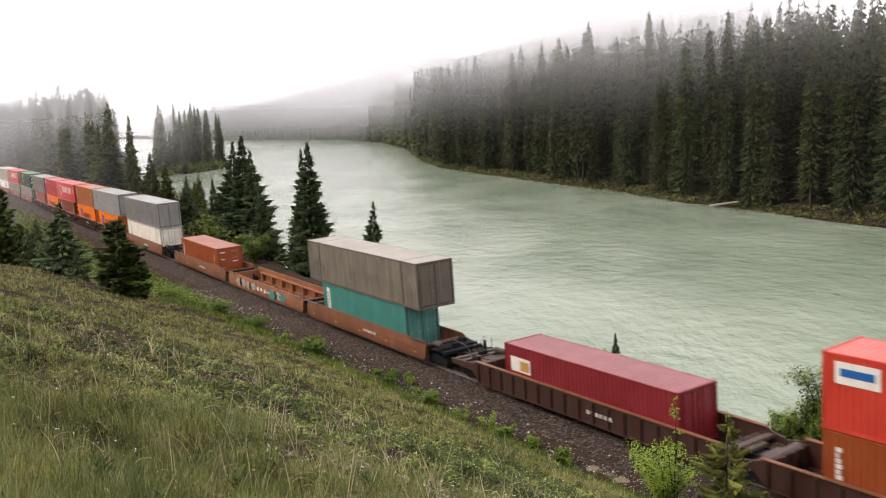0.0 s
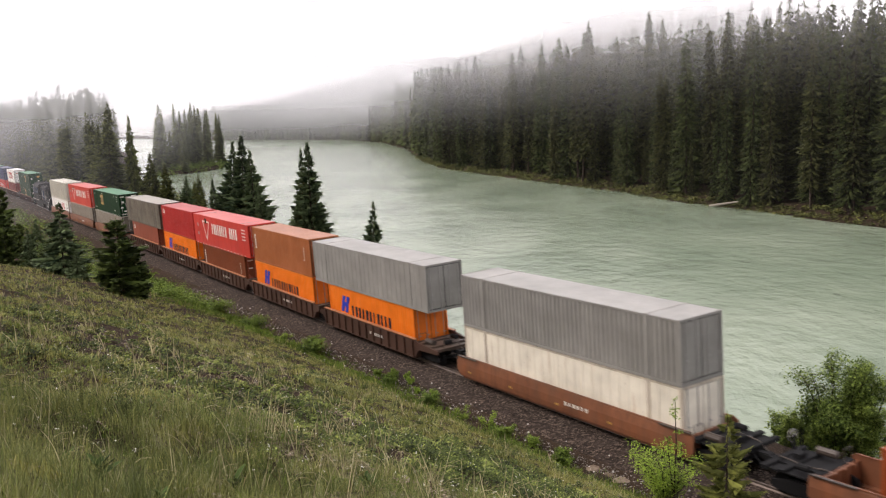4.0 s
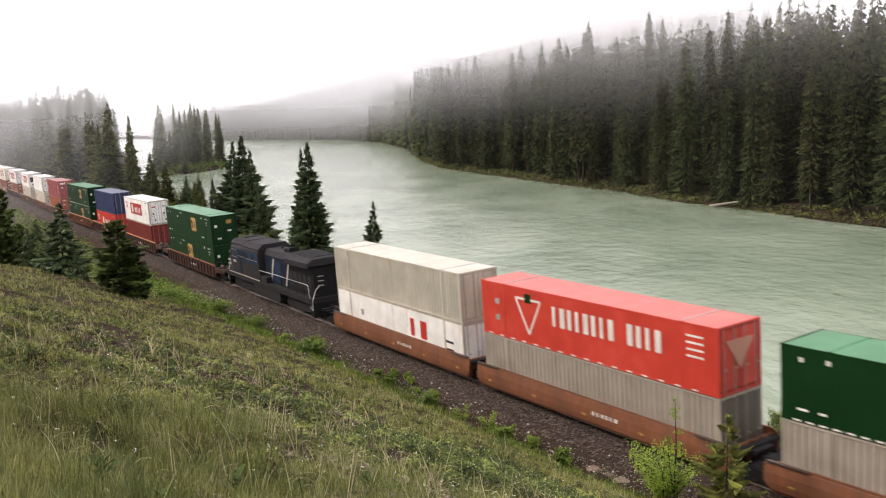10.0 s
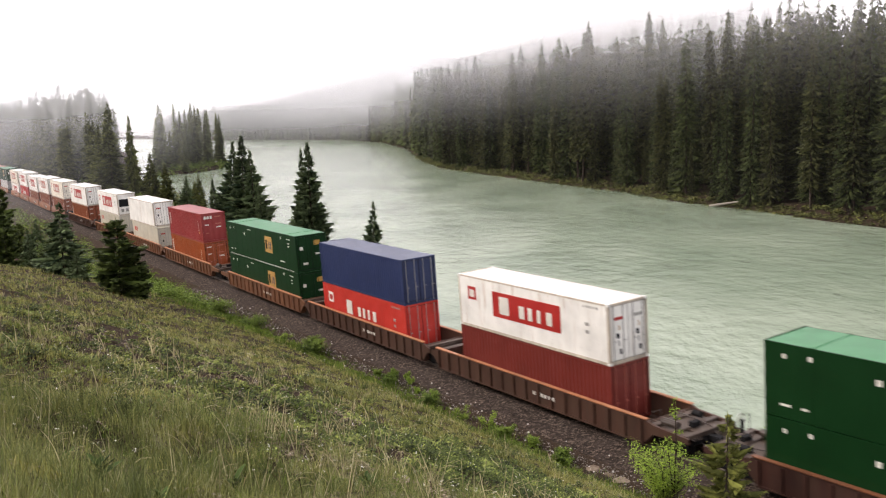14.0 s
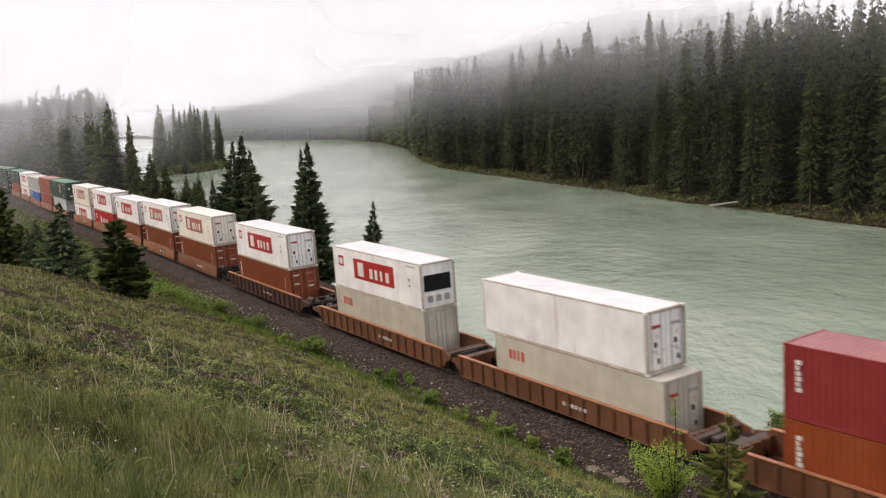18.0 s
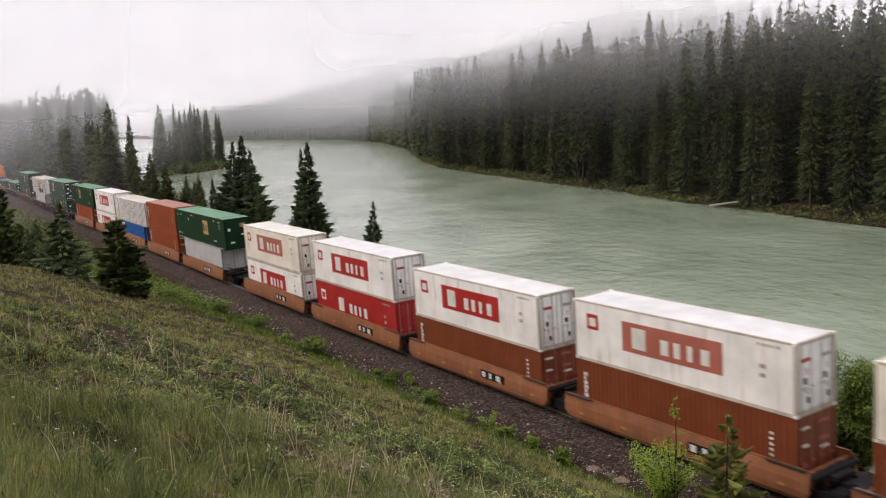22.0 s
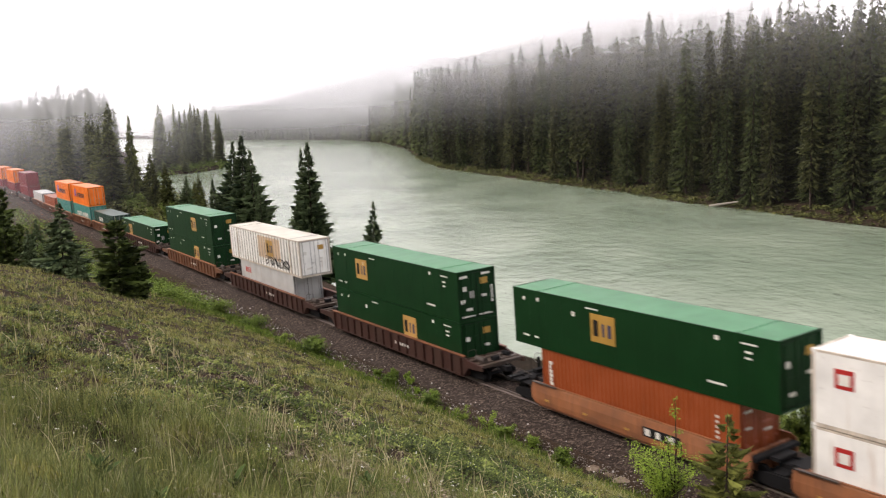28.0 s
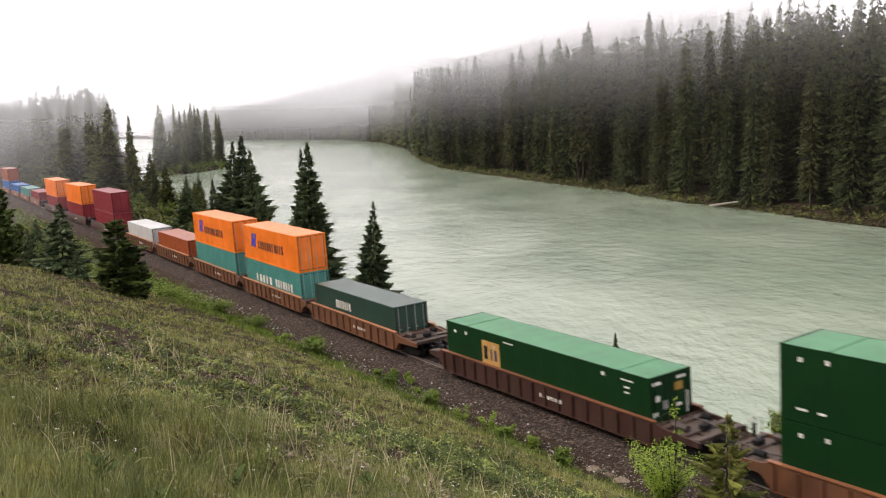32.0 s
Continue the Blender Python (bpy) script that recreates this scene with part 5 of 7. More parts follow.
def container(spec):
    """One box: spec = (feet, colour, wall style, mark, end, height)."""
    feet, colour, style, mark, end, h = spec
    length, wid = (16.15, 2.59) if feet == 53 else (12.19, 2.44)
    key = (feet, style, h)
    top = new("shipping_container")
    posts = (-6.1, 6.1) if feet == 53 else ()
    part("frame", cached(("frame", *key), "postgrey" if style == "posts" and colour == "grey" else "dirtywhite" if colour in ("white", "cream") else colour, lambda bm: frame_mesh(bm, length, wid, h, posts)), None, top)
    for y in (-1, 1):
        part("side_wall", cached(("side_wall", y, *key), colour, lambda bm: wall_mesh(bm, length, h, style, y * wid / 2, y)), None, top)
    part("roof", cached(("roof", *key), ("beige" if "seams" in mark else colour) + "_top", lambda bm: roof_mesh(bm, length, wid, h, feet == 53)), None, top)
    L, W = length / 2, wid / 2

    def leaf(bm, s):
        a, b = sorted((s * 0.025, s * (W - 0.16)))
        box(bm, L - 0.075, L - 0.03, a, b, 0.20, h - 0.17)
        for k in range(4):
            z = 0.3 + (h - 0.75) * k / 3.4
            box(bm, L - 0.03, L - 0.018, a + 0.06, b - 0.06, z, z + (h - 0.75) / 5)

    def plain(bm):
        ys = np.linspace(-W + 0.12, W - 0.12, 17)
        lo, hi = [[bm.verts.new((L - 0.03 - (0.03 if (i // 2) % 2 else 0), y, z)) for i, y in enumerate(ys)] for z in (0.16, h - 0.13)]
        for i in range(16):
            bm.faces.new((lo[i], lo[i + 1], hi[i + 1], hi[i]))

    if end == "plain":
        part("end_wall", cached(("end_wall", *key), colour, plain), None, top)
    else:
        part("door_seal", cached(("door_seal", *key), "steel" if colour in ("white", "cream", "beige") else "black", lambda bm: box(bm, L - 0.095, L - 0.065, -W + 0.11, W - 0.11, 0.15, h - 0.12)), None, top, "rubber door seal")
        for s in (-1, 1):
            # Tan boxes: darker doors, with end shadow and dirt put into the colour.
            door = part("door", cached(("door", s, *key), "postgrey" if colour in ("grey", "tanbox") else colour, lambda bm: leaf(bm, s)), None, top)
            for q in (0.28, 0.82):
                def rod(bm, y=s * q * (W - 0.1)):
                    tube(bm, [(L - 0.005, y, 0.10), (L - 0.005, y, h - 0.08)], 0.022, 6)
                    box(bm, L - 0.01, L + 0.012, y - 0.02, y + 0.16, 1.05, 1.1)
                part("lock_rod", cached(("lock_rod", s, q, *key), "steel" if mark == "empk dashes" or colour not in ("maroon", "redbrown", "grey", "green", "rust", "brown", "brick") else "oldred" if colour in ("rust", "brown", "brick") else colour, rod), None, door, "galvanised lock rod")

    def rear(bm):
        box(bm, -L + 0.03, -L + 0.07, -W + 0.1, W - 0.1, 0.16, h - 0.13)
    part("rear_wall", cached(("rear_wall", *key), colour, rear), None, top)
    for x in (-L + 0.085, L - 0.085) if feet == 40 else (-6.1, 6.1):
        for y in (-W + 0.078, W - 0.078):
            for z in (0.058, h - 0.058):
                c = part("corner_casting", cached(("corner_casting",), colour, casting_mesh), None, top)
                c.matrix_basis = Matrix.Translation((x, y, z))
    if feet == 53:
        for x in (-6.1, 6.1):
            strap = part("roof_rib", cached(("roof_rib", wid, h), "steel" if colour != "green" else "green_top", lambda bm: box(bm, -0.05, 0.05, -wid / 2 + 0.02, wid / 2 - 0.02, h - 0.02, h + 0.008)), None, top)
            strap.matrix_basis = Matrix.Translation((x, 0, 0))
    for m in mark.split():
        add_mark(top, m, L, W, h, length)
    return top


def sign(top, name, colour, x0, x1, z0, z1, y, label=""):
    def make(bm):
        box(bm, x0, x1, y - 0.008, y + 0.02, z0, z1)
    return part(name, cached((name, x0, x1, z0, z1, y), colour, make), None, top, label)


def add_mark(top, m, L, W, h, length):
    y = -W
    if m in ("kline", "kfade", "kred"):
        on = top
        if m != "kred":
            on = sign(top, "name_panel", "red" if m == "kline" else "oldred", -2.9, 2.7, h * 0.33, h * 0.80, y, "red name panel")
        lettering(on, "chalk", -2.3, -0.9, y - 0.010, h * 0.40, h * 0.73, 1)
        lettering(on, "chalk", -0.6, 2.35, y - 0.010, h * 0.41, h * 0.64, 4)
        e = sign(top, "small_emblem", "red" if m != "kred" else "chalk", -L + 0.9, -L + 1.65, h * 0.55, h * 0.80, y)
        sign(e, "emblem_patch", "chalk" if m != "kred" else "red", -L + 1.05, -L + 1.5, h * 0.60, h * 0.74, y - 0.010)
        for z in (0.45, 0.58):
            sign(top, "data_mark", "steel", L - 1.6, L - 1.35, h * z, h * z + 0.16, y)
        lettering(top, "steel", L - 1.7, L - 0.6, y - 0.002, h * 0.88, h * 0.92, 5)
    elif m in ("emp", "empl", "empd", "empm", "empk", "empo"):
        x = {"emp": 1.45, "empl": -4.6, "empd": 1.0, "empm": -0.8, "empk": -3.4, "empo": -2.3}[m]
        pl = sign(top, "name_plate", "ochre" if m in ("empd", "empo") else "yellow", x, x + 1.6, h * 0.36, h * 0.82, y, "amber name plate")
        lettering(pl, "black", x + 0.18, x + 0.72, y - 0.010, h * 0.46, h * 0.72, 1)
        lettering(pl, "navy", x + 0.78, x + 1.5, y - 0.010, h * 0.47, h * 0.68, 2)
        for a, b, n, q in ((-7.3, 0.80, 0.17, 0.17), (-6.2, 0.82, 0.16, 0.18), (-7.4, 0.16, 0.45, 0.09), (-6.5, 0.16, 0.3, 0.09), (6.3, 0.86, 0.75, 0.07), (6.5, 0.74, 0.32, 0.09), (6.5, 0.66, 0.3, 0.08), (-2.6, 0.88, 0.8, 0.06), (4.6, 0.20, 0.9, 0.09), (5.0, 0.84, 0.2, 0.18), (-3.6, 0.70, 0.2, 0.22)):
            sign(top, "data_mark", "chalk", a, a + n, round(h * b, 2), round(h * b + q, 2), y)
        for k, (yy, zz, c, w2, q) in enumerate(((-0.95, 0.60, "chalk", 0.26, 0.26), (0.25, 0.70, "ochre", 0.5, 0.36), (0.3, 0.44, "chalk", 0.36, 0.14), (-0.75, 0.2, "chalk", 0.4, 0.16), (0.95, 0.3, "chalk", 0.14, 1.0), (-1.1, 0.86, "chalk", 0.5, 0.14), (0.35, 0.88, "chalk", 0.6, 0.12), (-1.12, 0.36, "chalk", 0.3, 0.22), (-0.5, 0.45, "steel", 0.3, 0.4), (0.1, 0.08, "chalk", 0.9, 0.07), (-1.1, 0.08, "chalk", 0.9, 0.07))):
            if k > 3 and m not in ("empl", "empk"):
                continue
            part("door_label", cached(("door_label", k, h), c, lambda bm: box(bm, L - 0.02, L + 0.006, yy, yy + w2, h * zz, h * zz + q)), None, top)
    elif m in ("dashes", "wdashes"):
        count = 28 if m == "dashes" else 16
        for i in range(count):
            a = -L + 0.5 + i * (length - 1.0) / count
            sign(top, "reflector", "chalk", round(a, 3), round(a + 0.32, 3), 0.03, 0.10, y)
    elif m == "tire":
        lettering(top, "chalk", -2.2, 2.3, y - 0.006, h * 0.44, h * 0.78, 8)
        lettering(top, "chalk", 2.95, 5.2, y - 0.006, h * 0.44, h * 0.78, 4)

        def tri(bm):
            for a, b in (((-5.1, 0.80), (-3.1, 0.80)), ((-5.1, 0.80), (-4.1, 0.18)), ((-3.1, 0.80), (-4.1, 0.18))):
                (xa, za), (xb, zb) = (a[0], a[1] * h), (b[0], b[1] * h)
                dx, dz = xb - xa, zb - za
                n = math.hypot(dx, dz)
                ox, oz = -dz / n * 0.06, dx / n * 0.06
                prism(bm, [(xa + ox, za + oz), (xb + ox, zb + oz), (xb - ox, zb - oz), (xa - ox, za - oz)], y - 0.008, y + 0.01)
        part("painted_triangle", cached(("painted_triangle", h), "chalk", tri), None, top, "white outlined triangle")
        def end_tri(bm):
            a = [bm.verts.new((L + dx, yy, zz)) for dx in (0.0, 0.012) for yy, zz in ((-0.85, h * 0.78), (0.85, h * 0.78), (0.0, h * 0.34))]
            bm.faces.new(a[:3])
            bm.faces.new(a[:2:-1])
            for i in range(3):
                bm.faces.new((a[i], a[(i + 1) % 3], a[3 + (i + 1) % 3], a[3 + i]))
        part("end_triangle", cached(("end_triangle", h), "fadedred", end_tri), None, top, "faded pale triangle on the doors")
        sign(top, "painted_leaf", "green", -4.35, -3.85, h * 0.74, h * 0.90, y - 0.006)
        for k in range(2):
            sign(top, "placard", "steel", -6.9, -6.55, round(h * (0.3 + 0.3 * k), 2), round(h * (0.3 + 0.3 * k) + 0.3, 2), y)
        for k in range(4):
            sign(top, "data_mark", "chalk", 6.4, 7.3, round(h * (0.5 + 0.1 * k), 2), round(h * (0.5 + 0.1 * k) + 0.09, 2), y)
    elif m == "hapag":
        def flag(bm):
            for a in (0.0, 0.62):
                prism(bm, [(-4.25 + a, h * 0.40), (-3.85 + a, h * 0.40), (-3.45 + a, h * 0.80), (-3.85 + a, h * 0.80)], y - 0.008, y + 0.02)
            prism(bm, [(-3.9, h * 0.54), (-3.2, h * 0.54), (-3.1, h * 0.65), (-3.8, h * 0.65)], y - 0.0075, y + 0.0195)
        part("emblem", cached(("emblem", h), "royal", flag), None, top, "slanting blue emblem")
        lettering(top, "ink", -2.5, 3.3, y - 0.004, h * 0.38, h * 0.62, 11)
    elif m == "ship":
        lettering(top, "chalk", -3.6, 0.2, y - 0.004, h * 0.40, h * 0.62, 5)
        lettering(top, "chalk", 0.8, 4.6, y - 0.004, h * 0.40, h * 0.62, 7)
    elif m == "cp":
        lettering(top, "scarlet", 2.1, 4.5, y - 0.004, h * 0.42, h * 0.80, 2)
        sign(top, "placard", "steel", -4.6, -4.25, h * 0.5, h * 0.64, y)
        for k in range(2):
            sign(top, "data_mark", "black", 6.2, 7.0, round(h * (0.36 + 0.16 * k), 2), round(h * (0.36 + 0.16 * k) + 0.14, 2), y)
    elif m == "oocl":
        lettering(top, "scarlet", -4.9, -3.5, y - 0.004, h * 0.62, h * 0.80, 4)
    elif m == "column":
        for k in range(6):
            wide = (0.24, 0.17, 0.24, 0.2, 0.12, 0.22)[k]
            sign(top, "letter", "chalk", -L + 0.52, -L + 0.52 + wide, round(h * 0.38 + k * 0.21, 2), round(h * 0.38 + k * 0.21 + 0.17, 2), y)
        for k, (yy, zz, w2) in enumerate(((-0.95, 0.82, 0.5), (0.15, 0.84, 0.6), (-0.9, 0.58, 0.4), (0.2, 0.6, 0.55), (0.25, 0.48, 0.5), (-0.85, 0.3, 0.3))):
            part("door_label", cached(("box_label", k, h), "oldred" if k % 2 else "chalk", lambda bm: box(bm, L - 0.02, L + 0.006, yy, yy + w2, h * zz, h * zz + 0.1)), None, top)
        for k in range(5):
            sign(top, "data_mark", "chalk", L - 1.2, L - 1.05, round(h * 0.40 + k * 0.22, 2), round(h * 0.40 + k * 0.22 + 0.1, 2), y)
    elif m == "plate":
        s = sign(top, "number_plate_panel", "chalk", -L + 0.65, -L + 1.15, h * 0.34, h * 0.88, y, "white upright number panel")
        for k in range(5):
            sign(s, "panel_bar", "steel", -L + 0.78, -L + 1.02, round(h * 0.40 + k * 0.24, 2), round(h * 0.40 + k * 0.24 + 0.14, 2), y - 0.010)
    elif m == "fwd":
        pass
    elif m == "capital":
        lettering(top, "chalk", -2.6, -0.2, y - 0.004, h * 0.5, h * 0.72, 7)
    elif m == "corner":
        s = sign(top, "name_plate", "chalk", -L + 0.5, -L + 2.2, h * 0.62, h * 0.90, y, "white name plate")
        sign(s, "name_bar", "blue", -L + 0.7, -L + 2.0, h * 0.72, h * 0.82, y - 0.010)
    elif m == "patch":
        s = sign(top, "name_plate", "chalk", -L + 0.5, -L + 2.1, h * 0.46, h * 0.76, y, "white and yellow name plate")
        sign(s, "name_bar", "yellow", -L + 1.3, -L + 2.0, h * 0.50, h * 0.70, y - 0.010)
    elif m == "genset":
        part("cooling_unit", cached(("cooling_unit", h), "black", lambda bm: box(bm, L - 0.03, L + 0.02, -W + 0.22, W - 0.35, h * 0.40, h * 0.74)), None, top, "black refrigeration grille")
        for k in range(3):
            part("end_label", cached(("end_label", k, h), "steel", lambda bm: box(bm, L - 0.03, L + 0.006, -0.8 + k * 0.6, -0.45 + k * 0.6, h * 0.16, h * 0.3)), None, top)
    elif m == "ca":
        lettering(top, "chalk", -L + 0.7, -L + 1.5, y - 0.004, h * 0.70, h * 0.86, 2)
    elif m == "tex":
        for k in range(3):
            part("letter", cached(("end_letter", k, h), "chalk", lambda bm: box(bm, L - 0.02, L + 0.004, -W + 0.3 + k * 0.3, -W + 0.5 + k * 0.3, h * 0.80, h * 0.90)), None, top)
        sign(top, "data_mark", "yellow", L - 1.2, L - 0.9, h * 0.28, h * 0.36, y)
    elif m == "seams":
        for i in range(25):
            sign(top, "seam_post", "seamgrey", round(-7.5 + i * 0.625, 3), round(-7.5 + i * 0.625 + 0.07, 3), 0.14, h - 0.10, y - 0.006)
    elif m == "spray":
        sign(top, "rust_patch", "rustfade", -0.9, 4.0, h * 0.28, h * 0.90, y + 0.008)
        for k, a in enumerate((0.9, 1.9, 2.9, 3.7, 4.5, 5.3)):
            line = [(a + 0.42 * math.sin(q * (1.1 + 0.23 * k)) + 0.05 * q, y - 0.012, h * 0.24 + 0.36 * math.cos(q * (0.9 + 0.31 * (k % 3)) + k)) for q in range(9)]
            part("graffiti", cached(("spray", k, h), "black", lambda bm: tube(bm, line, 0.032, 5)), None, top, "black sprayed scrawl")
    elif m == "reefer":
        for s in (-1, 1):
            for k, (z, c) in enumerate(((0.72, "red"), (0.42, "black"), (0.30, "steel"), (0.55, "ochre"), (0.16, "black"))):
                part("door_label", cached(("reefer_label", s, k, h), c if s < 0 or k else "steel", lambda bm: box(bm, L - 0.02, L + 0.004, s * 0.62 - 0.22 + 0.1 * k, s * 0.62 + (0.28 if k == 0 else 0.05), h * z, h * z + (0.14 if k == 0 else 0.24))), None, top)


def truck(car, x):
    """A two-axle bogie under a car at x."""
    def bolster(bm):
        box(bm, -0.3, 0.3, -1.0, 1.0, 0.45, 0.78)
        box(bm, -0.5, 0.5, -0.35, 0.35, 0.70, 0.95)
    b = part("bogie", cached(("bogie",), "black", bolster), None, car, "grimy cast steel bogie")
    b.matrix_basis = Matrix.Translation((x, 0, 0))

    def side(bm):
        prism(bm, [(-1.25, 0.38), (-1.1, 0.26), (-0.45, 0.22), (0.45, 0.22), (1.1, 0.26), (1.25, 0.38), (1.2, 0.58), (0.45, 0.74), (-0.45, 0.74), (-1.2, 0.58)], -0.07, 0.07)
    for y in (-1.02, 1.02):
        s = part("side_frame", cached(("side_frame",), "black", side), None, b)
        s.matrix_basis = Matrix.Translation((0, y, 0))

    def wheels(bm):
        for y in (-0.755, 0.755):
            for r, h in ((0.42, 0.06), (0.46, 0.02)):
                yy = y + (0.02 if y > 0 else -0.02) if r < 0.45 else y - (0.04 if y > 0 else -0.04)
                tube(bm, [(0, yy - h, 0.43), (0, yy + h, 0.43)], r, 20)
        tube(bm, [(0, -1.05, 0.43), (0, 1.05, 0.43)], 0.09, 8)
    for xx in (-0.88, 0.88):
        w = part("wheelset", cached(("wheelset",), "black", wheels), None, b)
        w.matrix_basis = Matrix.Translation((xx, 0, 0))


def well_car(kind, colour, chord, feet, front, rear, own_front, own_rear, graffiti=False):
    """A low well car. front and rear: metres from the middle to its ends; own_*: whether that end has a bogie and coupler of its own."""
    car = new("well_car")
    # Ribbed sides get darkened copies: grime, plus shadow under the top chord, as colour.
    if kind == "ribbed":
        colour = {"carbrown": "cardark", "carorange": "carochre"}.get(colour, colour)
    w = (16.7 if feet == 53 else 12.75) / 2
    key = (kind, feet, round(front, 2), round(rear, 2), own_front, own_rear)

    def sill(bm):
        if kind == "smooth":
            e = w + 0.42
            rows = [[bm.verts.new((x, y, z)) for x, y in ((-e + c, yo), (e - c, yo), (e - c, 0.06), (-e + c, 0.06))]
                    for z, c, yo in ((0.24, 0.40, 0.02), (0.34, 0.30, -0.05), (0.60, 0.02, -0.075), (0.98, 0.0, -0.06), (1.34, 0.02, 0.0), (1.42, 0.2, 0.03))]
            for a, b in zip(rows[:-1], rows[1:]):
                for k in range(4):
                    bm.faces.new((a[k], a[(k + 1) % 4], b[(k + 1) % 4], b[k]))
            bm.faces.new(rows[0][::-1])
            bm.faces.new(rows[-1])
            return
        out = [(-w, 0.28), (w, 0.28), (w + 0.55, 0.82), (front - 0.1, 0.92), (front - 0.1, 1.16), (w + 0.5, 1.26), (w + 0.1, 1.40),
               (-w - 0.1, 1.40), (-w - 0.5, 1.26), (-rear + 0.1, 1.16), (-rear + 0.1, 0.92), (-w - 0.55, 0.82)]
        prism(bm, out, -0.06, 0.06)
        box(bm, -w, w, -0.12, 0.10, 0.24, 0.32)
    for y in (-1.43, 1.43):
        s = part("side_sill", cached(("side_sill", *key), colour, sill), None, car)
        s.matrix_basis = Matrix.Translation((0, y, 0)) @ (Matrix.Rotation(math.pi, 4, "Z") if y > 0 and kind == "smooth" else Matrix.Identity(4))
        if kind == "ribbed":
            n = int(2 * w / 1.02)

            def rib(bm):
                box(bm, -0.05, 0.05, -0.07, 0.07, 0.32, 1.34)
            for i in range(n + 1):
                r = part("rib", cached(("rib",), colour, rib), None, s)
                r.matrix_basis = Matrix.Translation((-w + 0.1 + i * (2 * w - 0.2) / n, -0.10 if y < 0 else 0.10, 0))

        if kind == "smooth" and y < 0:
            for i in range(5):
                q = part("reflector", cached(("car_reflector",), "ochre", lambda bm: box(bm, -0.13, 0.13, -0.083, -0.04, 0.60, 0.70)), None, s, "small yellow reflector")
                q.matrix_basis = Matrix.Translation((-w + 0.8 + i * (2 * w - 1.6) / 4, 0, 0))
            for e in (-1, 1):
                q = part("ledge", cached(("ledge",), "grime", lambda bm: box(bm, -0.9, 0.9, -0.10, 0.05, 1.425, 1.47)), None, s, "worn grey ledge plate")
                q.matrix_basis = Matrix.Translation((e * (w - 0.6), 0, 0))

        def cap(bm):
            box(bm, -w - 0.2, w + 0.2, -0.13 if kind == "ribbed" else 0.0, 0.09, 1.418, 1.465)
        part("top_chord", cached(("top_chord", *key), chord, cap), None, s, "pale worn top rail" if chord != colour else "")

    def floor(bm):
        for i in range(9):
            x = -w + 0.5 + i * (2 * w - 1) / 8
            box(bm, x - 0.12, x + 0.12, -1.38, 1.38, 0.22, 0.30)
        for y in (-1.25, 1.25):
            box(bm, -w, w, y - 0.14, y + 0.14, 0.20, 0.33)
    part("well_floor", cached(("well_floor", feet), colour, floor), None, car)

    def bulkhead(bm):
        box(bm, -0.06, 0.06, -1.37, 1.37, 0.30, 1.24)
        for y in (-0.9, -0.3, 0.3, 0.9):
            box(bm, -0.14, 0.14, y - 0.06, y + 0.06, 0.32, 1.22)
    for e, x, reach, own in ((1, w + 0.1, front, own_front), (-1, -w - 0.1, rear, own_rear)):
        b = part("bulkhead", cached(("bulkhead",), colour, bulkhead), None, car)
        b.matrix_basis = Matrix.Translation((x, 0, 0))
        span = max(0.5, reach - 0.25 - (w + 0.2))

        dark = "platform" if kind == "ribbed" else "black"
        pieces = [("end_platform", (0, span, -0.55, 0.55, 0.98, 1.14)), ("cross_beam", (0.05, 0.4, -1.36, 1.36, 1.06, 1.22))]
        if span > 1.2:
            pieces += [("cross_beam", (span * 0.55, span * 0.55 + 0.3, -1.36, 1.36, 1.10, 1.21)), ("cross_beam", (span - 0.28, span, -1.36, 1.36, 1.02, 1.19)),
                       ("walkway", (0.4, span - 0.3, -1.25, -0.65, 1.04, 1.09)), ("walkway", (0.4, span - 0.3, 0.65, 1.25, 1.04, 1.09))]
        if span > 1.2:
            # brake gear, pipes and hoses on the platform
            gear = [("reservoir", "grime", lambda bm: tube(bm, [(0.5, -0.95, 1.36), (1.35, -0.95, 1.36)], 0.17, 10)),
                    ("brake_cylinder", "black", lambda bm: tube(bm, [(0.55, 0.85, 1.32), (1.05, 0.85, 1.32)], 0.14, 10)),
                    ("valve_box", "black", lambda bm: box(bm, span * 0.62, span * 0.62 + 0.28, -0.35, 0.1, 1.20, 1.42)),
                    ("brake_pipe", "grime", lambda bm: tube(bm, [(0.1, 0.45, 1.3), (0.9, 0.5, 1.22), (span - 0.2, 0.3, 1.24), (span + 0.25, 0.3, 0.9)], 0.03, 6)),
                    ("hose", "black", lambda bm: tube(bm, [(span - 0.1, -0.35, 1.1), (span + 0.2, -0.38, 0.8), (span + 0.42, -0.3, 0.62)], 0.035, 6)),
                    ("railing", "grime", lambda bm: tube(bm, [(0.15, -1.3, 1.18), (0.15, -1.3, 1.75), (0.15, -0.75, 1.75), (0.15, -0.75, 1.18)], 0.02, 5))]
            for gname, tone, make in gear if own or kind == "smooth" else gear[3:4]:
                p = part(gname, cached((gname, kind, round(span, 2)), tone, make), None, car)
                p.matrix_basis = Matrix.Translation((e * (w + 0.2), 0, 0)) @ (Matrix.Identity(4) if e > 0 else Matrix.Rotation(math.pi, 4, "Z"))
        for name, dims in pieces:
            p = part(name, cached((name, *[round(q, 2) for q in dims]), dark, lambda bm: box(bm, *dims)), None, car, "dark grimy end platform" if name == "end_platform" else "")
            p.matrix_basis = Matrix.Translation((e * (w + 0.2), 0, 0)) @ (Matrix.Identity(4) if e > 0 else Matrix.Rotation(math.pi, 4, "Z"))
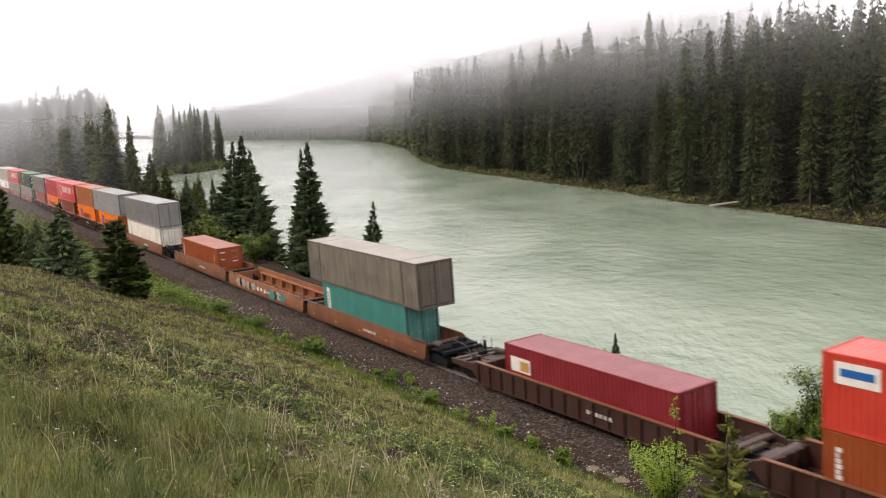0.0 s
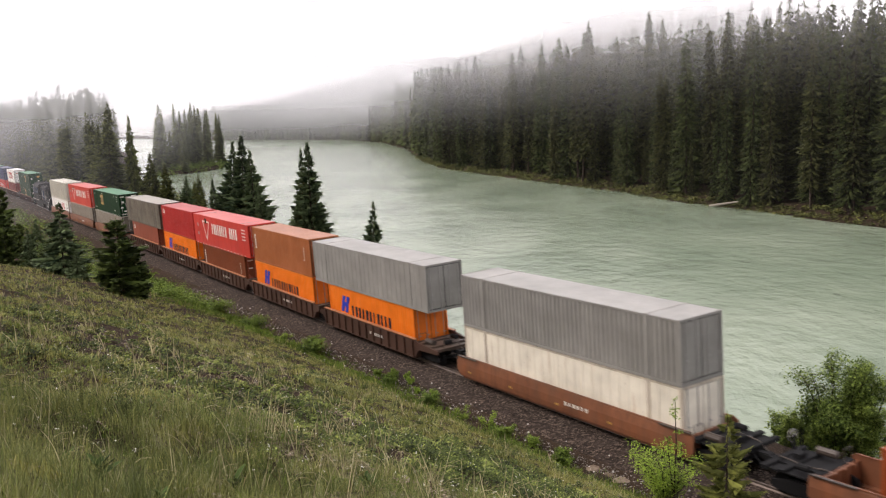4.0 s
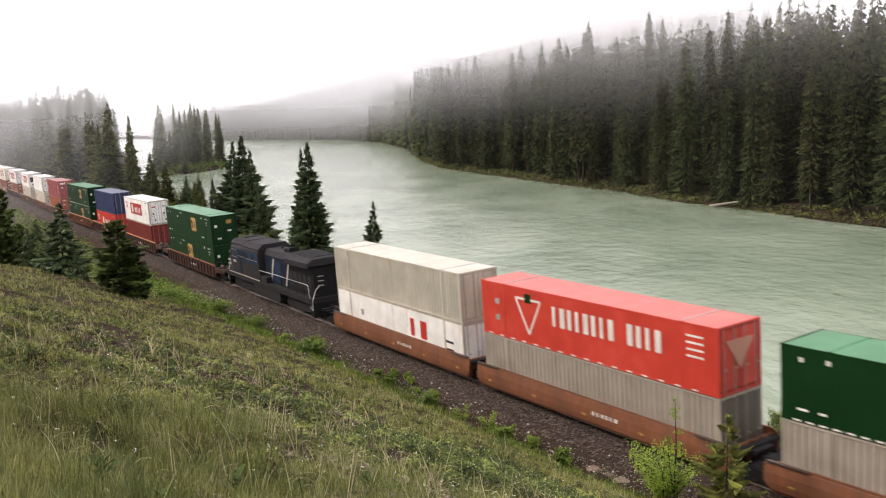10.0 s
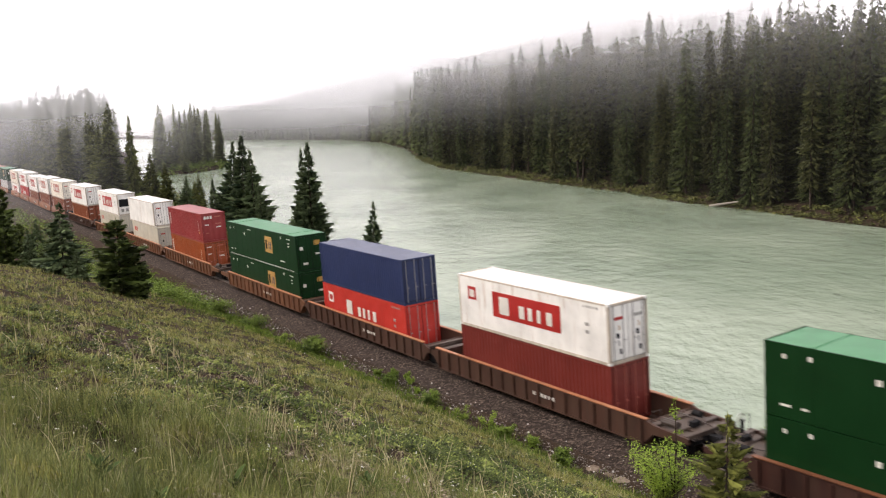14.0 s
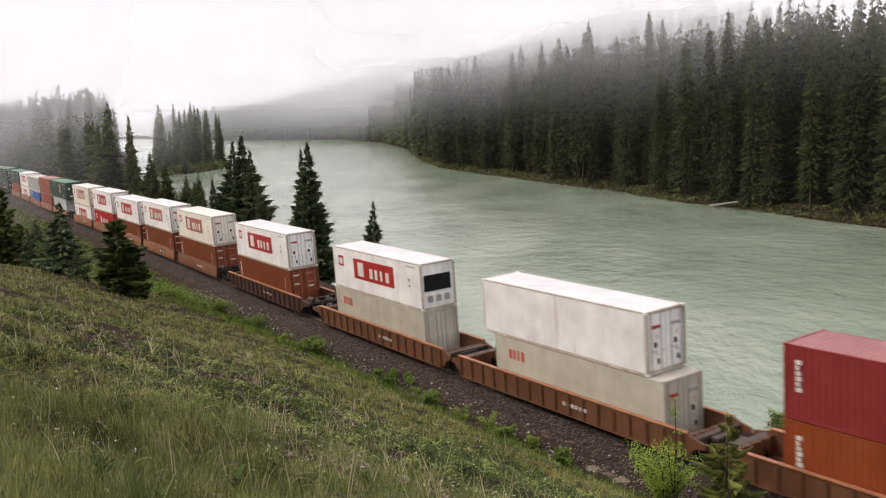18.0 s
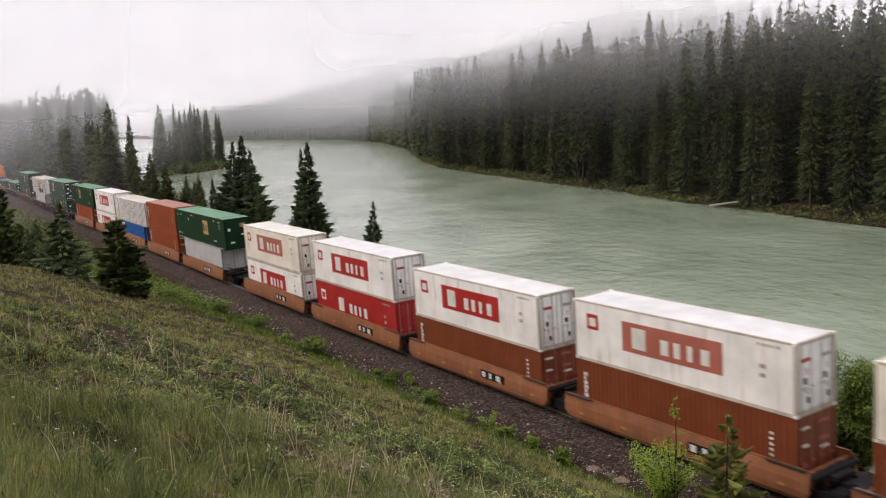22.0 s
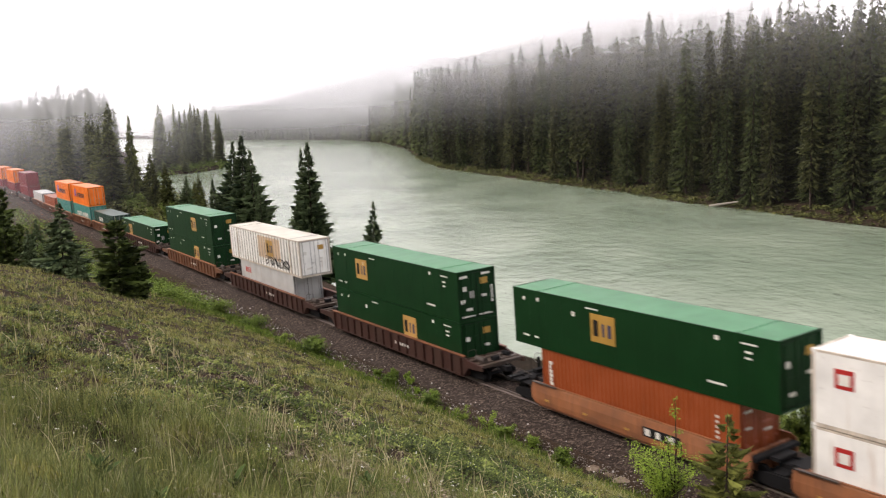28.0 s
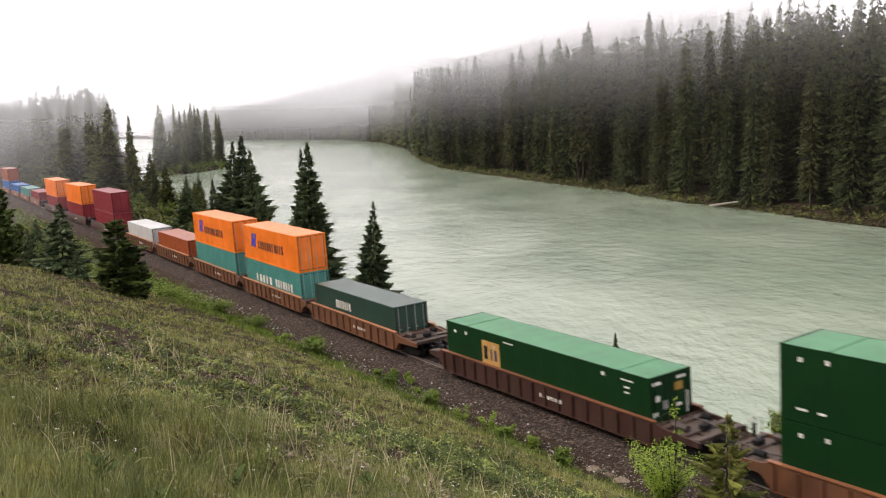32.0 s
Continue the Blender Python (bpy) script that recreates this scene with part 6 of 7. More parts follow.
        if own:
            truck(car, e * (reach - 1.75))

            def coupler(bm):
                box(bm, -0.5, 0.22, -0.12, 0.12, 0.76, 0.98)
                box(bm, 0.10, 0.40, -0.17, 0.17, 0.74, 1.02)
            c = part("coupler", cached(("coupler",), "black", coupler), None, car)
            c.matrix_basis = Matrix.Translation((e * reach, 0, 0)) @ (Matrix.Identity(4) if e > 0 else Matrix.Rotation(math.pi, 4, "Z"))

            def wheel(bm):
                for k in range(16):
                    a, b2 = k * math.tau / 16, (k + 1) * math.tau / 16
                    tube(bm, [(0, 0.26 * math.cos(a), 0.26 * math.sin(a)), (0, 0.26 * math.cos(b2), 0.26 * math.sin(b2))], 0.02, 4)
                tube(bm, [(0, -0.26, 0), (0, 0.26, 0)], 0.018, 4)
                tube(bm, [(0, 0, -0.26), (0, 0, 0.26)], 0.018, 4)
            if e < 0:
                hw = part("brake_wheel", cached(("brake_wheel",), "steel", wheel), None, car)
                hw.matrix_basis = Matrix.Translation((-reach + 0.25, 0.75, 1.75))

                def stand(bm):
                    box(bm, -0.05, 0.05, -0.06, 0.06, 1.15, 1.78)
                st = part("brake_stand", cached(("brake_stand",), "black", stand), None, car)
                st.matrix_basis = Matrix.Translation((-reach + 0.31, 0.75, 0))
                for yy in (0.2, 1.25):
                    gi = part("grab_iron", cached(("grab_iron",), "black", lambda bm: tube(bm, [(0, 0, 1.15), (0, 0, 1.9)], 0.018, 5)), None, car)
                    gi.matrix_basis = Matrix.Translation((-reach + 0.31, yy, 0))
        elif e < 0:
            truck(car, -reach)

    if kind == "smooth" and colour == "carorange" and not graffiti:
        panel = part("reporting_panel", cached(("reporting_panel",), "black", lambda bm: box(bm, 1.0, 3.2, -1.508, -1.46, 0.62, 1.06)), None, car, "black panel behind reporting marks")
        lettering(panel, "chalk", 1.15, 3.1, -1.510, 0.69, 0.99, 3)
    else:
        lettering(car, "chalk", 0.6, 2.4, -1.545 if kind == "ribbed" else -1.504, 0.74, 0.92, 6)
    if graffiti:
        for y in (-1, 1):
            lo, hi = sorted((y * 1.36, y * 1.06))
            part("inner_ledge", cached(("inner_ledge", y, feet), chord, lambda bm: [box(bm, -w + 0.9, w - 0.9, lo, hi, 1.02, 1.10)] + [box(bm, -w + 1.2 + k * 2.4, -w + 1.5 + k * 2.4, lo, hi, 0.34, 1.02) for k in range(6)]), None, car)
        r = random.Random(9)
        for k, (c, x, reach) in enumerate((("sand", -6.0, 0.8), ("steel", -4.7, 0.75), ("sand", -3.5, 0.7), ("black", -5.4, 0.35), ("steel", -2.3, 0.7), ("black", -2.9, 0.3), ("chalk", -1.0, 0.35), ("chalk", -0.2, 0.35), ("chalk", 0.6, 0.35), ("teal", 2.3, 1.1), ("steel", 3.6, 0.9), ("teal", 4.6, 0.8), ("black", 3.1, 0.4))):
            def blot(bm, x=x):
                tall = 0.46 if c != "chalk" else 0.2
                pts = [(x + reach * r.uniform(0.35, 1.1) * math.cos(q * math.tau / 13), 0.84 + tall * r.uniform(0.55, 1.0) * math.sin(q * math.tau / 13)) for q in range(13)]
                prism(bm, pts, -1.508 - 0.002 * k, -1.40)
            part("graffiti", cached(("graffiti", x), c, blot), None, car, "spray-painted patch")
    return car


def box_of(feet, colour, mark="", style="", end="doors", h=2.9):
    return (feet, colour, style or ("corrugated" if feet == 40 else "smooth"), mark, end, h)


H = 2.59
# middle at 16 s, car kind, paint, chord paint, well feet, joined to the car ahead, lower box, upper box
AHEAD = [
    (356.9, "ribbed", "carmaroon", "carbrown", 53, 0, box_of(40, "rust", "column"), box_of(40, "vermilion", "corner")),
    (337.9, "ribbed", "carmaroon", "carbrown", 53, 1, box_of(40, "maroon", "patch", h=H), None),
    (315.2, "smooth", "carbrown", "carbrown", 53, 0, box_of(40, "teal", "plate"), box_of(53, "grey", style="posts")),
    (296.8, "smooth", "carorange", "carorange", 53, 1, None, None),
    (278.3, "smooth", "carbrown", "carbrown", 53, 1, box_of(40, "rust", "column", end="plain", h=2.75), None),
    (255.4, "smooth", "carbrown", "carbrown", 53, 0, box_of(53, "cream", style="ribs"), box_of(53, "palegrey", style="posts")),
    (235.4, "ribbed", "carbrown", "chord", 40, 0, box_of(40, "orange", "hapag"), box_of(53, "palegrey", style="ribs")),
    (220.3, "ribbed", "carbrown", "chord", 40, 1, box_of(40, "orange", "hapag"), box_of(40, "ginger", "column")),
    (205.2, "ribbed", "carbrown", "chord", 40, 1, box_of(40, "brown", "column"), box_of(53, "scarlet", "tire wdashes")),
    (190.3, "ribbed", "carbrown", "chord", 40, 1, box_of(40, "orange", "hapag"), box_of(40, "red", "ca")),
    (175.2, "ribbed", "carbrown", "chord", 40, 1, box_of(40, "redbrown", "ca", style="smooth"), box_of(53, "grey", style="posts")),
    (155.0, "smooth", "carbrown", "carbrown", 53, 0, box_of(53, "tanbox", style="posts"), box_of(53, "green", "empk dashes")),
    (136.0, "smooth", "carbrown", "carbrown", 53, 1, box_of(53, "tanbox", style="posts"), box_of(53, "vermilion", "tire wdashes")),
    (117.7, "smooth", "carbrown", "carbrown", 53, 1, box_of(53, "white", "cp"), box_of(53, "beige", style="posts")),
]
NEXT = [
    "locomotive",
    (73.25, "ribbed", "carmaroon", "carbrown", 53, 0, box_of(53, "green", "empm"), box_of(53, "green", "emp")),
    (50.6, "ribbed", "carbrown", "chord", 53, 0, box_of(40, "brick"), box_of(40, "white", "kline reefer", style="smooth")),
    (32.0, "ribbed", "carbrown", "chord", 53, 1, box_of(40, "scarlet", "kred"), box_of(40, "navy")),
    (13.4, "ribbed", "carorange", "chord", 53, 1, box_of(53, "green", "emp"), box_of(53, "green", "emp dashes")),
    (-9.1, "ribbed", "carorange", "chord", 53, 0, box_of(40, "rust", "column"), box_of(40, "crimson", "column tex", end="plain")),
    (-28.2, "ribbed", "carorange", "chord", 53, 1, box_of(40, "beige", "oocl fwd reefer", style="smooth"), box_of(40, "white", "reefer", style="smooth")),
    (-46.9, "ribbed", "carorange", "chord", 53, 1, box_of(40, "beige", "oocl"), box_of(40, "white", "kline genset", style="smooth", end="plain")),
    (-67.7, "ribbed", "carbrown", "chord", 53, 0, box_of(40, "brown", "column"), box_of(40, "white", "kline reefer", style="smooth")),
    (-86.8, "smooth", "carbrown", "carbrown", 40, 0, box_of(40, "brown", "column"), box_of(40, "cream", "kfade reefer", style="smooth")),
    (-102.0, "smooth", "carorange", "carorange", 40, 1, box_of(40, "brown", "column"), box_of(40, "white", "kfade reefer", style="smooth")),
    (-116.9, "smooth", "carorange", "carorange", 40, 1, box_of(40, "brown", "column", h=H), box_of(40, "white", "kline reefer", style="smooth")),
    (-131.7, "smooth", "carorange", "carorange", 40, 1, box_of(40, "red", "kred"), box_of(40, "white", "kline reefer", style="smooth")),
    (-146.7, "smooth", "carorange", "carorange", 40, 1, box_of(40, "white", "kline reefer", style="smooth"), box_of(40, "cream", "kfade reefer", style="smooth")),
]
THEN = [
    (-166.2, "smooth", "carorange", "carorange", 40, 0, box_of(40, "lightgrey", style="smooth"), box_of(53, "green", "emp dashes")),
    (-181.3, "smooth", "carorange", "carorange", 40, 1, box_of(40, "rust", "column"), box_of(40, "rust", "column", end="plain")),
    (-196.3, "smooth", "carorange", "carorange", 40, 1, box_of(40, "blue", "corner", h=H), box_of(53, "white", "seams", style="ribs")),
    (-211.4, "smooth", "carorange", "carorange", 40, 1, box_of(40, "white", "kline reefer", style="smooth"), box_of(40, "white", "kline reefer", style="smooth")),
    (-226.8, "smooth", "carorange", "carorange", 40, 1, box_of(40, "rust", "column"), box_of(53, "green", "empo")),
    (-248.2, "ribbed", "carmaroon", "carbrown", 53, 0, box_of(53, "green", "emp"), box_of(53, "green", "empl")),
    (-270.6, "ribbed", "carmaroon", "carbrown", 53, 0, box_of(40, "lightgrey", "oocl", style="smooth", h=H), box_of(53, "white", style="ribs", mark="seams empd spray")),
    (-292.4, "ribbed", "carorange", "carorange", 53, 0, box_of(53, "green", "emp"), box_of(53, "green", "emp")),
    (-315.2, "ribbed", "carmaroon", "carbrown", 53, 0, box_of(53, "green", "empl"), None),
    (-335.8, "ribbed", "carorange", "chord", 40, 0, box_of(40, "darkgreen", "capital", h=H), None),
    (-350.9, "ribbed", "carorange", "chord", 40, 1, box_of(40, "teal", "ship"), box_of(40, "orange", "hapag")),
]
LAST = [
    (-366.0, "ribbed", "carorange", "chord", 40, 1, box_of(40, "teal"), box_of(40, "orange", "hapag")),
    (-381.3, "ribbed", "carorange", "chord", 40, 1, box_of(40, "rust", h=H), None),
    (-396.4, "ribbed", "carorange", "chord", 40, 1, box_of(40, "lightgrey", style="smooth", h=H), None),
    (-416.7, "smooth", "carmaroon", "carmaroon", 53, 0, box_of(40, "maroon"), box_of(40, "maroon")),
    (-438.0, "smooth", "carmaroon", "carmaroon", 53, 1, box_of(40, "maroon"), box_of(40, "orange")),
    (-459.5, "smooth", "carmaroon", "carmaroon", 53, 1, box_of(40, "maroon"), box_of(40, "orange")),
    (-482.0, "smooth", "carbrown", "carbrown", 40, 0, box_of(40, "maroon", h=H), None),
    (-497.5, "smooth", "carbrown", "carbrown", 40, 1, box_of(40, "teal", h=H), None),
    (-513.5, "smooth", "carbrown", "carbrown", 40, 1, box_of(40, "blue", h=H), None),
    (-529.5, "smooth", "carbrown", "carbrown", 40, 1, box_of(40, "blue"), box_of(40, "rust")),
]
TRAIN = AHEAD + NEXT + THEN + LAST
LOCO_U = 95.4
NAMES = {"palegrey": "weathered grey", "brick": "dark brick red", "ginger": "faded orange-brown", "tanbox": "dusty tan", "lightgrey": "light grey", "carbrown": "rusty brown", "carmaroon": "dark maroon", "carorange": "orange-brown", "redbrown": "red-brown", "darkgreen": "dark green", "rust": "orange-brown", "navy": "dark blue", "vermilion": "bright red", "scarlet": "bright red"}
RIDERS = []


def bogie_frame(bm):
    prism(bm, [(-2.6, 0.55), (-2.4, 0.35), (-1.2, 0.30), (-0.9, 0.22), (0.9, 0.22), (1.2, 0.30), (2.4, 0.35), (2.6, 0.55), (2.4, 0.95), (0.8, 1.08), (-0.8, 1.08), (-2.4, 0.95)], -0.09, 0.09)


def locomotive():
    """A six-axle freight locomotive, its cab towards the rear of the train."""
    loco = new("locomotive")

    def add(name, colour, make, parent=loco, label="", at=None):
        bm = bmesh.new()
        make(bm)
        ob = part(name, bm, col(colour), parent, label)
        if at is not None:
            ob.matrix_basis = at
        return ob

    add("deck", "sooty", lambda bm: box(bm, -10.3, 10.3, -1.52, 1.52, 1.22, 1.62), label="dark grey running board deck")
    add("edge_stripe", "cabgrey", lambda bm: box(bm, -9.6, 9.9, -1.532, -1.50, 1.56, 1.63), label="worn grey edge stripe")
    add("fuel_tank", "sooty", lambda bm: prism(bm, [(-3.3, 0.55), (-3.0, 0.34), (3.0, 0.34), (3.3, 0.55), (3.3, 1.2), (-3.3, 1.2)], -1.42, 1.42), label="dirty grey fuel tank")

    def hull(bm, rows):
        """rows of (x, half width, foot, shoulder, half width of roof, top)."""
        rings = []
        for x, w, z0, z1, wr, z2 in rows:
            rings.append([bm.verts.new((x, y, z)) for y, z in ((-w, z0), (-w, z1), (-wr, z2), (wr, z2), (w, z1), (w, z0))])
        for a, b in zip(rings[:-1], rings[1:]):
            for k in range(6):
                bm.faces.new((a[k], a[(k + 1) % 6], b[(k + 1) % 6], b[k]))
        bm.faces.new(rings[0])
        bm.faces.new(rings[-1][::-1])

    cab = add("cab", "cabgrey", lambda bm: hull(bm, [(-8.95, 1.46, 1.62, 3.15, 1.30, 3.30), (-8.45, 1.52, 1.62, 3.95, 1.05, 4.50), (-5.7, 1.52, 1.62, 3.95, 1.05, 4.55)]), label="grimy grey crew cab with dark blue upper half")
    nose = add("nose", "cabgrey", lambda bm: hull(bm, [(-10.35, 0.95, 1.55, 2.6, 0.7, 2.8), (-10.1, 1.25, 1.5, 2.85, 0.8, 3.1), (-8.95, 1.36, 1.55, 3.1, 0.95, 3.4)]), label="short sloping nose in grimy tan")
    add("nose_top", "blueworn", lambda bm: hull(bm, [(-10.2, 1.10, 2.80, 2.86, 0.78, 3.12), (-8.93, 1.38, 2.95, 3.12, 0.97, 3.44)]), nose, "dark blue nose top")
    for k in range(2):
        add("nose_stripe", "tan", lambda bm: prism(bm, [(-10.02, 2.18 + 0.34 * k), (-9.0, 2.18 + 0.34 * k), (-9.0, 2.38 + 0.34 * k), (-10.02, 2.34 + 0.34 * k)], -1.375, -1.2), nose, "worn tan stripe")
    add("number_board", "glassy", lambda bm: box(bm, -9.0, -8.7, -1.2, -0.7, 3.62, 3.84), cab)
    add("cab_roof", "roofgrey", lambda bm: hull(bm, [(-9.05, 1.10, 4.10, 4.14, 0.80, 4.24), (-8.75, 1.34, 4.22, 4.30, 1.00, 4.60), (-8.0, 1.38, 4.26, 4.34, 1.02, 4.72), (-4.9, 1.40, 4.26, 4.34, 1.02, 4.74)]), label="dusty grey rounded cab roof")
    add("roof_hatch", "sooty", lambda bm: hull(bm, [(-8.0, 0.55, 4.66, 4.76, 0.5, 4.80), (-6.9, 0.55, 4.66, 4.76, 0.5, 4.80)]))
    for x in (-7.7, -7.2):
        add("roof_antenna", "black", lambda bm: tube(bm, [(x, 0.75, 4.6), (x, 0.75, 4.95)], 0.06, 6, 0.6))
    add("side_band", "blueworn", lambda bm: box(bm, -8.35, -1.25, -1.534, -1.50, 2.95, 3.94), cab, "faded dark blue side band")
    for x0, x1 in ((-8.15, -7.5), (-7.38, -6.75)):
        w = add("window", "glassy", lambda bm: box(bm, x0, x1, -1.545, -1.49, 3.15, 3.78), cab, "dark side window")
        add("window_frame", "steel", lambda bm: [box(bm, x0 - 0.04, x1 + 0.04, -1.552, -1.50, z, z + 0.035) for z in (3.11, 3.78)], w)
    add("name_block", "steel", lambda bm: box(bm, -7.95, -7.2, -1.541, -1.50, 2.62, 2.84), cab, "faint grey lettering block")
    add("grab_rail", "steel", lambda bm: tube(bm, [(-6.55, -1.58, 3.32), (-4.4, -1.58, 3.30), (-1.2, -1.58, 3.28)], 0.014, 5), cab)
    add("cab_door", "navyblue", lambda bm: box(bm, -6.4, -5.75, -1.54, -1.49, 1.7, 3.85), cab)
    for y in (-0.85, 0.15):
        add("windscreen", "glassy", lambda bm: prism(bm, [(-8.93, 3.38), (-8.86, 3.34), (-8.46, 4.02), (-8.53, 4.06)], y, y + 0.72), cab)
    cabinet = add("equipment_hood", "cabgrey", lambda bm: hull(bm, [(-5.65, 1.50, 1.62, 4.05, 1.15, 4.50), (-1.1, 1.50, 1.62, 4.05, 1.15, 4.52)]), label="grimy grey and blue equipment cabinet behind the cab")
    add("hood_roof", "roofgrey", lambda bm: hull(bm, [(-4.85, 1.46, 4.22, 4.30, 1.04, 4.70), (-0.95, 1.48, 4.22, 4.30, 1.04, 4.72)]), label="dusty grey roof with a seam")
    for x0 in (-5.5, -4.55, -2.9):
        add("vent_opening", "black", lambda bm: box(bm, x0, x0 + 0.78, -1.546, -1.49, 3.12, 3.80), cabinet, "dark screened opening")
    for k in range(4):
        add("cabinet_door", "cabgrey", lambda bm: box(bm, -5.55 + k * 0.96, -4.67 + k * 0.96, -1.525, -1.49, 1.75, 2.88), cabinet)
    add("sill_stripe", "tan", lambda bm: box(bm, -9.6, -1.2, -1.545, -1.52, 1.60, 1.68), cabinet, "worn tan sill stripe")
    add("battery_box", "sooty", lambda bm: box(bm, -0.9, 0.5, -1.50, -1.02, 1.62, 2.1))
    hood = add("engine_hood", "navyblue", lambda bm: hull(bm, [(-1.1, 0.98, 1.62, 3.85, 0.75, 4.28), (5.0, 0.98, 1.62, 3.85, 0.75, 4.28)]), label="narrow dark blue engine hood")
    add("hood_roof", "roofgrey", lambda bm: hull(bm, [(-1.0, 1.03, 3.88, 3.92, 0.75, 4.36), (4.9, 1.03, 3.88, 3.92, 0.75, 4.36)]))
    add("exhaust_stack", "black", lambda bm: hull(bm, [(2.6, 0.45, 4.3, 4.58, 0.38, 4.66), (3.8, 0.45, 4.3, 4.66, 0.38, 4.78)]), label="black exhaust housing")
    for k in range(8):
        x = -0.9 + k * 0.74
        add("hood_door", "blueworn" if k in (2, 3, 4) else "navyblue", lambda bm: box(bm, x, x + 0.68, -1.005, -0.97, 1.85, 3.6), hood)
    for x in (0.25, 3.7):
        add("stripe", "tan", lambda bm: prism(bm, [(x, 1.75), (x + 0.30, 1.75), (x + 1.25, 3.72), (x + 0.95, 3.72)], -1.013, -0.99), hood, "slanting tan stripe")
    rad = add("radiator_section", "black", lambda bm: hull(bm, [(5.0, 1.05, 1.62, 3.6, 1.0, 3.9), (10.0, 1.05, 1.62, 3.6, 1.0, 3.9)]), label="black radiator compartment")
    add("radiator_roof", "roofgrey", lambda bm: hull(bm, [(4.6, 1.05, 3.85, 4.0, 0.8, 4.36), (5.3, 1.56, 3.85, 4.30, 1.1, 4.66), (10.1, 1.56, 3.95, 4.35, 1.1, 4.66), (10.3, 1.50, 4.1, 4.35, 1.1, 4.60)]), label="overhanging dark radiator roof")
    for y in (-0.55, 0.55):
        add("radiator_grille", "black", lambda bm: box(bm, 5.5, 9.7, y - 0.52, y + 0.52, 4.62, 4.69))
    for k in range(9):
        add("fan_grate", "sooty", lambda bm: box(bm, 5.6 + k * 0.48, 5.72 + k * 0.48, -1.0, 1.0, 4.685, 4.71))
    for k in range(5):
        add("vent_louver", "sooty", lambda bm: box(bm, 5.0 + k * 0.95, 5.75 + k * 0.95, -1.075, -1.04, 2.0, 3.2), rad)
    for k in range(3):
        add("ladder_rung", "tan", lambda bm: box(bm, 10.0, 10.06, -0.7, -0.25, 2.5 + k * 0.35, 2.55 + k * 0.35))
    rail = add("handrail", "silver", lambda bm: tube(bm, [(-1.2, -1.46, 2.55), (3.0, -1.46, 2.62), (9.6, -1.46, 2.66), (9.75, -1.46, 2.60), (9.95, -1.46, 1.7), (10.0, -1.46, 0.8)], 0.018, 6), label="pale metal handrail")
    for k in range(7):
        add("stanchion", "sooty", lambda bm: tube(bm, [(-1.0 + k * 1.65, -1.46, 1.6), (-1.0 + k * 1.65, -1.46, 2.56)], 0.022, 5), rail)
    add("end_rail", "silver", lambda bm: tube(bm, [(10.35, -0.75, 2.6), (10.3, -1.1, 2.2), (10.3, -1.4, 1.5), (10.3, -1.42, 0.75)], 0.035, 6))
    add("end_rail", "silver", lambda bm: tube(bm, [(-10.3, -0.75, 2.6), (-10.4, -1.1, 2.2), (-10.3, -1.4, 1.5), (-10.3, -1.42, 0.75)], 0.035, 6))
    add("end_rail", "sooty", lambda bm: tube(bm, [(10.35, 0.7, 1.6), (10.35, 0.7, 2.6), (10.35, 1.35, 2.6), (10.35, 1.35, 1.6)], 0.025, 5))
    for e in (-1, 1):
        add("pilot", "black", lambda bm: box(bm, min(e * 10.0, e * 10.45), max(e * 10.0, e * 10.45), -1.4, 1.4, 0.2, 1.3))
        add("steps", "sooty", lambda bm: [box(bm, e * 9.95 - 0.25, e * 9.95 + 0.25, -1.5, -1.2, z, z + 0.05) for z in (0.35, 0.75, 1.1)])
        add("coupler", "black", lambda bm: box(bm, min(e * 10.4, e * 11.1), max(e * 10.4, e * 11.1), -0.16, 0.16, 0.72, 1.0))
        tr = add("bogie", "black", lambda bm: box(bm, -2.2, 2.2, -0.7, 0.7, 0.55, 1.15), label="six-wheel bogie in grimy grey", at=Matrix.Translation((e * 6.7, 0, 0)))
        for y in (-1.05, 1.05):
            add("side_frame", "sooty", bogie_frame, tr, at=Matrix.Translation((0, y, 0)))
        for x in (-1.95, 0, 1.95):
            def ws(bm):
                for y in (-0.755, 0.755):
                    tube(bm, [(0, y - 0.07, 0.52), (0, y + 0.07, 0.52)], 0.52, 22)
                tube(bm, [(0, -1.12, 0.52), (0, 1.12, 0.52)], 0.12, 8)
            add("wheelset", "black", ws, tr, at=Matrix.Translation((x, 0, 0)))
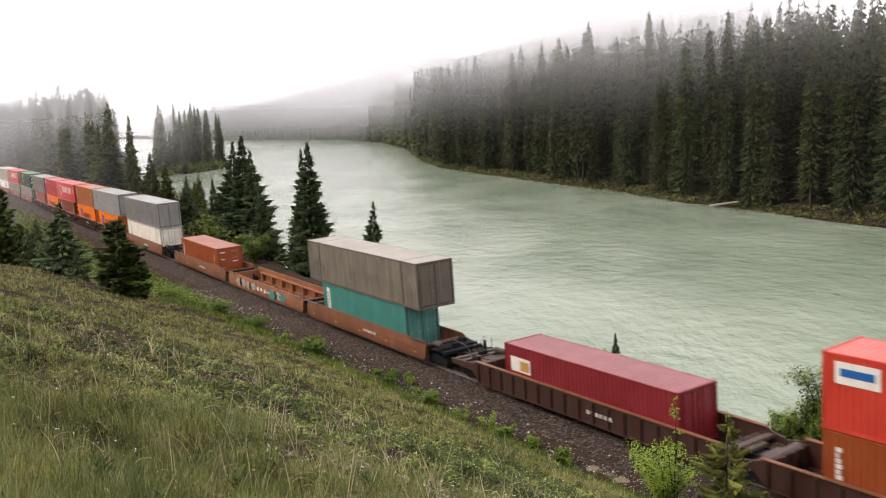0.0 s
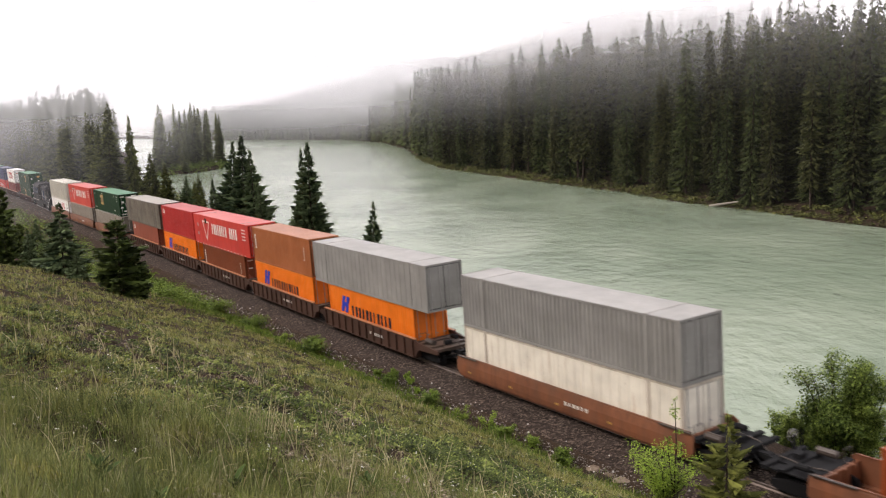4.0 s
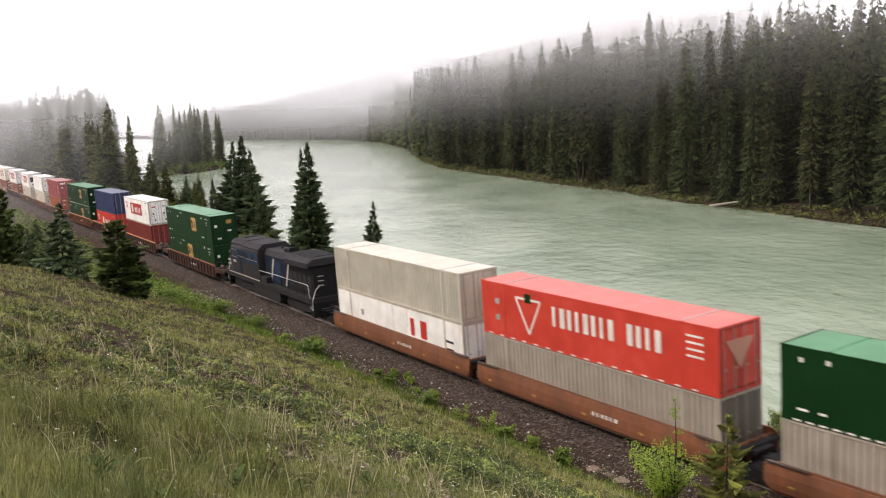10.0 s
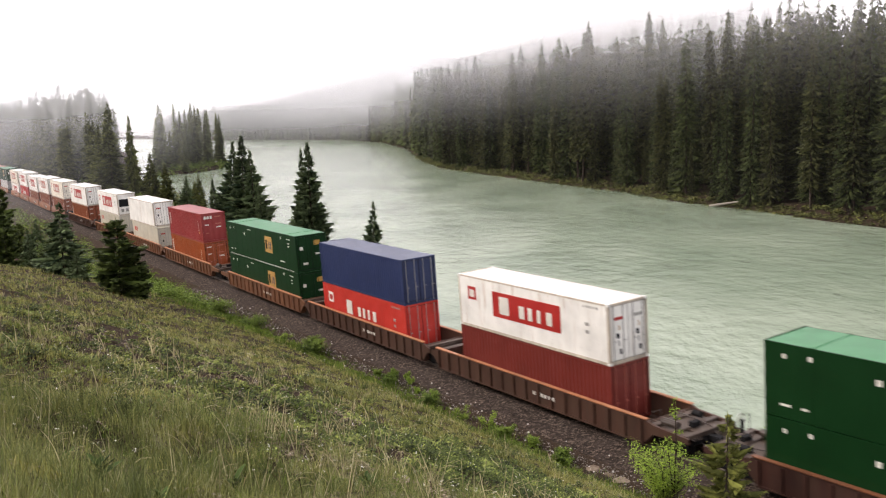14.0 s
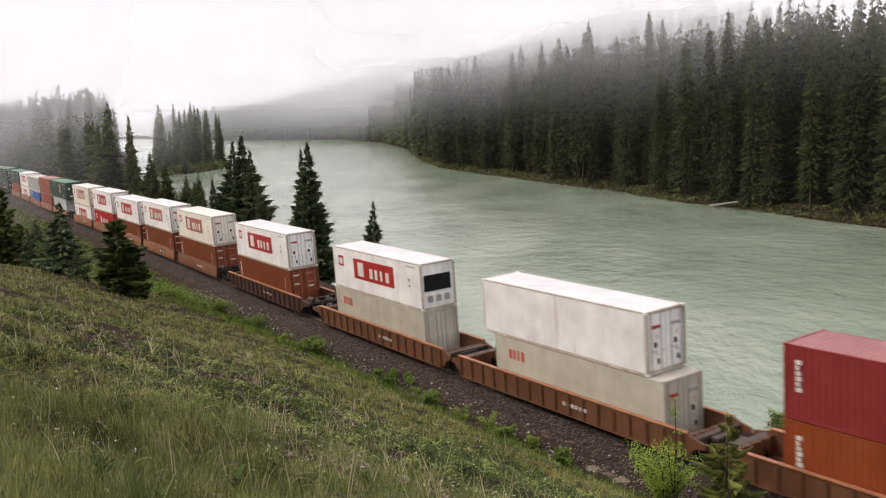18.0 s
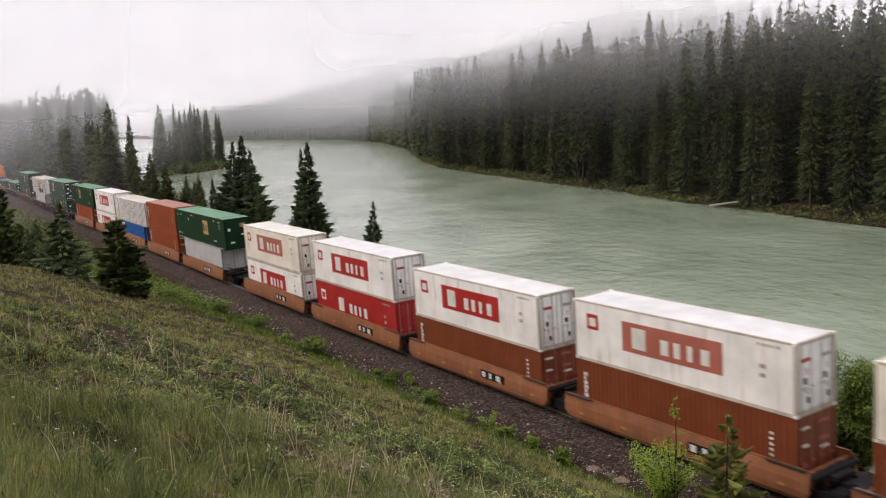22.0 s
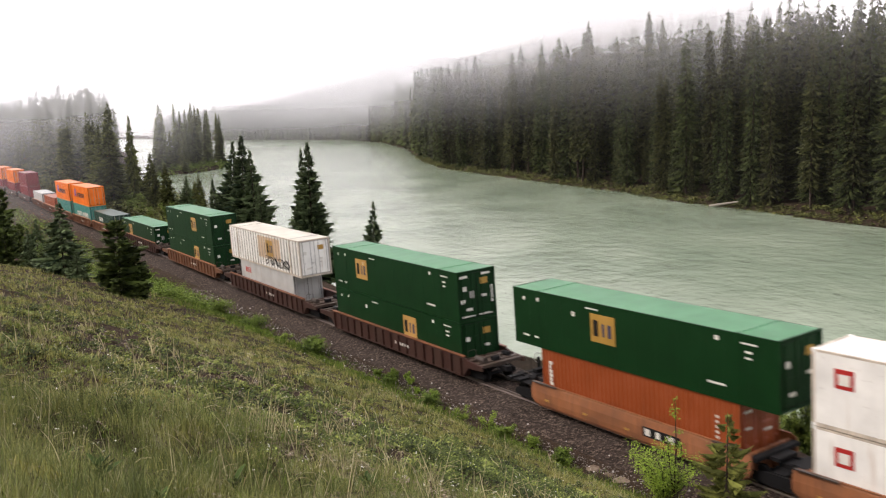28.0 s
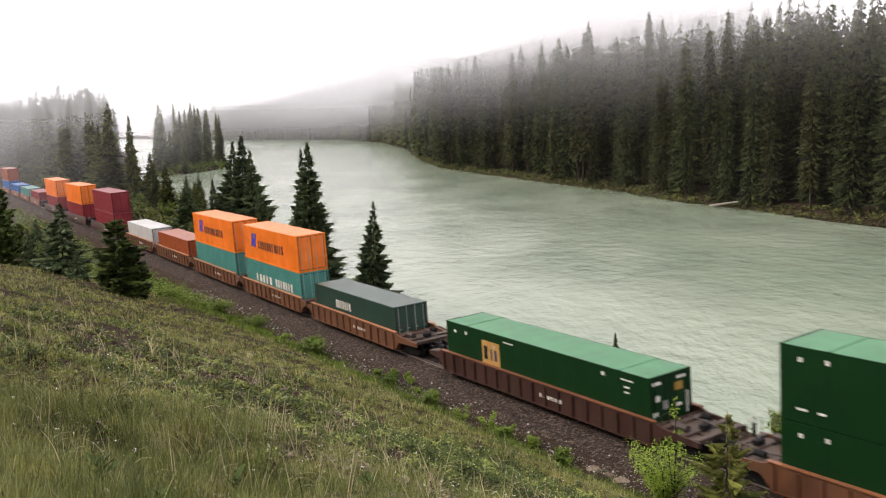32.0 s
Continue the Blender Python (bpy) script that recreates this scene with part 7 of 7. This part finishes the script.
    add("horn", "black", lambda bm: tube(bm, [(0.6, 0.1, 4.34), (0.6, 0.1, 4.52), (1.1, 0.1, 4.54)], 0.07, 6))
    loco.scale = (0.945, 1, 1)
    return tagged(loco, "dark blue and grey freight locomotive running mid-train", "locomotive")


places = [c if isinstance(c, str) else c[0] for c in TRAIN]
places = [LOCO_U if p == "locomotive" else p for p in places]
for i, c in enumerate(TRAIN):
    if c == "locomotive":
        RIDERS.append((LOCO_U, locomotive(), 0.0))
        continue
    u, kind, colour, chord, feet, joined, low, high = c
    joined_behind = i + 1 < len(TRAIN) and TRAIN[i + 1] != "locomotive" and TRAIN[i + 1][5]
    half = 10.2 if feet == 53 else 8.0
    front = (places[i - 1] - u) / 2 if joined and i else (11.3 if feet == 53 else 9.2)
    rear = (u - places[i + 1]) / 2 if joined_behind else (11.3 if feet == 53 else 9.2)
    if i + 1 < len(TRAIN) and not joined_behind and TRAIN[i + 1] != "locomotive":
        rear = min(rear, (u - places[i + 1]) / 2 - 0.3 + (0.0))
    if i and not joined and TRAIN[i - 1] != "locomotive":
        front = min(front, (places[i - 1] - u) / 2 - 0.3)
    car = well_car(kind, colour, chord, feet, front, rear, not joined, not joined_behind, graffiti=low is None)
    tone = NAMES.get(colour, colour)
    load = "empty, graffiti on its side" if low is None else "carrying one container" if high is None else "carrying two stacked containers"
    tagged(car, f"{tone} {'rib-sided' if kind == 'ribbed' else 'smooth-sided'} steel well car {load}", "rail car", "well cars of the train")
    RIDERS.append((u, car, 0.0))
    z = 0.34
    for spec, where in ((low, "set in a well car"), (high, "stacked on another container")):
        if spec:
            b = container(spec)
            size = "long" if spec[0] == 53 else "standard"
            tagged(b, f"{size} {NAMES.get(spec[1], spec[1])} steel shipping container {where}", "container", "containers on the train")
            RIDERS.append((u + (0.9 if "fwd" in spec[3] else 0.0), b, z))
            z += spec[5] + 0.02


def motions():
    for u, thing, z in RIDERS:
        up = Matrix.Translation((0, 0, z))
        walk(thing, [(float(t), rolling(u + gone(t)) @ up) for t in range(0, 33)])


motions()
